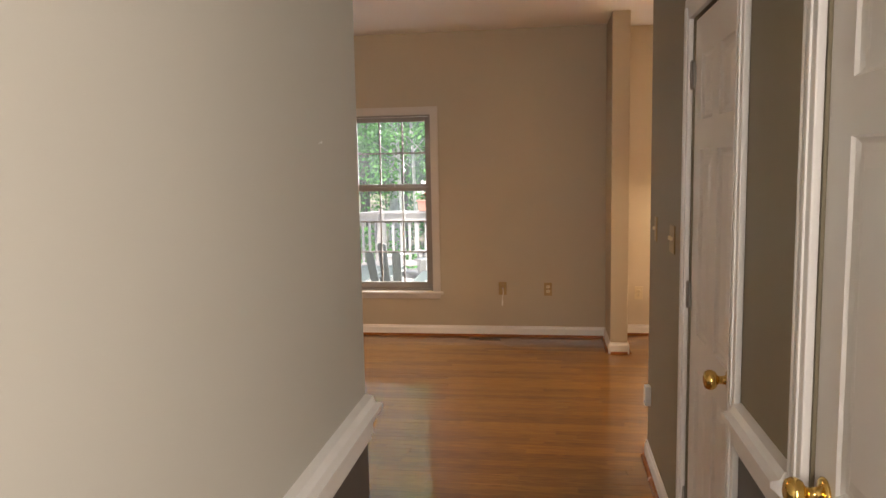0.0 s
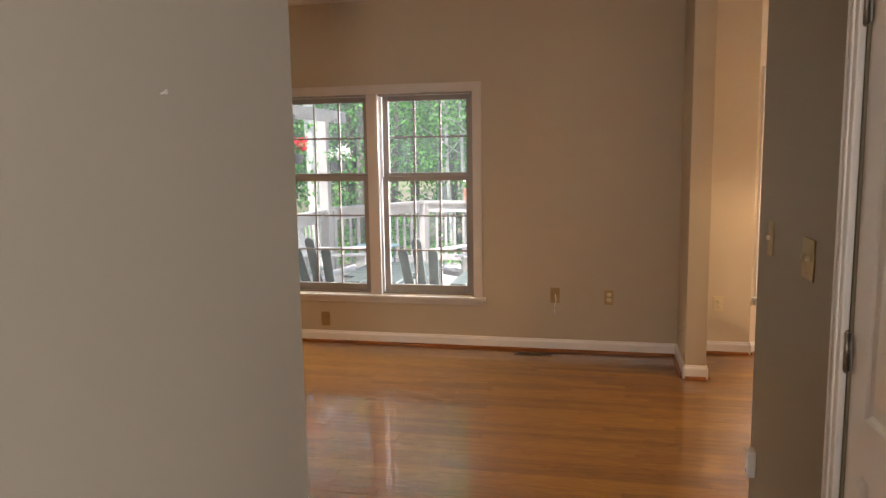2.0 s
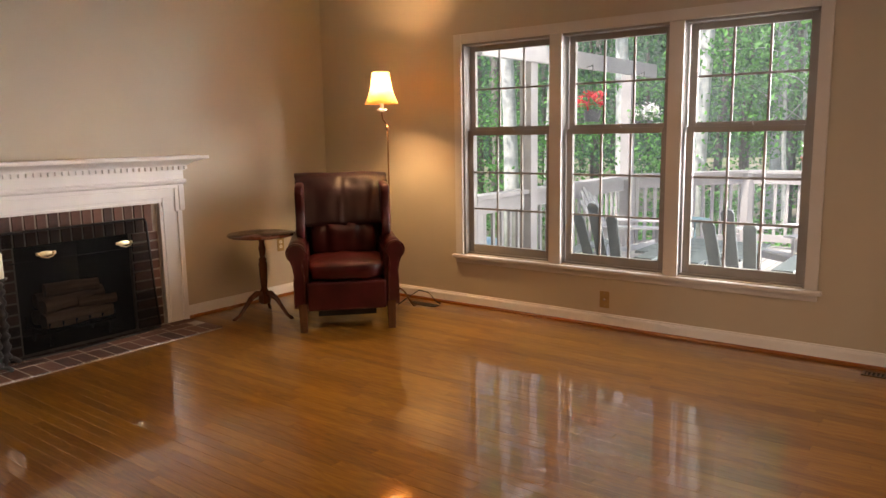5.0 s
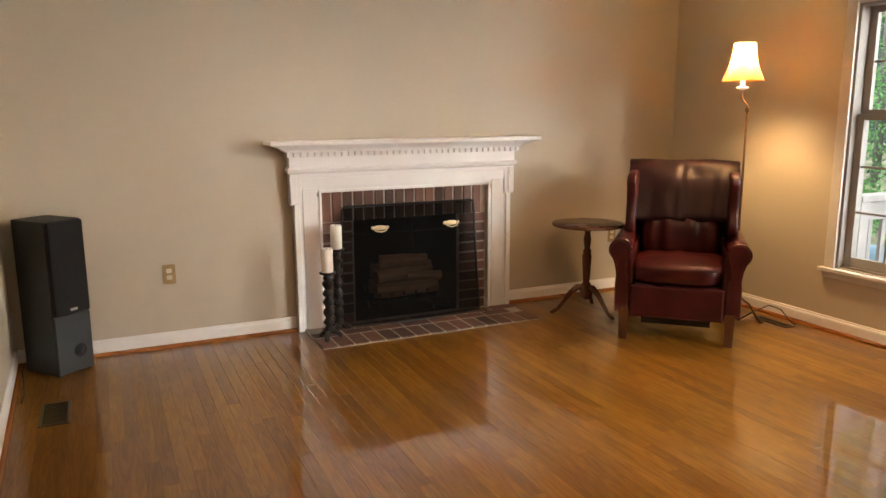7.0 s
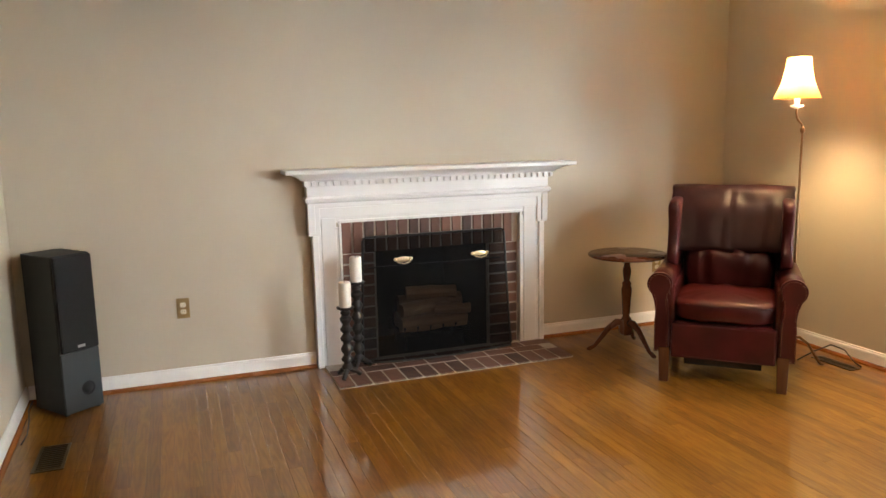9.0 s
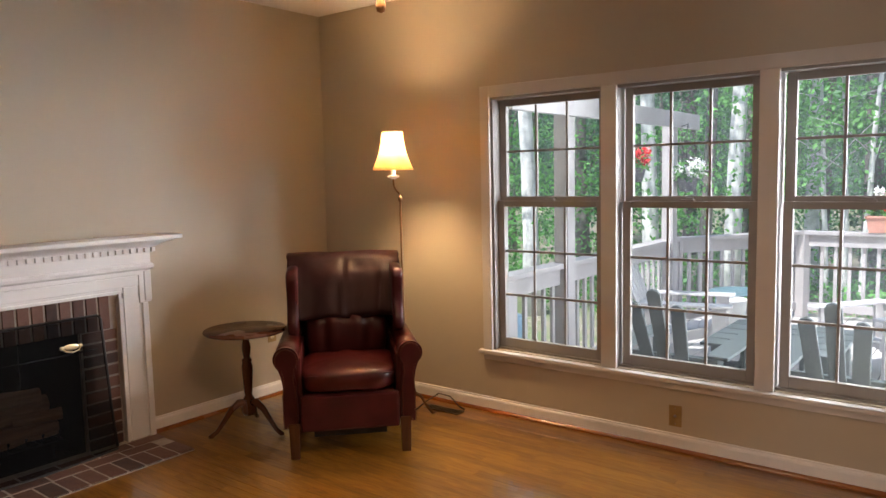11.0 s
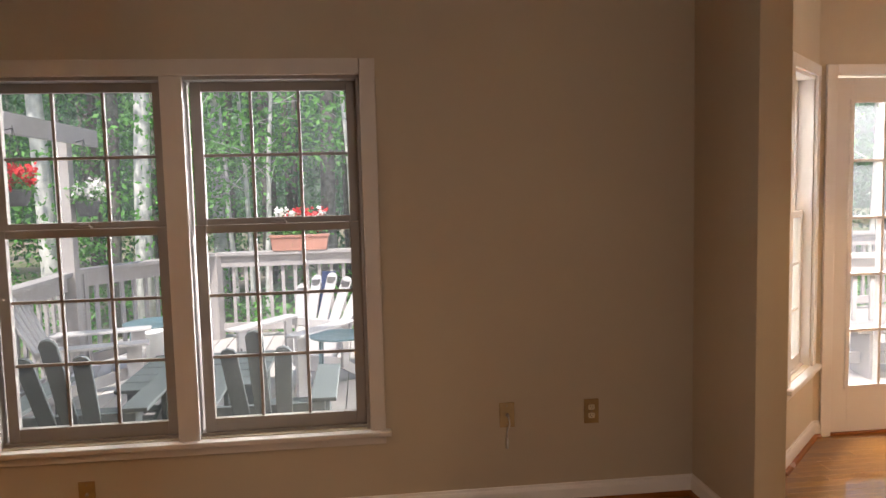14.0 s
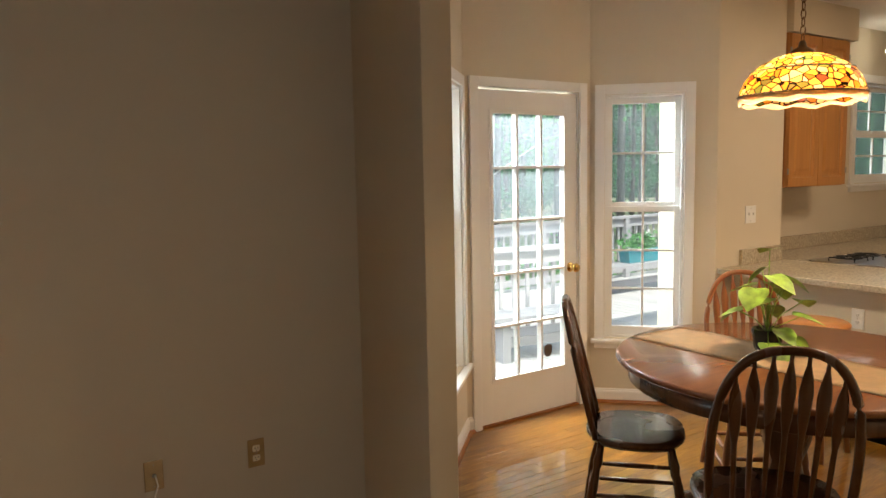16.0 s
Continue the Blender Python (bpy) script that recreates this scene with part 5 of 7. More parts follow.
# plug-in sensor low at the corner of the hall wall
ps = thing("plug_in_sensor", "small white plug-in sensor at the hall corner", "sensor", Matrix.Translation((HALL_R - 0.0005, 3.80, 0.362)))
bm = B()
box(bm, -0.03, 0.0, -0.028, 0.028, -0.05, 0.05, 0.006)
part("case", bm, WHITEP, ps)
bm = B()
box(bm, -0.0315, -0.029, -0.006, 0.006, -0.036, -0.026, 0.001)
part("indicator", bm, plain("violet_lens", (0.12, 0.05, 0.5), 0.2), ps)


# ---------------------------------------------------------------- breakfast nook
def dining_table():
    t = thing("dining_table", "round dark oak pedestal dining table", "table", Matrix.Translation((2.08, 5.40, 0)))
    bm = B()
    lathe(bm, [(0.0, 0.725), (0.69, 0.725), (0.705, 0.73), (0.715, 0.742), (0.712, 0.752), (0.70, 0.758), (0.0, 0.758)], 56)
    part("tabletop", bm, OAKM, t)
    bm = B()
    lathe(bm, [(0.655, 0.645), (0.66, 0.65), (0.66, 0.725), (0.63, 0.725), (0.63, 0.645), (0.655, 0.645)], 48, cap=False)
    part("apron", bm, OAKD, t)
    bm = B()
    lathe(bm, [(0.10, 0.10), (0.13, 0.13), (0.13, 0.18), (0.08, 0.22), (0.065, 0.30), (0.10, 0.40), (0.11, 0.48), (0.075, 0.56), (0.085, 0.60), (0.16, 0.64), (0.3, 0.70), (0.3, 0.725)], 24)
    part("pedestal", bm, OAKD, t)
    for k in range(4):
        a = radians(20 + 90 * k)
        d = Vector((math.cos(a), math.sin(a), 0))
        bm = B()
        tube(bm, [d * r + Vector((0, 0, z)) for r, z in ((0.05, 0.17), (0.16, 0.16), (0.28, 0.10), (0.38, 0.04), (0.44, 0.026))], [0.045, 0.045, 0.036, 0.03, 0.024], 10)
        part("leg", bm, OAKD, t)


dining_table()


def table_runner():
    r = thing("table_runner", "tan woven runner across the dining table", "table runner", Matrix.Translation((2.01, 5.36, 0.7595)) @ Matrix.Rotation(radians(-91), 4, "Z") @ Matrix.Diagonal((1.0, 1.17, 1.0, 1.0)))
    bm = B()
    n = 30
    rows = []
    for k in range(n + 1):
        x = -0.69 + 1.38 * k / n
        rows.append([bm.verts.new((x, -0.16 + 0.32 * j / 8, 0.0018 + 0.0012 * noise.noise(Vector((x * 5, j * 0.6, 0))))) for j in range(9)])
    for p, q in zip(rows, rows[1:]):
        for j in range(8):
            f = bm.faces.new((p[j], p[j + 1], q[j + 1], q[j]))
    bmesh.ops.solidify(bm, geom=bm.faces[:], thickness=0.0016)
    part("cloth", bm, RUNNER, r, smooth=True)


table_runner()


def pothos():
    p = thing("potted_plant", "leafy green pothos in a small dark pot", "plant", Matrix.Translation((2.08, 5.50, 0.763)))
    bm = B()
    lathe(bm, [(0.045, 0.0), (0.055, 0.02), (0.062, 0.07), (0.066, 0.10), (0.06, 0.10), (0.055, 0.085), (0.0, 0.083)], 24)
    part("pot", bm, POTM, p)
    rng = random.Random(8)
    specs = [(0.02, 0.01, 0.34), (-0.06, 0.05, 0.22), (0.10, -0.03, 0.24), (-0.02, -0.08, 0.10), (0.05, 0.08, 0.19), (-0.17, 0.03, 0.15), (0.17, -0.06, 0.16), (0.03, -0.12, 0.06), (-0.10, -0.07, 0.05), (0.12, 0.06, 0.13), (0.0, 0.03, 0.27), (-0.05, -0.02, 0.18), (0.08, -0.10, 0.12), (-0.13, -0.02, 0.21), (0.06, 0.02, 0.22), (-0.08, 0.09, 0.14), (0.13, 0.01, 0.19), (-0.03, -0.05, 0.25), (0.09, -0.05, 0.07), (-0.06, -0.11, 0.04)]
    for dx, dy, dz in specs:
        dz = dz * 1.3 if dz > 0.1 else dz
        tip = Vector((dx, dy, dz))
        bm = B()
        tube(bm, [(0, 0, 0.08), (dx * 0.4, dy * 0.4, max(0.11, dz * 0.75)), tip], 0.0022, 5)
        part("stem", bm, LEAFP, p)
        s = rng.uniform(0.05, 0.075)
        az_ = math.atan2(dy, dx) + rng.uniform(-0.7, 0.7)
        m = Matrix.Translation(tip) @ Matrix.Rotation(az_, 4, "Z") @ Matrix.Rotation(rng.uniform(0.1, 0.75), 4, "Y")
        bm = B()
        outline = [(-0.25, 0.0), (-0.42, 0.35), (-0.30, 0.72), (0.1, 0.86), (0.6, 0.72), (1.05, 0.38), (1.5, 0.0)]
        mid = [bm.verts.new((x * s, 0, -0.12 * s * (x > 0.5) * x)) for x, _ in outline]
        for sg in (1, -1):
            ed = [bm.verts.new((x * s, sg * y * s, 0.16 * s * y - 0.18 * s * max(0, x - 0.4))) if y else mid[k] for k, (x, y) in enumerate(outline)]
            for k in range(len(outline) - 1):
                f = [mid[k], mid[k + 1], ed[k + 1], ed[k]]
                f = list(dict.fromkeys(f))
                if len(f) > 2:
                    fc = bm.faces.new(f)
                    fc.smooth = True
        bmesh.ops.transform(bm, matrix=m, verts=bm.verts[:])
        part("leaf", bm, LEAFP, p)


pothos()


def windsor(wood_, label):
    """Arrow-back Windsor chair; local -y is its front."""
    c = thing("windsor_chair", label, "chair", group="chairs round the table")
    bm = B()
    n = 28
    top, bot = [], []
    for k in range(n):
        t = 2 * math.pi * k / n
        x = 0.215 * math.copysign(abs(math.cos(t)) ** 0.75, math.cos(t)) * (1 + 0.06 * -math.sin(t))
        y = 0.205 * math.copysign(abs(math.sin(t)) ** 0.75, math.sin(t))
        top.append(bm.verts.new((x, y, 0.452)))
        bot.append(bm.verts.new((x * 0.93, y * 0.93, 0.415)))
    ins = [bm.verts.new((v.co.x * 0.75, v.co.y * 0.75, 0.442)) for v in top]
    mids = [bm.verts.new((v.co.x * 1.015, v.co.y * 1.015, 0.438)) for v in top]
    for a, b in ((bot, mids), (mids, top), (top, ins)):
        for k in range(n):
            f = bm.faces.new((a[k], a[(k + 1) % n], b[(k + 1) % n], b[k]))
            f.smooth = True
    bm.faces.new(ins)
    bm.faces.new(bot[::-1])
    part("seat", bm, wood_, c)
    feet = {}
    for sx in (-1, 1):
        for sy in (-1, 1):
            a, b = Vector((sx * 0.14, sy * 0.14, 0.425)), Vector((sx * 0.20, sy * 0.215, 0.0))
            bm = B()
            fr = [0, 0.12, 0.2, 0.26, 0.45, 0.6, 0.66, 0.72, 0.9, 1.0]
            rd = [0.014, 0.016, 0.021, 0.015, 0.021, 0.021, 0.015, 0.018, 0.013, 0.011]
            tube(bm, [a.lerp(b, q) for q in fr], rd, 10)
            part("leg", bm, wood_, c)
            feet[sx, sy] = (a, b)
    for sx in (-1, 1):
        for q in (0.52, 0.70):
            bm = B()
            p, r = feet[sx, -1][0].lerp(feet[sx, -1][1], q), feet[sx, 1][0].lerp(feet[sx, 1][1], q)
            tube(bm, [p, p.lerp(r, 0.5), r], [0.008, 0.013, 0.008], 8)
            part("stretcher", bm, wood_, c)
    for sy, q in ((-1, 0.58), (-1, 0.76), (1, 0.6)):
        bm = B()
        p, r = feet[-1, sy][0].lerp(feet[-1, sy][1], q), feet[1, sy][0].lerp(feet[1, sy][1], q)
        tube(bm, [p, p.lerp(r, 0.5), r], [0.008, 0.014, 0.008], 8)
        part("stretcher", bm, wood_, c)

    def bow(u):
        """u from -1 to 1 along the hoop."""
        ang = math.pi * (0.5 - 0.5 * u)
        x = 0.208 * math.copysign(abs(math.cos(ang)) ** 0.8, math.cos(ang))
        z = 0.45 + 0.56 * abs(math.sin(ang)) ** 0.62
        return Vector((x * (0.88 + 0.12 * (z - 0.45) / 0.56), 0.165 + (z - 0.45) * 0.24, z))
    bm = B()
    tube(bm, [bow(-1 + 2 * k / 40) for k in range(41)], 0.0135, 10)
    part("hoop", bm, wood_, c)
    for k in range(7):
        x = -0.12 + 0.04 * k
        xt = x * 1.12
        u = x / 0.195
        best = min((bow(-1 + 2 * q / 200) for q in range(201)), key=lambda w: abs(w.x - xt))
        a, b = Vector((x, 0.165, 0.448)), best
        bm = B()
        sec = [(0.0, 0.007, 0.007), (0.3, 0.008, 0.007), (0.52, 0.008, 0.006), (0.62, 0.015, 0.005), (0.78, 0.019, 0.005), (0.86, 0.014, 0.005), (0.93, 0.006, 0.006), (1.0, 0.005, 0.005)]
        rings = []
        for q, wx, wy in sec:
            p = a.lerp(b, q)
            rings.append([bm.verts.new(p + Vector((wx * math.cos(t), wy * math.sin(t), 0))) for t in [2 * math.pi * i / 8 for i in range(8)]])
        for p, r in zip(rings, rings[1:]):
            for i in range(8):
                f = bm.faces.new((p[i], p[(i + 1) % 8], r[(i + 1) % 8], r[i]))
                f.smooth = True
        bm.faces.new(rings[0][::-1])
        bm.faces.new(rings[-1])
        part("spindle", bm, wood_, c)
    return c


def face_to(x, y, tx, ty):
    a = math.atan2(ty - y, tx - x)
    return Matrix.Translation((x, y, 0)) @ Matrix.Rotation(a + math.pi / 2, 4, "Z")


w0 = windsor(OAKD, "dark oak arrow-back Windsor chair at the dining table")
w0.matrix_world = face_to(1.568, 5.785, 2.08, 5.24)
for x, y, tx, ty, k in ((1.385, 5.055, 2.05, 5.66, 1.1), (2.42, 4.78, 2.1, 5.4, 1.0)):
    copy_thing(w0, face_to(x, y, tx, ty) @ Matrix.Diagonal((k, k, 1.03, 1.0)))
w1 = windsor(REDOAK, "reddish oak arrow-back Windsor chair near the peninsula")
w1.matrix_world = face_to(2.41, 5.76, 2.08, 5.38)


def pendant():
    p = thing("pendant_lamp", "lit stained glass dome pendant over the table", "pendant lamp", Matrix.Translation((2.0, 5.335, 0)) @ Matrix.Diagonal((0.88, 0.88, 1.0, 1.0)))
    bm = B()
    prof = [(0.258, 1.822), (0.264, 1.84), (0.258, 1.865), (0.24, 1.90), (0.21, 1.935), (0.165, 1.967), (0.11, 1.99), (0.05, 2.002)]
    lathe(bm, prof, 48, cap=False)
    for v in bm.verts:
        if v.co.z < 1.83:
            a = math.atan2(v.co.y, v.co.x)
            v.co.z += 0.008 * math.cos(a * 12)
    bmesh.ops.solidify(bm, geom=bm.faces[:], thickness=0.003)
    part("shade", bm, STAINED, p, "amber and green stained glass dome", smooth=True)
    bm = B()
    lathe(bm, [(0.259, 1.806), (0.264, 1.822), (0.267, 1.838)], 48, cap=False)
    for v in bm.verts:
        if v.co.z < 1.815:
            v.co.z += 0.007 * math.cos(math.atan2(v.co.y, v.co.x) * 10)
    bmesh.ops.solidify(bm, geom=bm.faces[:], thickness=0.002)
    part("rim_band", bm, RIMGLASS, p, "scalloped cream glass rim", smooth=True)
    for z, r in ((1.840, 0.2665), (1.935, 0.213)):
        bm = B()
        tube(bm, [(r * math.cos(t), r * math.sin(t), z) for t in [2 * math.pi * k / 40 for k in range(41)]], 0.003, 6)
        part("lead_band", bm, BLACK, p)
    bm = B()
    lathe(bm, [(0.055, 1.998), (0.05, 2.012), (0.02, 2.027), (0.012, 2.05), (0.0, 2.05)], 20)
    part("cap", bm, LAMPM, p)
    z = 2.045
    k = 0
    bm = B()
    ring = [(0.011 * math.cos(t), 0.0, 0.019 * math.sin(t)) for t in [2 * math.pi * q / 14 for q in range(15)]]
    tube(bm, ring, 0.0028, 6)
    link = part("chain_link", bm, LAMPM, p)
    while z < 2.68:
        l = link if k == 0 else new("chain_link", link.data)
        l.parent = p
        l.matrix_local = Matrix.Translation((0, 0, z + 0.015)) @ Matrix.Rotation(radians(90 * (k % 2)), 4, "Z")
        z += 0.031
        k += 1
    bm = B()
    lathe(bm, [(0.065, CEIL_Z), (0.06, CEIL_Z - 0.012), (0.03, CEIL_Z - 0.03), (0.0, CEIL_Z - 0.035)], 24)
    part("canopy", bm, LAMPM, p)
    bm = B()
    lathe(bm, [(0.015, 1.99), (0.03, 1.95), (0.032, 1.92), (0.02, 1.885), (0.0, 1.875)], 16)
    part("bulb", bm, emitter("pendant_bulb_glass", (1.0, 0.8, 0.5), 7), p)


pendant()


# ---------------------------------------------------------------- kitchen edge
def kitchen():
    cab = thing("wall_cabinet", "honey oak wall cabinet with two raised-panel doors", "cabinet", Matrix.Translation((3.965, 6.898, 0)) @ Matrix.Diagonal((0.88, 1.0, 1.0, 1.0)))
    bm = B()
    box(bm, 0.0, 0.86, -0.32, 0.0, 1.41, 2.46, 0.002)
    part("body", bm, CABOAK, cab)
    for k in range(2):
        x0 = 0.006 + 0.427 * k
        bm = B()
        y = -0.341
        box(bm, x0, x0 + 0.421, y + 0.0135, y + 0.021, 1.416, 2.454)
        for a, b, c, d in ((x0, x0 + 0.06, 1.416, 2.454), (x0 + 0.361, x0 + 0.421, 1.416, 2.454), (x0 + 0.06, x0 + 0.361, 1.416, 1.476), (x0 + 0.06, x0 + 0.361, 2.394, 2.454)):
            box(bm, a, b, y, y + 0.014, c, d)
        dr = part("door", bm, CABOAK, cab)
        bm = B()
        panel_mold(bm, x0 + 0.06, x0 + 0.361, 1.476, 2.394, y)
        part("panel", bm, CABOAK, dr)
        for z in (1.52, 2.34):
            bm = B()
            xh = x0 - 0.003 if k == 0 else x0 + 0.424
            box(bm, xh - 0.012, xh + 0.012, y - 0.003, y + 0.002, z - 0.02, z + 0.02, 0.001)
            part("hinge", bm, STEEL, dr)
        bm = B()
        xk = x0 + 0.39 if k == 0 else x0 + 0.03
        lathe(bm, [(0.006, 0.0), (0.006, 0.012), (0.015, 0.018), (0.014, 0.025), (0.0, 0.027)], 12, Matrix.Translation((xk, y, 2.0)) @ Matrix.Rotation(radians(90), 4, "X"))
        part("knob", bm, WHITEP, dr)
    bm = B()
    box(bm, 3.957, 4.80, 6.54, 6.90, 2.462, CEIL_Z)
    structure("soffit", bm, NOOK, "cream soffit above the wall cabinet", "soffit")
    half = thing("peninsula", "cream half wall under the kitchen counter", "half wall", Matrix.Translation((3.40, 5.2, 0)))
    bm = B()
    box(bm, 0.0, 0.11, -0.7, 1.388, 0.0, 0.875)
    part("panel", bm, NOOK, half)
    bm = B()
    sweep(bm, BASE, (0.0, 1.388, 0), (0.0, -0.7, 0))
    part("baseboard", bm, TRIM, half)
    ct = thing("countertop", "speckled beige granite countertop with a backsplash", "countertop", Matrix.Translation((3.24, 5.2, 0.875)))
    bm = B()
    box(bm, 0.0, 0.70, -0.7, 1.387, 0.0, 0.038, 0.008)
    box(bm, 0.70, 1.40, -0.7, 0.90, 0.0, 0.038, 0.008)
    box(bm, 0.702, 3.68, 0.90, 1.698, 0.0, 0.0381, 0.008)
    part("slab", bm, GRANITE, ct)
    bm = B()
    box(bm, 0.235, 0.70, 1.363, 1.387, 0.038, 0.14, 0.004)
    box(bm, 0.702, 3.68, 1.674, 1.698, 0.038, 0.14, 0.004)
    part("backsplash", bm, GRANITE, ct)
    base = thing("base_cabinets", "honey oak base cabinets under the counter", "cabinet", Matrix.Translation((3.52, 5.2, 0)))
    bm = B()
    box(bm, 0.0, 1.10, -0.68, 1.34, 0.1, 0.874)
    box(bm, 1.10, 3.40, 1.00, 1.69, 0.1, 0.874)
    box(bm, 0.03, 0.66, -0.65, 1.34, 0.0, 0.1)
    part("carcass", bm, CABOAK, base)
    hob = thing("cooktop", "black gas cooktop on a steel tray in the counter", "cooktop", Matrix.Translation((4.25, 6.02, 0.9135)) @ Matrix.Rotation(radians(90), 4, "Z"))
    bm = B()
    box(bm, -0.38, 0.38, -0.26, 0.26, 0.0, 0.008, 0.003)
    part("tray", bm, STEEL, hob)
    for x in (-0.19, 0.19):
        for y in (-0.12, 0.12):
            bm = B()
            tube(bm, [(x + 0.085 * math.cos(t), y + 0.085 * math.sin(t), 0.03) for t in [2 * math.pi * k / 16 for k in range(17)]], 0.006, 6)
            for q in range(4):
                a = radians(45 + 90 * q)
                tube(bm, [(x + 0.02 * math.cos(a), y + 0.02 * math.sin(a), 0.03), (x + 0.12 * math.cos(a), y + 0.12 * math.sin(a), 0.03), (x + 0.12 * math.cos(a), y + 0.12 * math.sin(a), 0.008)], 0.005, 6)
            part("grate", bm, BLACK, hob)
    st = thing("bar_stool", "round orange oak stool by the peninsula", "stool", Matrix.Translation((3.0, 5.80, 0)))
    bm = B()
    lathe(bm, [(0.0, 0.69), (0.15, 0.69), (0.175, 0.70), (0.178, 0.715), (0.165, 0.728), (0.0, 0.722)], 32)
    part("seat", bm, STOOLW, st)
    for k in range(4):
        a = radians(45 + 90 * k)
        d = Vector((math.cos(a), math.sin(a), 0))
        bm = B()
        tube(bm, [d * 0.11 + Vector((0, 0, 0.69)), d * 0.15 + Vector((0, 0, 0.35)), d * 0.19], [0.017, 0.02, 0.014], 10)
        part("leg", bm, STOOLW, st)
        e2 = Vector((math.cos(a + math.pi / 2), math.sin(a + math.pi / 2), 0))
        bm = B()
        h = 0.22 + 0.07 * (k % 2)
        tube(bm, [d * 0.168 + Vector((0, 0, h)), e2 * 0.168 + Vector((0, 0, h))], 0.009, 8)
        part("stretcher", bm, STOOLW, st)
    plate("wall_outlet", Matrix.Translation((3.40, 5.77, 0.69)) @ Matrix.Rotation(radians(90), 4, "Z"), "white outlet on the cream half wall", "outlet", WHITEP, "outlet")
    lt = thing("window_light", "small lit fixture above the kitchen window", "light fixture", Matrix.Translation((5.55, 6.62, 2.44)))
    bm = B()
    lathe(bm, [(0.06, 0.06), (0.075, 0.03), (0.07, 0.0), (0.0, -0.01)], 20)
    part("globe", bm, emitter("frosted_globe", (1.0, 0.85, 0.62), 6), lt)
    bm = B()
    lathe(bm, [(0.03, 0.06), (0.03, CEIL_Z - 2.44)], 12)
    part("stem", bm, STEEL, lt)


kitchen()


# ---------------------------------------------------------------- ceiling fan
def ceiling_fan():
    f = thing("ceiling_fan", "brown ceiling fan with a light kit, at rest", "ceiling fan", Matrix.Translation((-2.22, 4.37, -0.14)))
    bm = B()
    lathe(bm, [(0.07, CEIL_Z + 0.14), (0.065, CEIL_Z + 0.10), (0.015, CEIL_Z + 0.08), (0.015, 2.60), (0.10, 2.58), (0.12, 2.55), (0.12, 2.49), (0.07, 2.46), (0.05, 2.40), (0.0, 2.40)], 24)
    part("motor", bm, LAMPM, f)
    for k in range(5):
        bm = B()
        a = radians(10 + 72 * k)
        m = Matrix.Rotation(a, 4, "Z") @ Matrix.Translation((0, 0, 2.53)) @ Matrix.Rotation(radians(12), 4, "X")
        box(bm, 0.2, 0.66, -0.065, 0.065, -0.004, 0.004, 0.003, m)
        part("blade", bm, OAKD, f)
        bm = B()
        box(bm, 0.10, 0.24, -0.018, 0.018, -0.008, -0.003, 0.002, m)
        part("blade_iron", bm, LAMPM, f)
    # bowl and its faint glow are added; only the finial is known
    bm = B()
    lathe(bm, [(0.05, 2.40), (0.10, 2.38), (0.11, 2.35), (0.08, 2.31), (0.0, 2.30)], 24)
    part("bowl", bm, emitter("fan_bowl_added_glow", (1.0, 0.88, 0.7), 0.6), f)
    bm = B()
    lathe(bm, [(0.0, 2.125), (0.012, 2.13), (0.016, 2.145), (0.010, 2.17), (0.006, 2.30), (0.0, 2.305)], 14)
    part("finial", bm, LAMPM, f, "dark turned finial")


ceiling_fan()

# tiny white pin at a pale speck on the hall wall
pn = thing("picture_nail", "tiny white pin for a pale speck on the hall wall", "nail", Matrix.Translation((HALL_L, 1.733, 1.598)))
bm = B()
tube(bm, [(0, 0, 0), (0.006, 0, 0.002)], 0.001, 6)
lathe(bm, [(0.003, 0.0), (0.003, 0.001)], 8, Matrix.Translation((0.006, 0, 0.002)) @ Matrix.Rotation(radians(90), 4, "Y"))
part("shank", bm, WHITEP, pn)

# ---------------------------------------------------------------- outside: materials
DECKM = wood("weathered_deck_boards", (0.38, 0.35, 0.325), (0.54, 0.50, 0.47), 0.75, "y", 6.0, pieces=0.4)
RAILM = plain("taupe_painted_rail", (0.33, 0.305, 0.30), 0.6, vary=0.1, scale=5, grain=80, bumpy=0.15)
ADIR = plain("pale_chair_paint", (0.42, 0.405, 0.41), 0.6, vary=0.1, scale=6, grain=90, bumpy=0.15)
# darker copy of the chair paint: the house's shade is in the colour
ADIRD = plain("shaded_chair_paint", (0.105, 0.12, 0.12), 0.6, vary=0.12, scale=6, grain=90, bumpy=0.15)
BARK = plain("grey_bark", (0.15, 0.135, 0.115), 0.9, vary=0.4, scale=9, grain=40, bumpy=0.9)
BIRCH = plain("pale_bark", (0.50, 0.485, 0.455), 0.85, vary=0.25, scale=7, grain=40, bumpy=0.6)
TERRA = plain("faded_terracotta_box", (0.42, 0.19, 0.14), 0.7, vary=0.12, scale=8)
TABLEP = plain("faded_teal_metal", (0.085, 0.155, 0.18), 0.45, vary=0.1, scale=8)
TEALP = plain("teal_plastic", (0.02, 0.22, 0.26), 0.45, vary=0.08, scale=8)
BLUEP = plain("pale_blue_plastic", (0.22, 0.36, 0.48), 0.5, vary=0.08, scale=6)
NAVY = plain("navy_towel", (0.02, 0.045, 0.14), 0.9, vary=0.2, scale=20, grain=300, bumpy=0.6)
REDF = plain("red_petals", (0.62, 0.02, 0.02), 0.6, vary=0.3, scale=30)
WHITEF = plain("white_petals", (0.82, 0.80, 0.76), 0.6, vary=0.1, scale=30)
GREYPOT = plain("dark_grey_pot", (0.08, 0.08, 0.085), 0.6, vary=0.15, scale=10)


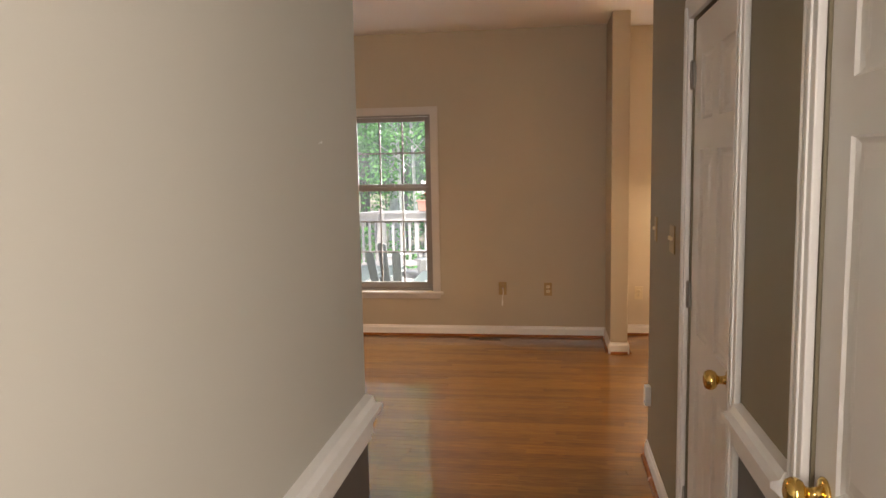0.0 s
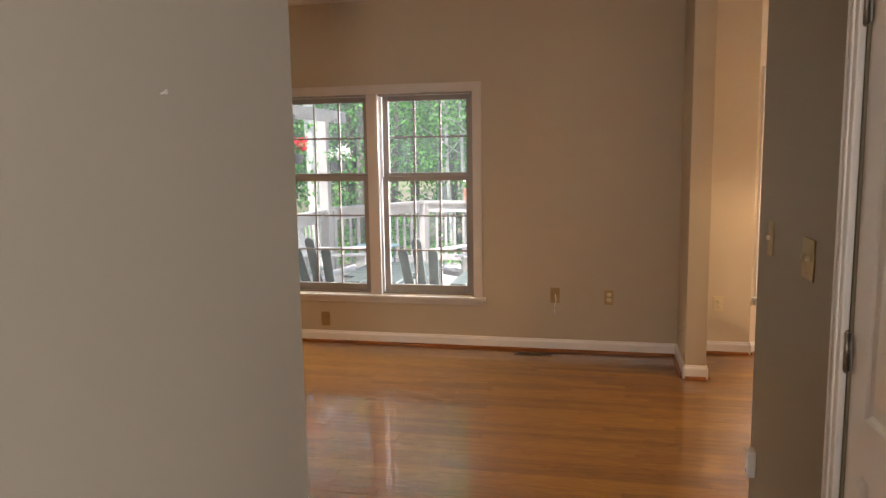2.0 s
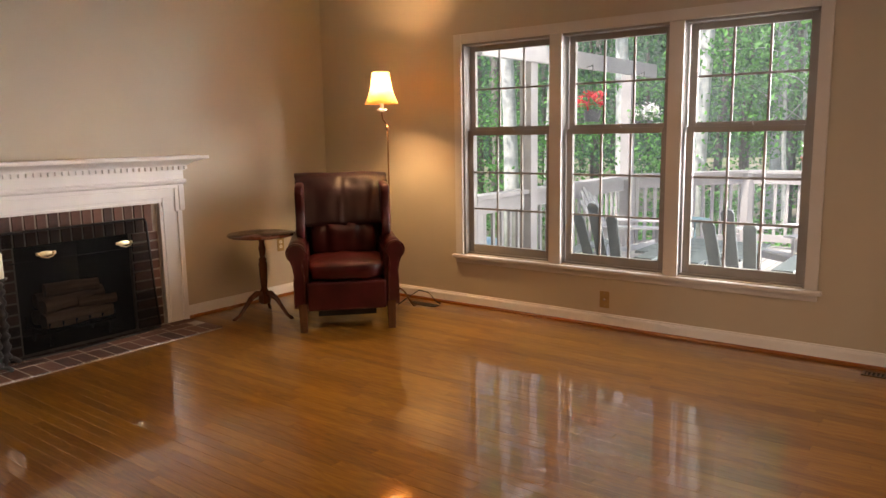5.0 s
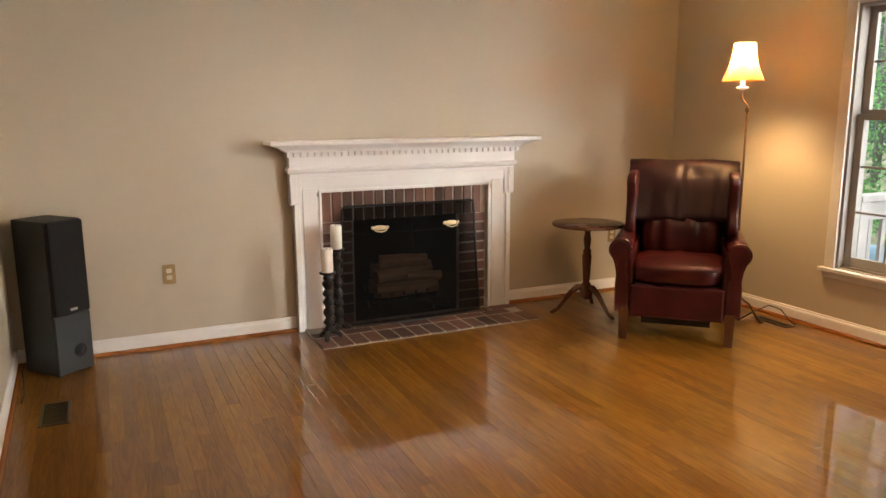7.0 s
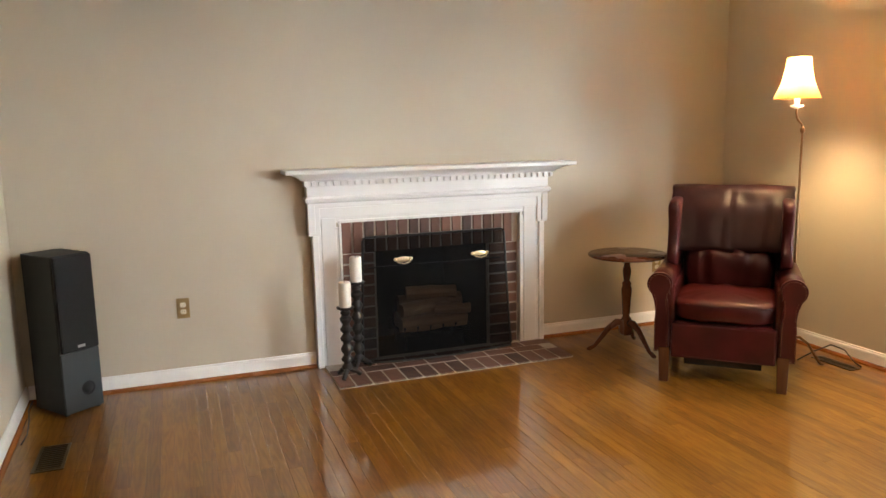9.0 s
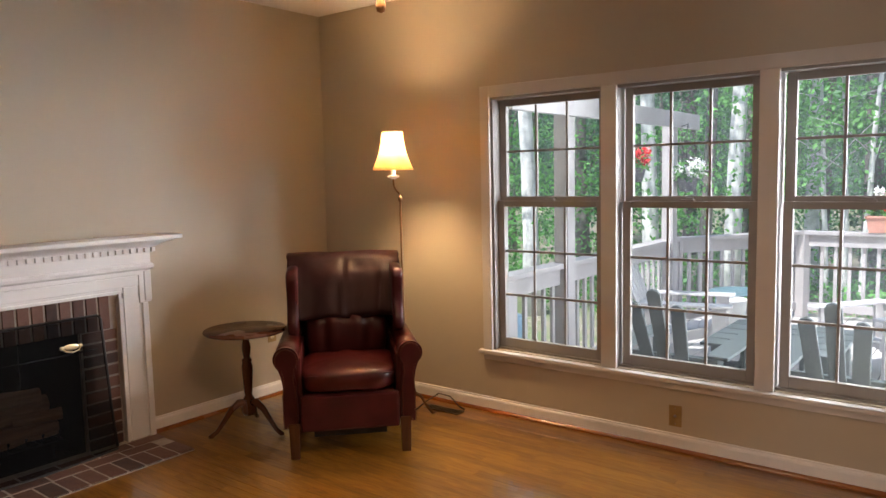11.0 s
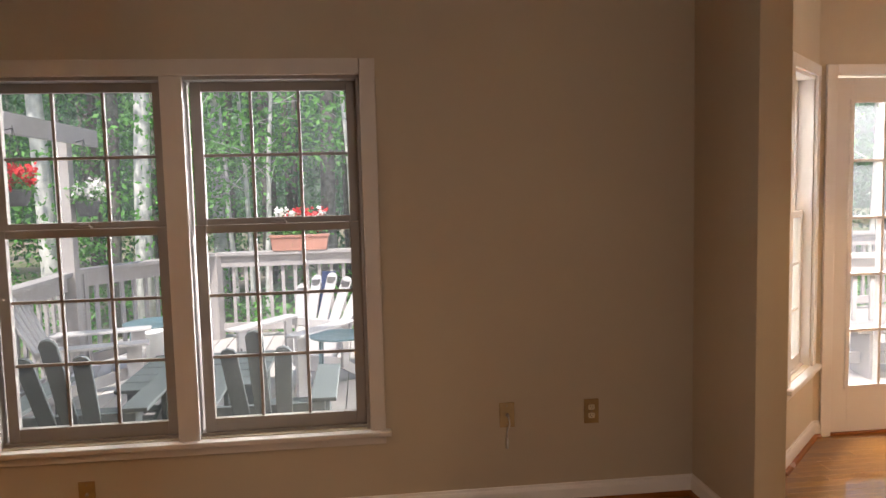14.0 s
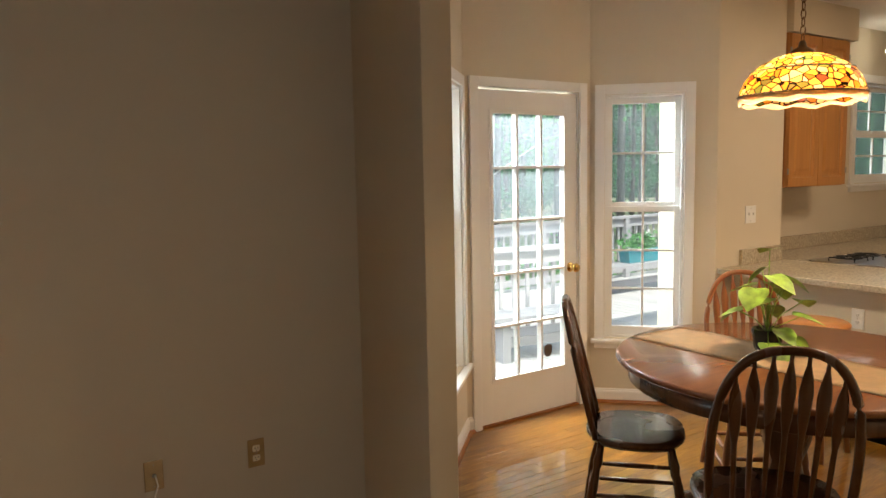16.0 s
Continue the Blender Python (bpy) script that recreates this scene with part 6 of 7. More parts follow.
def foliage(name, dark, light):
    m, nt, b = nodes_of(name)
    ge = nt.nodes.new("ShaderNodeNewGeometry")
    col = ramp(nt, ge.outputs["Random Per Island"], [(0.0, dark), (0.6, light), (1.0, shade(light, 1.3))])
    nt.links.new(col, b.inputs["Base Color"])
    b.inputs["Roughness"].default_value = 0.5
    tr = nt.nodes.new("ShaderNodeBsdfTranslucent")
    nt.links.new(col, tr.inputs["Color"])
    mx = nt.nodes.new("ShaderNodeMixShader")
    mx.inputs[0].default_value = 0.45
    nt.links.new(b.outputs[0], mx.inputs[1])
    nt.links.new(tr.outputs[0], mx.inputs[2])
    nt.links.new(mx.outputs[0], nt.nodes["Material Output"].inputs[0])
    return m


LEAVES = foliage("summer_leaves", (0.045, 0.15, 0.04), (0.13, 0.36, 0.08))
# darker greens hold the shade of the deeper woods
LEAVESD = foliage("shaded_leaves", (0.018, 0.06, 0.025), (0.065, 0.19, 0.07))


def ground_mat():
    m, nt, b = nodes_of("leaf_litter_and_grass")
    n1, _ = tex(nt, "Noise", 0.35, 5)
    n2, _ = tex(nt, "Noise", 9, 6)
    mx = nt.nodes.new("ShaderNodeMath")
    mx.operation = "MULTIPLY_ADD"
    mx.inputs[1].default_value = 0.5
    nt.links.new(n2.outputs["Fac"], mx.inputs[0])
    hf = nt.nodes.new("ShaderNodeMath")
    hf.operation = "MULTIPLY"
    hf.inputs[1].default_value = 0.5
    nt.links.new(n1.outputs["Fac"], hf.inputs[0])
    nt.links.new(hf.outputs[0], mx.inputs[2])
    col = ramp(nt, mx.outputs[0], [(0.3, (0.06, 0.11, 0.03)), (0.45, (0.12, 0.16, 0.06)), (0.54, (0.24, 0.20, 0.15)), (0.75, (0.42, 0.37, 0.30))])
    nt.links.new(col, b.inputs["Base Color"])
    b.inputs["Roughness"].default_value = 0.95
    bump(nt, b, n2.outputs["Fac"], 0.6, 0.05)
    return m


bm = B()
box(bm, -220, 220, 6.9, 230, -1.3, -0.9)
box(bm, -220, 220, -220, 6.9, -1.3, -0.901)
structure("ground", bm, ground_mat(), "leaf-littered woodland ground with grass patches", "ground")


def backdrop():
    m, nt, b = nodes_of("distant_woods")
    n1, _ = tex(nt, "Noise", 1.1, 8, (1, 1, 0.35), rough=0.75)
    # the ramp's dark end paints the shade in the depth between trees
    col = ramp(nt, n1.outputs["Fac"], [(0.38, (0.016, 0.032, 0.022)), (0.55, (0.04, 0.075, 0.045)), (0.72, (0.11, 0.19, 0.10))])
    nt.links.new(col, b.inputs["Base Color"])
    b.inputs["Roughness"].default_value = 0.9
    bm = B()
    n = 40
    lo, hi = [], []
    for k in range(n + 1):
        a = radians(10 + 160 * k / n)
        lo.append(bm.verts.new((62 * math.cos(a), 6 + 58 * math.sin(a), -0.95)))
        hi.append(bm.verts.new((62 * math.cos(a), 6 + 58 * math.sin(a), 17 + 2.5 * math.sin(k * 1.7) + 1.5 * math.sin(k * 4.1))))
    for k in range(n):
        bm.faces.new((lo[k], lo[k + 1], hi[k + 1], hi[k]))
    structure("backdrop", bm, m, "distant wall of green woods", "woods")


backdrop()


def leaf_mesh(name, centres, size, material, parent, rng, kind=""):
    """Many small bent leaves at the given centres, one mesh."""
    n = len(centres)
    d = rng.normal(size=(n, 3))
    d /= np.linalg.norm(d, axis=1, keepdims=True)
    u = np.cross(d, rng.normal(size=(n, 3)))
    u /= np.linalg.norm(u, axis=1, keepdims=True)
    w = np.cross(d, u)
    s = size * rng.uniform(0.6, 1.4, (n, 1))
    v = np.stack([centres - u * s, centres + w * s * 0.55 + d * s * 0.15, centres + u * s, centres - w * s * 0.55 + d * s * 0.15], axis=1).reshape(-1, 3)
    me = bpy.data.meshes.new(name)
    me.from_pydata(v.tolist(), [], [(4 * k, 4 * k + 1, 4 * k + 2, 4 * k + 3) for k in range(n)])
    me.materials.append(material)
    ob = new(name, me)
    if parent is not None:
        ob.parent = parent
    if kind:
        ob["kind"] = kind
    return ob


def tree(label, h, r, bark, seed, leaves=4200, size=0.075, low=2.0, lean=0.3):
    rng = np.random.default_rng(seed)
    rr = random.Random(seed)
    t = thing("tree", label, "tree", group="trees behind the deck")
    bm = B()
    pts, rad = [], []
    dx, dy = rr.uniform(-lean, lean), rr.uniform(-lean, lean)
    for k in range(11):
        f = k / 10
        pts.append(Vector((dx * f * f * 2 + 0.05 * noise.noise(Vector((f * 5, seed, 0))), dy * f + 0.05 * noise.noise(Vector((f * 5, seed, 7))), h * f)))
        rad.append(r * (1.35 if k == 0 else 1) * (1 - 0.75 * f))
    tube(bm, pts, rad, 12)
    trunk = part("trunk", bm, bark, t)
    tips = []
    for k in range(16):
        f = rr.uniform(low / h, 0.97)
        i = min(9, int(f * 10))
        base = pts[i].lerp(pts[i + 1], f * 10 - i)
        a = rr.uniform(0, 2 * math.pi)
        ln = rr.uniform(1.0, 2.6) * (1.25 - f * 0.6)
        d = Vector((math.cos(a), math.sin(a), rr.uniform(0.0, 0.5)))
        mid = base + d * ln * 0.5 + Vector((0, 0, 0.12))
        tip = base + d * ln + Vector((0, 0, rr.uniform(-0.3, 0.2)))
        bm = B()
        b0 = r * (1 - 0.75 * f) * 0.32
        tube(bm, [base, mid, tip], [b0, b0 * 0.6, b0 * 0.2], 6)
        part("limb", bm, bark, trunk)
        tips += [mid, tip, mid.lerp(tip, 0.5)]
    tips = np.array([tuple(p) for p in tips])
    idx = rng.integers(0, len(tips), leaves)
    cen = tips[idx] + rng.normal(size=(leaves, 3)) * np.array([0.42, 0.42, 0.20])
    # clumped: pull leaves to sub-centres so that gaps stay
    cen = cen + 0.16 * np.sin(cen[:, [1, 2, 0]] * 7.0)
    leaf_mesh("crown", cen, size, LEAVES, t, rng)
    return t


def plant_trees():
    kinds = [tree("slender grey-barked tree with sparse green leaves", 12, 0.12, BARK, 1, 5600, 0.062, 3.6), tree("pale-barked tree with light green leaves", 13, 0.15, BIRCH, 2, 5600, 0.064, 4.6),
             tree("thin leaning sapling with bright leaves", 7, 0.055, BIRCH, 3, 2300, 0.058, 2.2, 0.5), tree("tall grey-barked tree with high crown", 15, 0.17, BARK, 4, 4200, 0.085, 5.0)]
    spots = [(1, -4.28, 15.0, 1.15), (1, -7.16, 13.5, 0.95), (0, -5.04, 16.0, 1.1), (2, -3.26, 17.0, 1.1), (2, -2.54, 16.0, 1.2), (2, -2.94, 17.0, 1.0), (1, -5.64, 15.0, 1.0), (1, -3.9, 19, 1.0), (1, -8.6, 17.5, 1.0),
             (3, -1.6, 18.5, 1.0), (3, -9.0, 19, 1.0), (0, -11.5, 16, 1.0), (0, -0.2, 17.5, 1.0), (1, 1.8, 19, 1.0), (3, 4.2, 17, 1.0), (1, 6.3, 15.6, 1.1), (0, 8.4, 17, 1.0),
             (1, 10.2, 14.8, 1.2), (3, 12.5, 18, 1.0), (2, 7.4, 14.4, 1.2), (0, -6.0, 22, 1.2), (3, -3.5, 24, 1.1), (0, -8.5, 25, 1.2), (3, -13, 22, 1.1), (0, 0.8, 24, 1.2),
             (2, -9.5, 12.5, 1.0), (3, 15, 16, 1.0), (0, 18, 20, 1.1), (2, 5.2, 19.5, 1.2), (2, -1.0, 15.4, 0.9)]
    first = {}
    for n, (k, x, y, s) in enumerate(spots):
        m = Matrix.Translation((x, y, -0.95)) @ Matrix.Rotation(n * 2.4, 4, "Z")
        if k not in first:
            first[k] = kinds[k]
            kinds[k].matrix_world = m
        else:
            copy_thing(kinds[k], m)
    # woods beyond: undergrowth, far stems
    rng = np.random.default_rng(5)
    cl = rng.uniform((-30, 15, -0.8), (30, 44, 8.5), (900, 3))
    cl[:, 1] = np.maximum(cl[:, 1], 21 + rng.uniform(0, 6, 900))
    pts = cl[rng.integers(0, 900, 110000)] + rng.normal(size=(110000, 3)) * np.array([0.7, 0.5, 0.26])
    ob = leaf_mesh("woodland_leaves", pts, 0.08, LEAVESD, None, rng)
    tagged(ob, "dense green undergrowth and low branches of the woods", "foliage", kind="stuff")
    sh = rng.uniform((-13, 12.6, -0.9), (12, 19, -0.3), (170, 3))
    tall = rng.uniform((-14, 13.5, -0.5), (-3.2, 20, 3.4), (130, 3))
    sh = np.concatenate([sh, tall])
    keep = sh[rng.integers(0, 300, 36000)] + rng.normal(size=(36000, 3)) * np.array([0.38, 0.34, 0.17])
    ob = leaf_mesh("low_shrubs", keep, 0.046, LEAVES, None, rng)
    tagged(ob, "bright shrubs and understory leaves along the yard edge", "shrub", kind="stuff")
    rr = random.Random(9)
    bm = B()
    for k in range(150):
        x, y, h, r = rr.uniform(-32, 30), rr.uniform(19, 46), rr.uniform(10, 16), rr.uniform(0.06, 0.16)
        lx = rr.uniform(-0.5, 0.5)
        tube(bm, [(x, y, -0.95), (x + lx * 0.4, y, h * 0.5), (x + lx, y, h)], [r, r * 0.75, r * 0.4], 7)
    ob = part("far_stems", bm, BARK)
    tagged(ob, "many thin grey stems standing deep in the woods", "tree trunks", kind="stuff")


plant_trees()


# ---------------------------------------------------------------- deck
DECK_Z = -0.15
deck = thing("deck", "weathered taupe board deck behind the house", "deck", Matrix.Translation((0, 0, DECK_Z)), kind="structure")
bm = B()
box(bm, -0.069, 0.069, 0.0, 4.95, -0.028, 0.0, 0.003)
board = part("deck_board", bm, DECKM, deck)
bm = B()
box(bm, -0.069, 0.069, 0.0, 4.5, -0.028, 0.0, 0.003)
board2 = part("deck_board", bm, DECKM, deck)
xk, k = -3.60, 0
while xk < 11.5:
    short = 0.6 < xk < 3.6
    src = board2 if short else board
    o = src if (k == 0 and not short) else new("deck_board", src.data)
    o.parent = deck
    o.location = (xk, 7.33 if short else 6.88, 0)
    xk += 0.145
    k += 1
board2.location = (11.6, 7.33, 0)
bm = B()
box(bm, -3.67, 11.68, 11.78, 11.83, -0.30, -0.03)
box(bm, -3.70, -3.67, 6.9, 11.83, -0.30, -0.03)
for x in range(-3, 12, 2):
    box(bm, x - 0.07, x + 0.07, 11.6, 11.74, -0.9 - DECK_Z, -0.03)
part("fascia", bm, RAILM, deck)


def railing(p0, p1, label="taupe wooden deck railing with square balusters"):
    p0, p1 = Vector((*p0, DECK_Z)), Vector((*p1, DECK_Z))
    ln = (p1 - p0).length
    r = thing("deck_railing", label, "railing", Matrix.Translation(p0) @ Matrix.Rotation(math.atan2(p1.y - p0.y, p1.x - p0.x), 4, "Z"), "railings round the deck")
    bm = B()
    box(bm, -0.03, ln + 0.03, -0.07, 0.07, 0.93, 0.968, 0.004)
    part("top_rail", bm, RAILM, r)
    bm = B()
    box(bm, 0, ln, -0.02, 0.02, 0.80, 0.93, 0.003)
    part("upper_board", bm, RAILM, r)
    bm = B()
    box(bm, 0, ln, -0.02, 0.02, 0.08, 0.17, 0.003)
    part("bottom_rail", bm, RAILM, r)
    bm = B()
    box(bm, -0.018, 0.018, -0.045, -0.02, 0.05, 0.88)
    b0 = part("baluster", bm, RAILM, r)
    n = max(1, int(ln / 0.135))
    for k in range(n):
        o = b0 if k == 0 else new("baluster", b0.data)
        o.parent, o.location = r, ((k + 0.5) * ln / n, 0, 0)
    bm = B()
    box(bm, -0.045, 0.045, -0.045, 0.045, 0.0, 0.93, 0.004)
    q0 = part("post", bm, RAILM, r)
    m = max(1, round(ln / 1.8))
    for k in range(m + 1):
        o = q0 if k == 0 else new("post", q0.data)
        o.parent, o.location = r, (ln * k / m, 0.03, 0)


railing((-3.50, 10.25), (-3.50, 6.95))
railing((-2.55, 11.6), (-3.50, 10.25))
railing((11.4, 11.6), (-2.55, 11.6))
railing((4.35, 9.05), (3.05, 9.3), "short taupe railing by the deck steps")


def arbor():
    a = thing("arbor", "taupe arbor posts with a cross beam over the railing", "arbor", Matrix.Translation((-3.47, 8.8, DECK_Z)))
    for y, z1 in ((-1.0, 2.24), (1.22, 2.24)):
        bm = B()
        box(bm, -0.06, 0.06, y - 0.06, y + 0.06, 0.0, z1, 0.006)
        part("post", bm, RAILM, a)
    bm = B()
    box(bm, 0.0605, 0.105, -1.9, 1.80, 2.09, 2.245, 0.006)
    part("beam", bm, RAILM, a)
    bm = B()
    for y in (-0.06, 1.25):
        tube(bm, [(0.083, y, 2.10), (0.17, y, 2.12), (0.17, y, 2.14)], 0.004, 6)
    part("hook", bm, BLACK, a)


arbor()


def flowers(parent, cx, cy, cz, sx, sy, sz, mix, seed, n=70):
    rng = np.random.default_rng(seed)
    g = rng.normal(size=(n * 3, 3)) * np.array([sx, sy, sz * 0.7]) * 0.5 + np.array([cx, cy, cz - sz * 0.1])
    leaf_mesh("leaves", g, 0.035, LEAVES, parent, rng)
    for mat, share in mix:
        k = int(n * share)
        c = rng.uniform(-1, 1, (max(2, k // 6), 3)) * np.array([sx, sy, sz * 0.5]) + np.array([cx, cy, cz + sz * 0.4])
        p = c[rng.integers(0, len(c), k * 3)] + rng.normal(size=(k * 3, 3)) * 0.03
        leaf_mesh("blossoms", p, 0.026, mat, parent, rng)


def basket(x, y, z, mix, label, seed, size):
    b = thing("hanging_basket", label, "hanging basket", Matrix.Translation((x, y, z)) @ Matrix.Diagonal((size, size, size, 1.0)), "hanging baskets")
    bm = B()
    lathe(bm, [(0.08, -0.10), (0.10, -0.05), (0.125, 0.05), (0.135, 0.06), (0.12, 0.06), (0.0, 0.05)], 20)
    part("pot", bm, GREYPOT, b)
    bm = B()
    top = (1.98 - z) / size
    for k in range(3):
        a = 2.1 * k
        tube(bm, [(0.125 * math.cos(a), 0.125 * math.sin(a), 0.06), (0, 0, top)], 0.003, 5)
    part("hanger", bm, BLACK, b)
    flowers(b, 0, 0, 0.13, 0.15, 0.15, 0.14, mix, seed, 130)


basket(-3.30, 8.74, 1.50, [(REDF, 1.0)], "dark hanging basket of red flowers", 21, 0.75)
basket(-3.30, 10.05, 1.39, [(WHITEF, 1.0)], "dark hanging basket of white flowers", 22, 0.85)


def planter(x, y, z, w, mat, mix, label, seed):
    p = thing("flower_box", label, "planter", Matrix.Translation((x, y, z)))
    bm = B()
    vs = box(bm, -w / 2, w / 2, -0.10, 0.10, 0.0, 0.17, 0.008)
    for v in vs:
        if v.is_valid and v.co.z < 0.08:
            v.co.x *= 0.93
            v.co.y *= 0.85
    part("box", bm, mat, p)
    bm = B()
    box(bm, -w / 2 - 0.012, w / 2 + 0.012, -0.112, 0.112, 0.15, 0.175, 0.006)
    part("rim", bm, mat, p)
    flowers(p, 0, 0, 0.27, w * 0.42, 0.09, 0.19, mix, seed, 230)


planter(-1.60, 11.6, 0.818, 0.64, TERRA, [(REDF, 0.5), (WHITEF, 0.6)], "faded terracotta flower box on the railing", 31)
planter(7.1, 10.55, 0.27, 0.72, TEALP, [(WHITEF, 0.1)], "teal flower box on the deck bench", 32)
planter(4.15, 11.6, 0.818, 0.75, TERRA, [(REDF, 0.2)], "faded terracotta flower box on the railing", 33)


def bench(x, y, rz, w, label):
    b = thing("deck_bench", label, "bench", Matrix.Translation((x, y, DECK_Z)) @ Matrix.Rotation(radians(rz), 4, "Z"))
    for k in range(3):
        bm = B()
        box(bm, -w / 2, w / 2, -0.19 + 0.13 * k, -0.07 + 0.13 * k, 0.38, 0.418, 0.004)
        part("slat", bm, RAILM, b)
    for s in (-1, 1):
        bm = B()
        box(bm, s * (w / 2 - 0.15) - 0.04, s * (w / 2 - 0.15) + 0.04, -0.16, 0.16, 0.0, 0.38, 0.004)
        part("leg", bm, RAILM, b)
    bm = B()
    box(bm, -w / 2, w / 2, -0.02, 0.02, 0.10, 0.19, 0.003)
    part("stretcher", bm, RAILM, b)


bench(7.3, 10.55, 0, 2.6, "long taupe bench built on the deck")
bench(3.65, 8.75, -10, 1.2, "short taupe bench beside the deck railing")


def adirondack(mat, label, slats=5):
    """Local -y is its front; a fan back of round-topped slats."""
    c = thing("adirondack_chair", label, "deck chair", group="chairs on the deck")
    for k in range(5):
        bm = B()
        y = -0.30 + 0.105 * k
        z = 0.36 - 0.028 * k
        box(bm, -0.26, 0.26, y - 0.046, y + 0.046, z - 0.01, z + 0.01, 0.004)
        part("seat_slat", bm, mat, c)
    for k in range(slats):
        u = (k - (slats - 1) / 2) / ((slats - 1) / 2)
        bm = B()
        ln = (0.84 if slats == 3 else 0.77) - 0.10 * u * u
        wide, fan = (0.09, 3.5) if slats == 3 else (0.165, 13)
        m = Matrix.Translation((u * wide, 0.20, 0.20)) @ Matrix.Rotation(radians(-24), 4, "X") @ Matrix.Rotation(radians(u * fan), 4, "Y")
        half = 0.043 if slats == 3 else 0.052
        box(bm, -half, half, -0.009, 0.009, 0.0, ln - 0.03, 0.006, m)
        lathe(bm, [(half, -0.009), (half, 0.009)], 8 if slats == 3 else 18, m @ Matrix.Translation((0, 0, ln - 0.045)) @ Matrix.Rotation(radians(90), 4, "X"))
        part("back_slat", bm, mat, c)
    for s in (-1, 1):
        bm = B()
        slab_x(bm, [(-0.36, 0.30), (-0.36, 0.39), (0.25, 0.23), (0.60, 0.02), (0.60, 0.0), (0.50, 0.0), (0.20, 0.16)], s * 0.27 - 0.012, s * 0.27 + 0.012, 0.0)
        part("side_rail", bm, mat, c)
        bm = B()
        box(bm, s * 0.30 - 0.014, s * 0.30 + 0.014, -0.37, -0.26, 0.0, 0.53, 0.004)
        part("front_leg", bm, mat, c)
        bm = B()
        vs = box(bm, s * 0.31 - 0.07, s * 0.31 + 0.07, -0.42, 0.33, 0.53, 0.552, 0.006)
        part("arm", bm, mat, c)
        bm = B()
        box(bm, s * 0.30 - 0.014, s * 0.30 + 0.014, 0.20, 0.28, 0.16, 0.53, 0.004)
        part("arm_post", bm, mat, c)
    bm = B()
    box(bm, -0.32, 0.32, 0.30, 0.33, 0.46, 0.53, 0.004)
    part("back_brace", bm, mat, c)
    return c


def put(x, y, a):
    return Matrix.Translation((x, y, DECK_Z)) @ Matrix.Rotation(radians(a), 4, "Z")


near = adirondack(ADIRD, "Adirondack chair near the window, its grey-green paint darkened for shade", 3)
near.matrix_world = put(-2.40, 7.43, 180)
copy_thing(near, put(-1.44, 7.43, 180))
far = adirondack(ADIR, "sunlit pale grey Adirondack chair on the deck")
far.matrix_world = put(-2.98, 9.05, 104)
copy_thing(far, put(-1.46, 9.32, -35))
copy_thing(far, put(-0.35, 9.9, -70))


def deck_table():
    t = thing("deck_table", "low slatted table between the chairs in the same shade-darkened paint", "table", Matrix.Translation((-1.93, 8.02, DECK_Z)) @ Matrix.Diagonal((1.25, 1.4, 1.0, 1.0)))
    for k in range(5):
        bm = B()
        box(bm, -0.33, 0.33, -0.32 + 0.13 * k, -0.20 + 0.13 * k, 0.50, 0.522, 0.004)
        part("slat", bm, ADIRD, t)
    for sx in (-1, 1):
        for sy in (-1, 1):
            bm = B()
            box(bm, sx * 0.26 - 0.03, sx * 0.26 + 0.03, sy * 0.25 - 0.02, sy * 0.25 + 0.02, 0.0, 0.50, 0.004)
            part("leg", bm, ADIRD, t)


deck_table()


def round_side(x, y, r, h):
    t = thing("patio_table", "small round faded teal metal patio table", "table", Matrix.Translation((x, y, DECK_Z)), "teal patio tables")
    bm = B()
    lathe(bm, [(0.0, h - 0.012), (r, h - 0.012), (r + 0.008, h - 0.004), (r, h), (r - 0.02, h - 0.004), (0.0, h - 0.004)], 30)
    part("tabletop", bm, TABLEP, t)
    for k in range(4):
        a = radians(45 + 90 * k)
        bm = B()
        tube(bm, [(0.86 * r * math.cos(a), 0.86 * r * math.sin(a), h - 0.012), (0.95 * r * math.cos(a), 0.95 * r * math.sin(a), 0.0)], 0.011, 8)
        part("leg", bm, TABLEP, t)


round_side(-1.10, 8.82, 0.22, 0.54)
round_side(-2.72, 9.85, 0.27, 0.52)

tw = thing("towel", "navy blue towel hung over the deck chair", "towel", put(-1.33, 9.59, -35))
bm = B()
rows = []
for k in range(9):
    f = k / 8
    rows.append([bm.verts.new((-0.07 + 0.14 * j / 4 + 0.01 * math.sin(f * 9 + j), 0.06 + 0.27 * f * 0.6 + 0.01 * math.sin(j * 2 + f * 5), 0.30 + 0.62 * f)) for j in range(5)])
for p, q in zip(rows, rows[1:]):
    for j in range(4):
        bm.faces.new((p[j], p[j + 1], q[j + 1], q[j]))
bmesh.ops.solidify(bm, geom=bm.faces[:], thickness=0.008)
part("cloth", bm, NAVY, tw, smooth=True)

bin_ = thing("rain_barrel", "pale blue plastic barrel standing below the deck", "barrel", Matrix.Translation((-4.27, 8.2, -0.9)) @ Matrix.Diagonal((0.85, 0.85, 1.17, 1.0)))
bm = B()
lathe(bm, [(0.19, 0.0), (0.21, 0.03), (0.22, 0.45), (0.21, 0.93), (0.19, 0.98), (0.0, 0.98)], 24)
part("drum", bm, BLUEP, bin_)
bm = B()
for z in (0.3, 0.65):
    lathe(bm, [(0.218, z - 0.02), (0.228, z), (0.218, z + 0.02)], 24, cap=False)
part("hoop", bm, BLUEP, bin_)
wp = thing("white_bucket", "white plastic bucket on the deck", "bucket", Matrix.Translation((-2.95, 10.38, DECK_Z)))
bm = B()
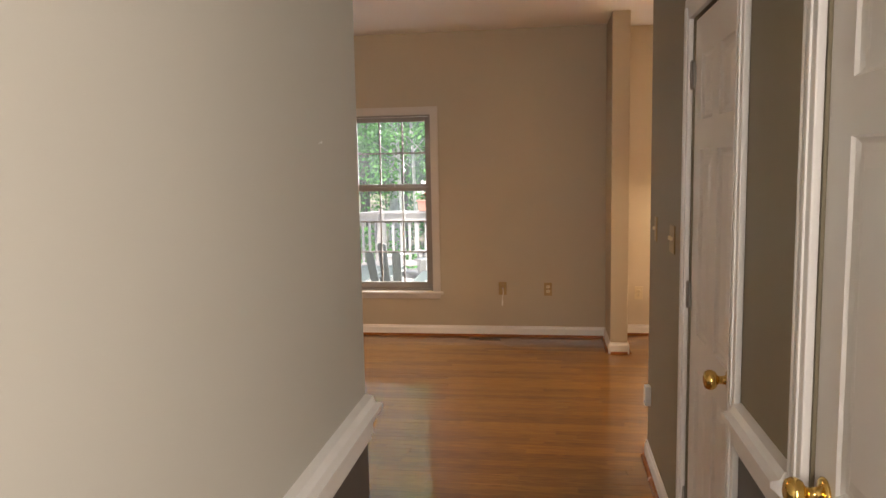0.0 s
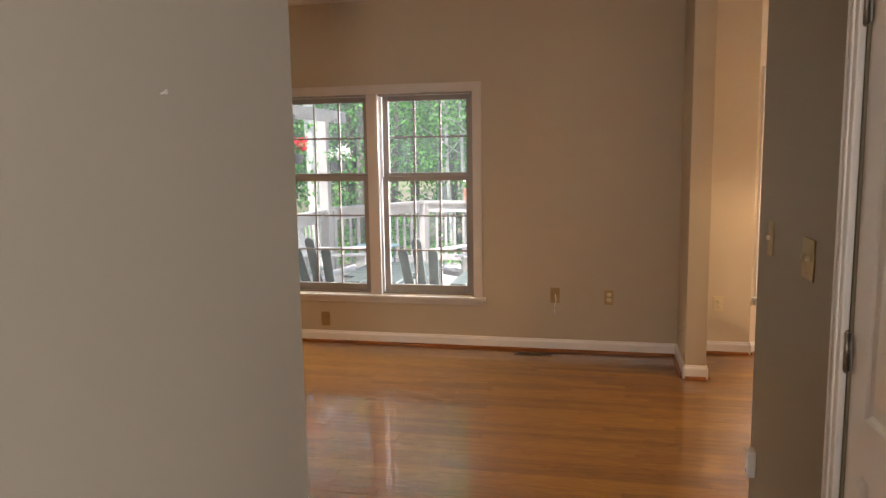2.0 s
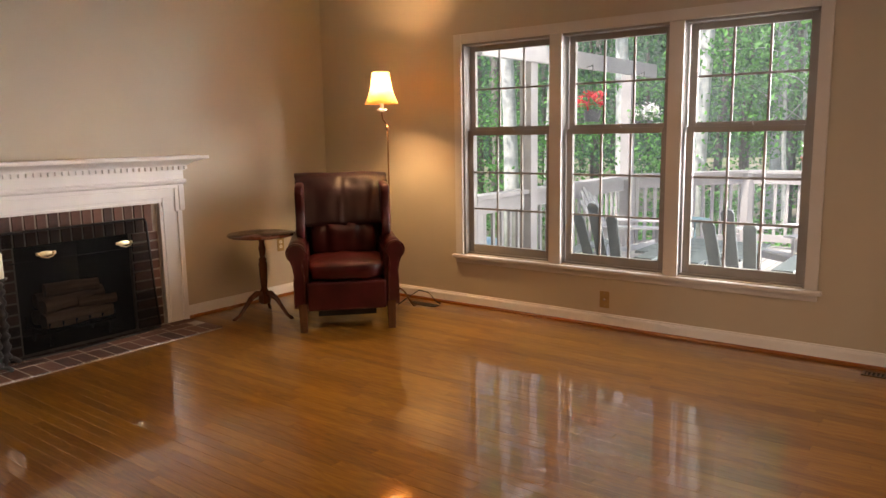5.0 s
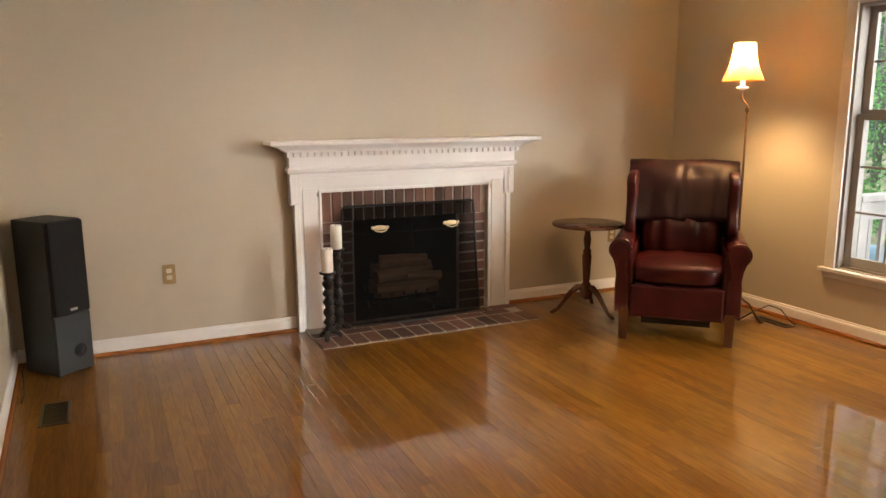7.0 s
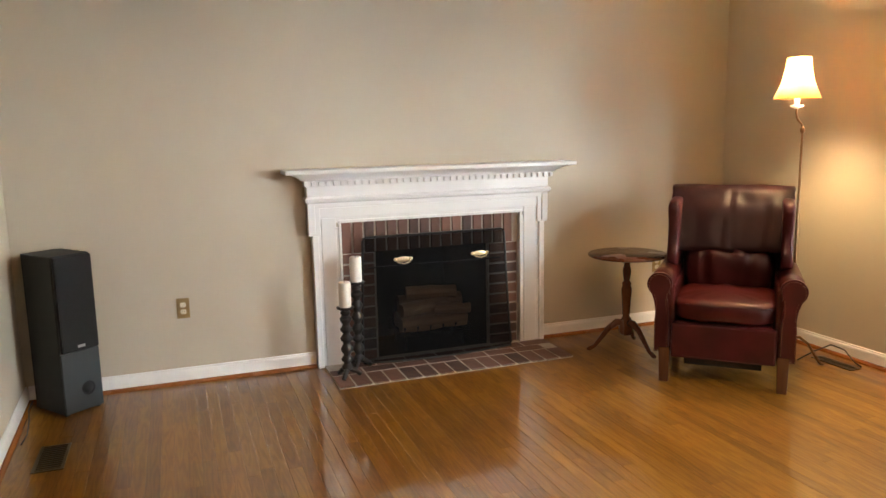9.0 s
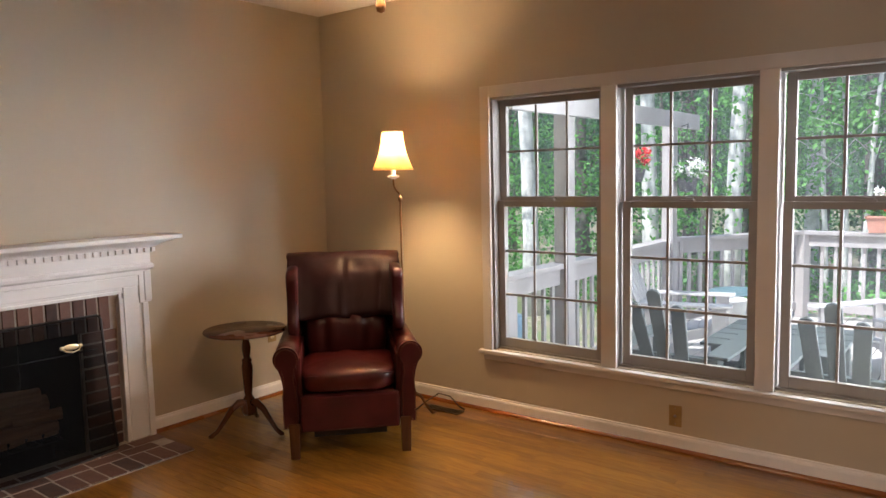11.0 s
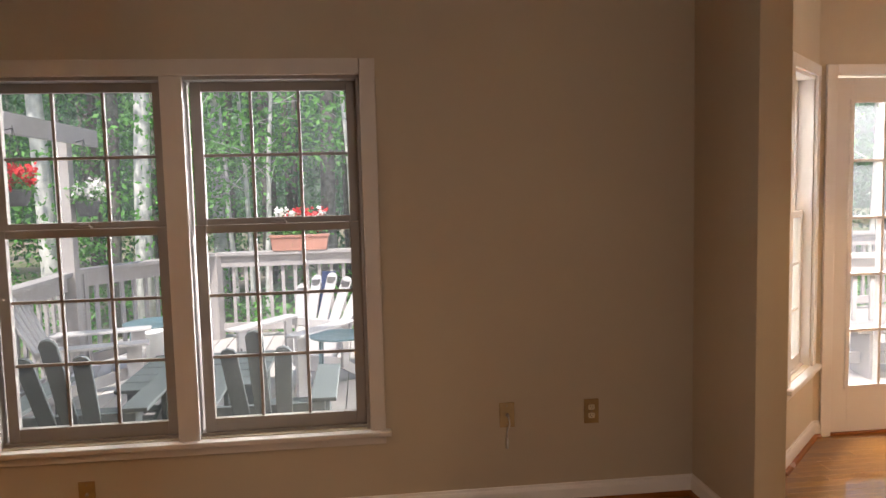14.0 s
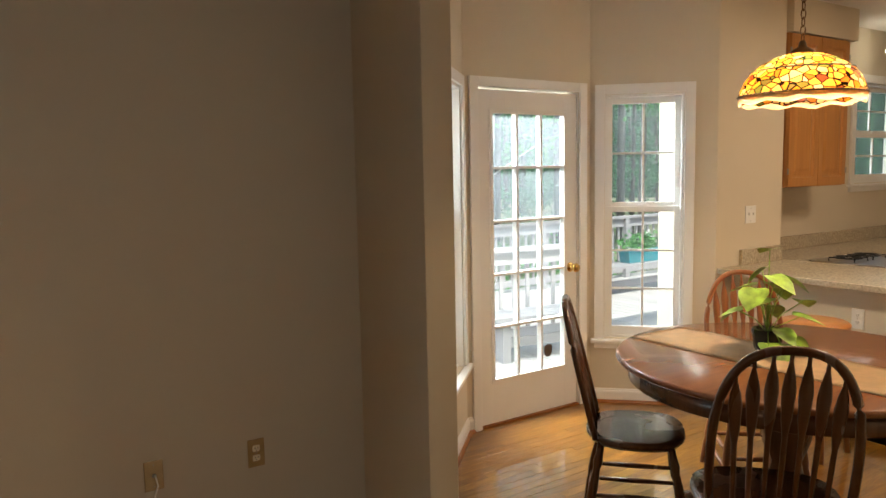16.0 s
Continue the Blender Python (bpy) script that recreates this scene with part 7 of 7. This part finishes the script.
lathe(bm, [(0.12, 0.0), (0.15, 0.33), (0.158, 0.34), (0.15, 0.35), (0.0, 0.345)], 24)
part("pail", bm, WHITEP, wp)

# ---------------------------------------------------------------- floor strips
TILT = random.Random(4)


def strip_mesh(bm, x0, x1, y0, y1):
    p, q = TILT.uniform(-0.00016, 0.00016), TILT.uniform(-0.0004, 0.0004)
    c, g = 0.0006, 0.0002
    x0, x1, y0, y1 = x0 + g, x1 - g, y0 + g, y1 - g
    lo = [bm.verts.new(p) for p in ((x0, y0, -0.010), (x1, y0, -0.010), (x1, y1, -0.010), (x0, y1, -0.010))]
    md = [bm.verts.new(p) for p in ((x0, y0, -0.0005), (x1, y0, -0.0005), (x1, y1, -0.0005), (x0, y1, -0.0005))]
    hi = [bm.verts.new(p) for p in ((x0 + c, y0 + c, -p), (x1 - c, y0 + c, q - p), (x1 - c, y1 - c, q + p), (x0 + c, y1 - c, p))]
    for a, b in ((lo, md), (md, hi)):
        for k in range(4):
            bm.faces.new((a[k], a[(k + 1) % 4], b[(k + 1) % 4], b[k]))
    bm.faces.new(hi)


def lay_floor():
    rng = random.Random(11)
    w = 0.0572
    rest = B()
    named = 0
    y = -1.5
    while y < BAY_Y:
        x_end = 6.2 if y > HALL_END else 0.79
        x_start = WEST if y > 1.88 else -2.2
        if y > 6.5:
            x_start = STUB_X
            x_end = 3.5
        if y > NOOK_Y:
            x_start, x_end = 1.165 + (y - NOOK_Y), 3.23 - (y - 6.59)
        x = x_start - rng.random() * 0.8
        while x < x_end:
            ln = rng.uniform(0.45, 1.35)
            a, b = max(x, x_start), min(x + ln, x_end)
            if b - a > 0.02:
                near = named < 300 and -3.2 < a < 0.6 and 3.6 < y < 6.2
                if near:
                    bm = B()
                    strip_mesh(bm, a, b, y, y + w)
                    part("floor_strip", bm, FLOOR, floor)
                    named += 1
                else:
                    strip_mesh(rest, a, b, y, y + w)
            x += ln
        y += w
    tagged(part("floor_strips", rest, FLOOR, floor), kind="stuff")


lay_floor()
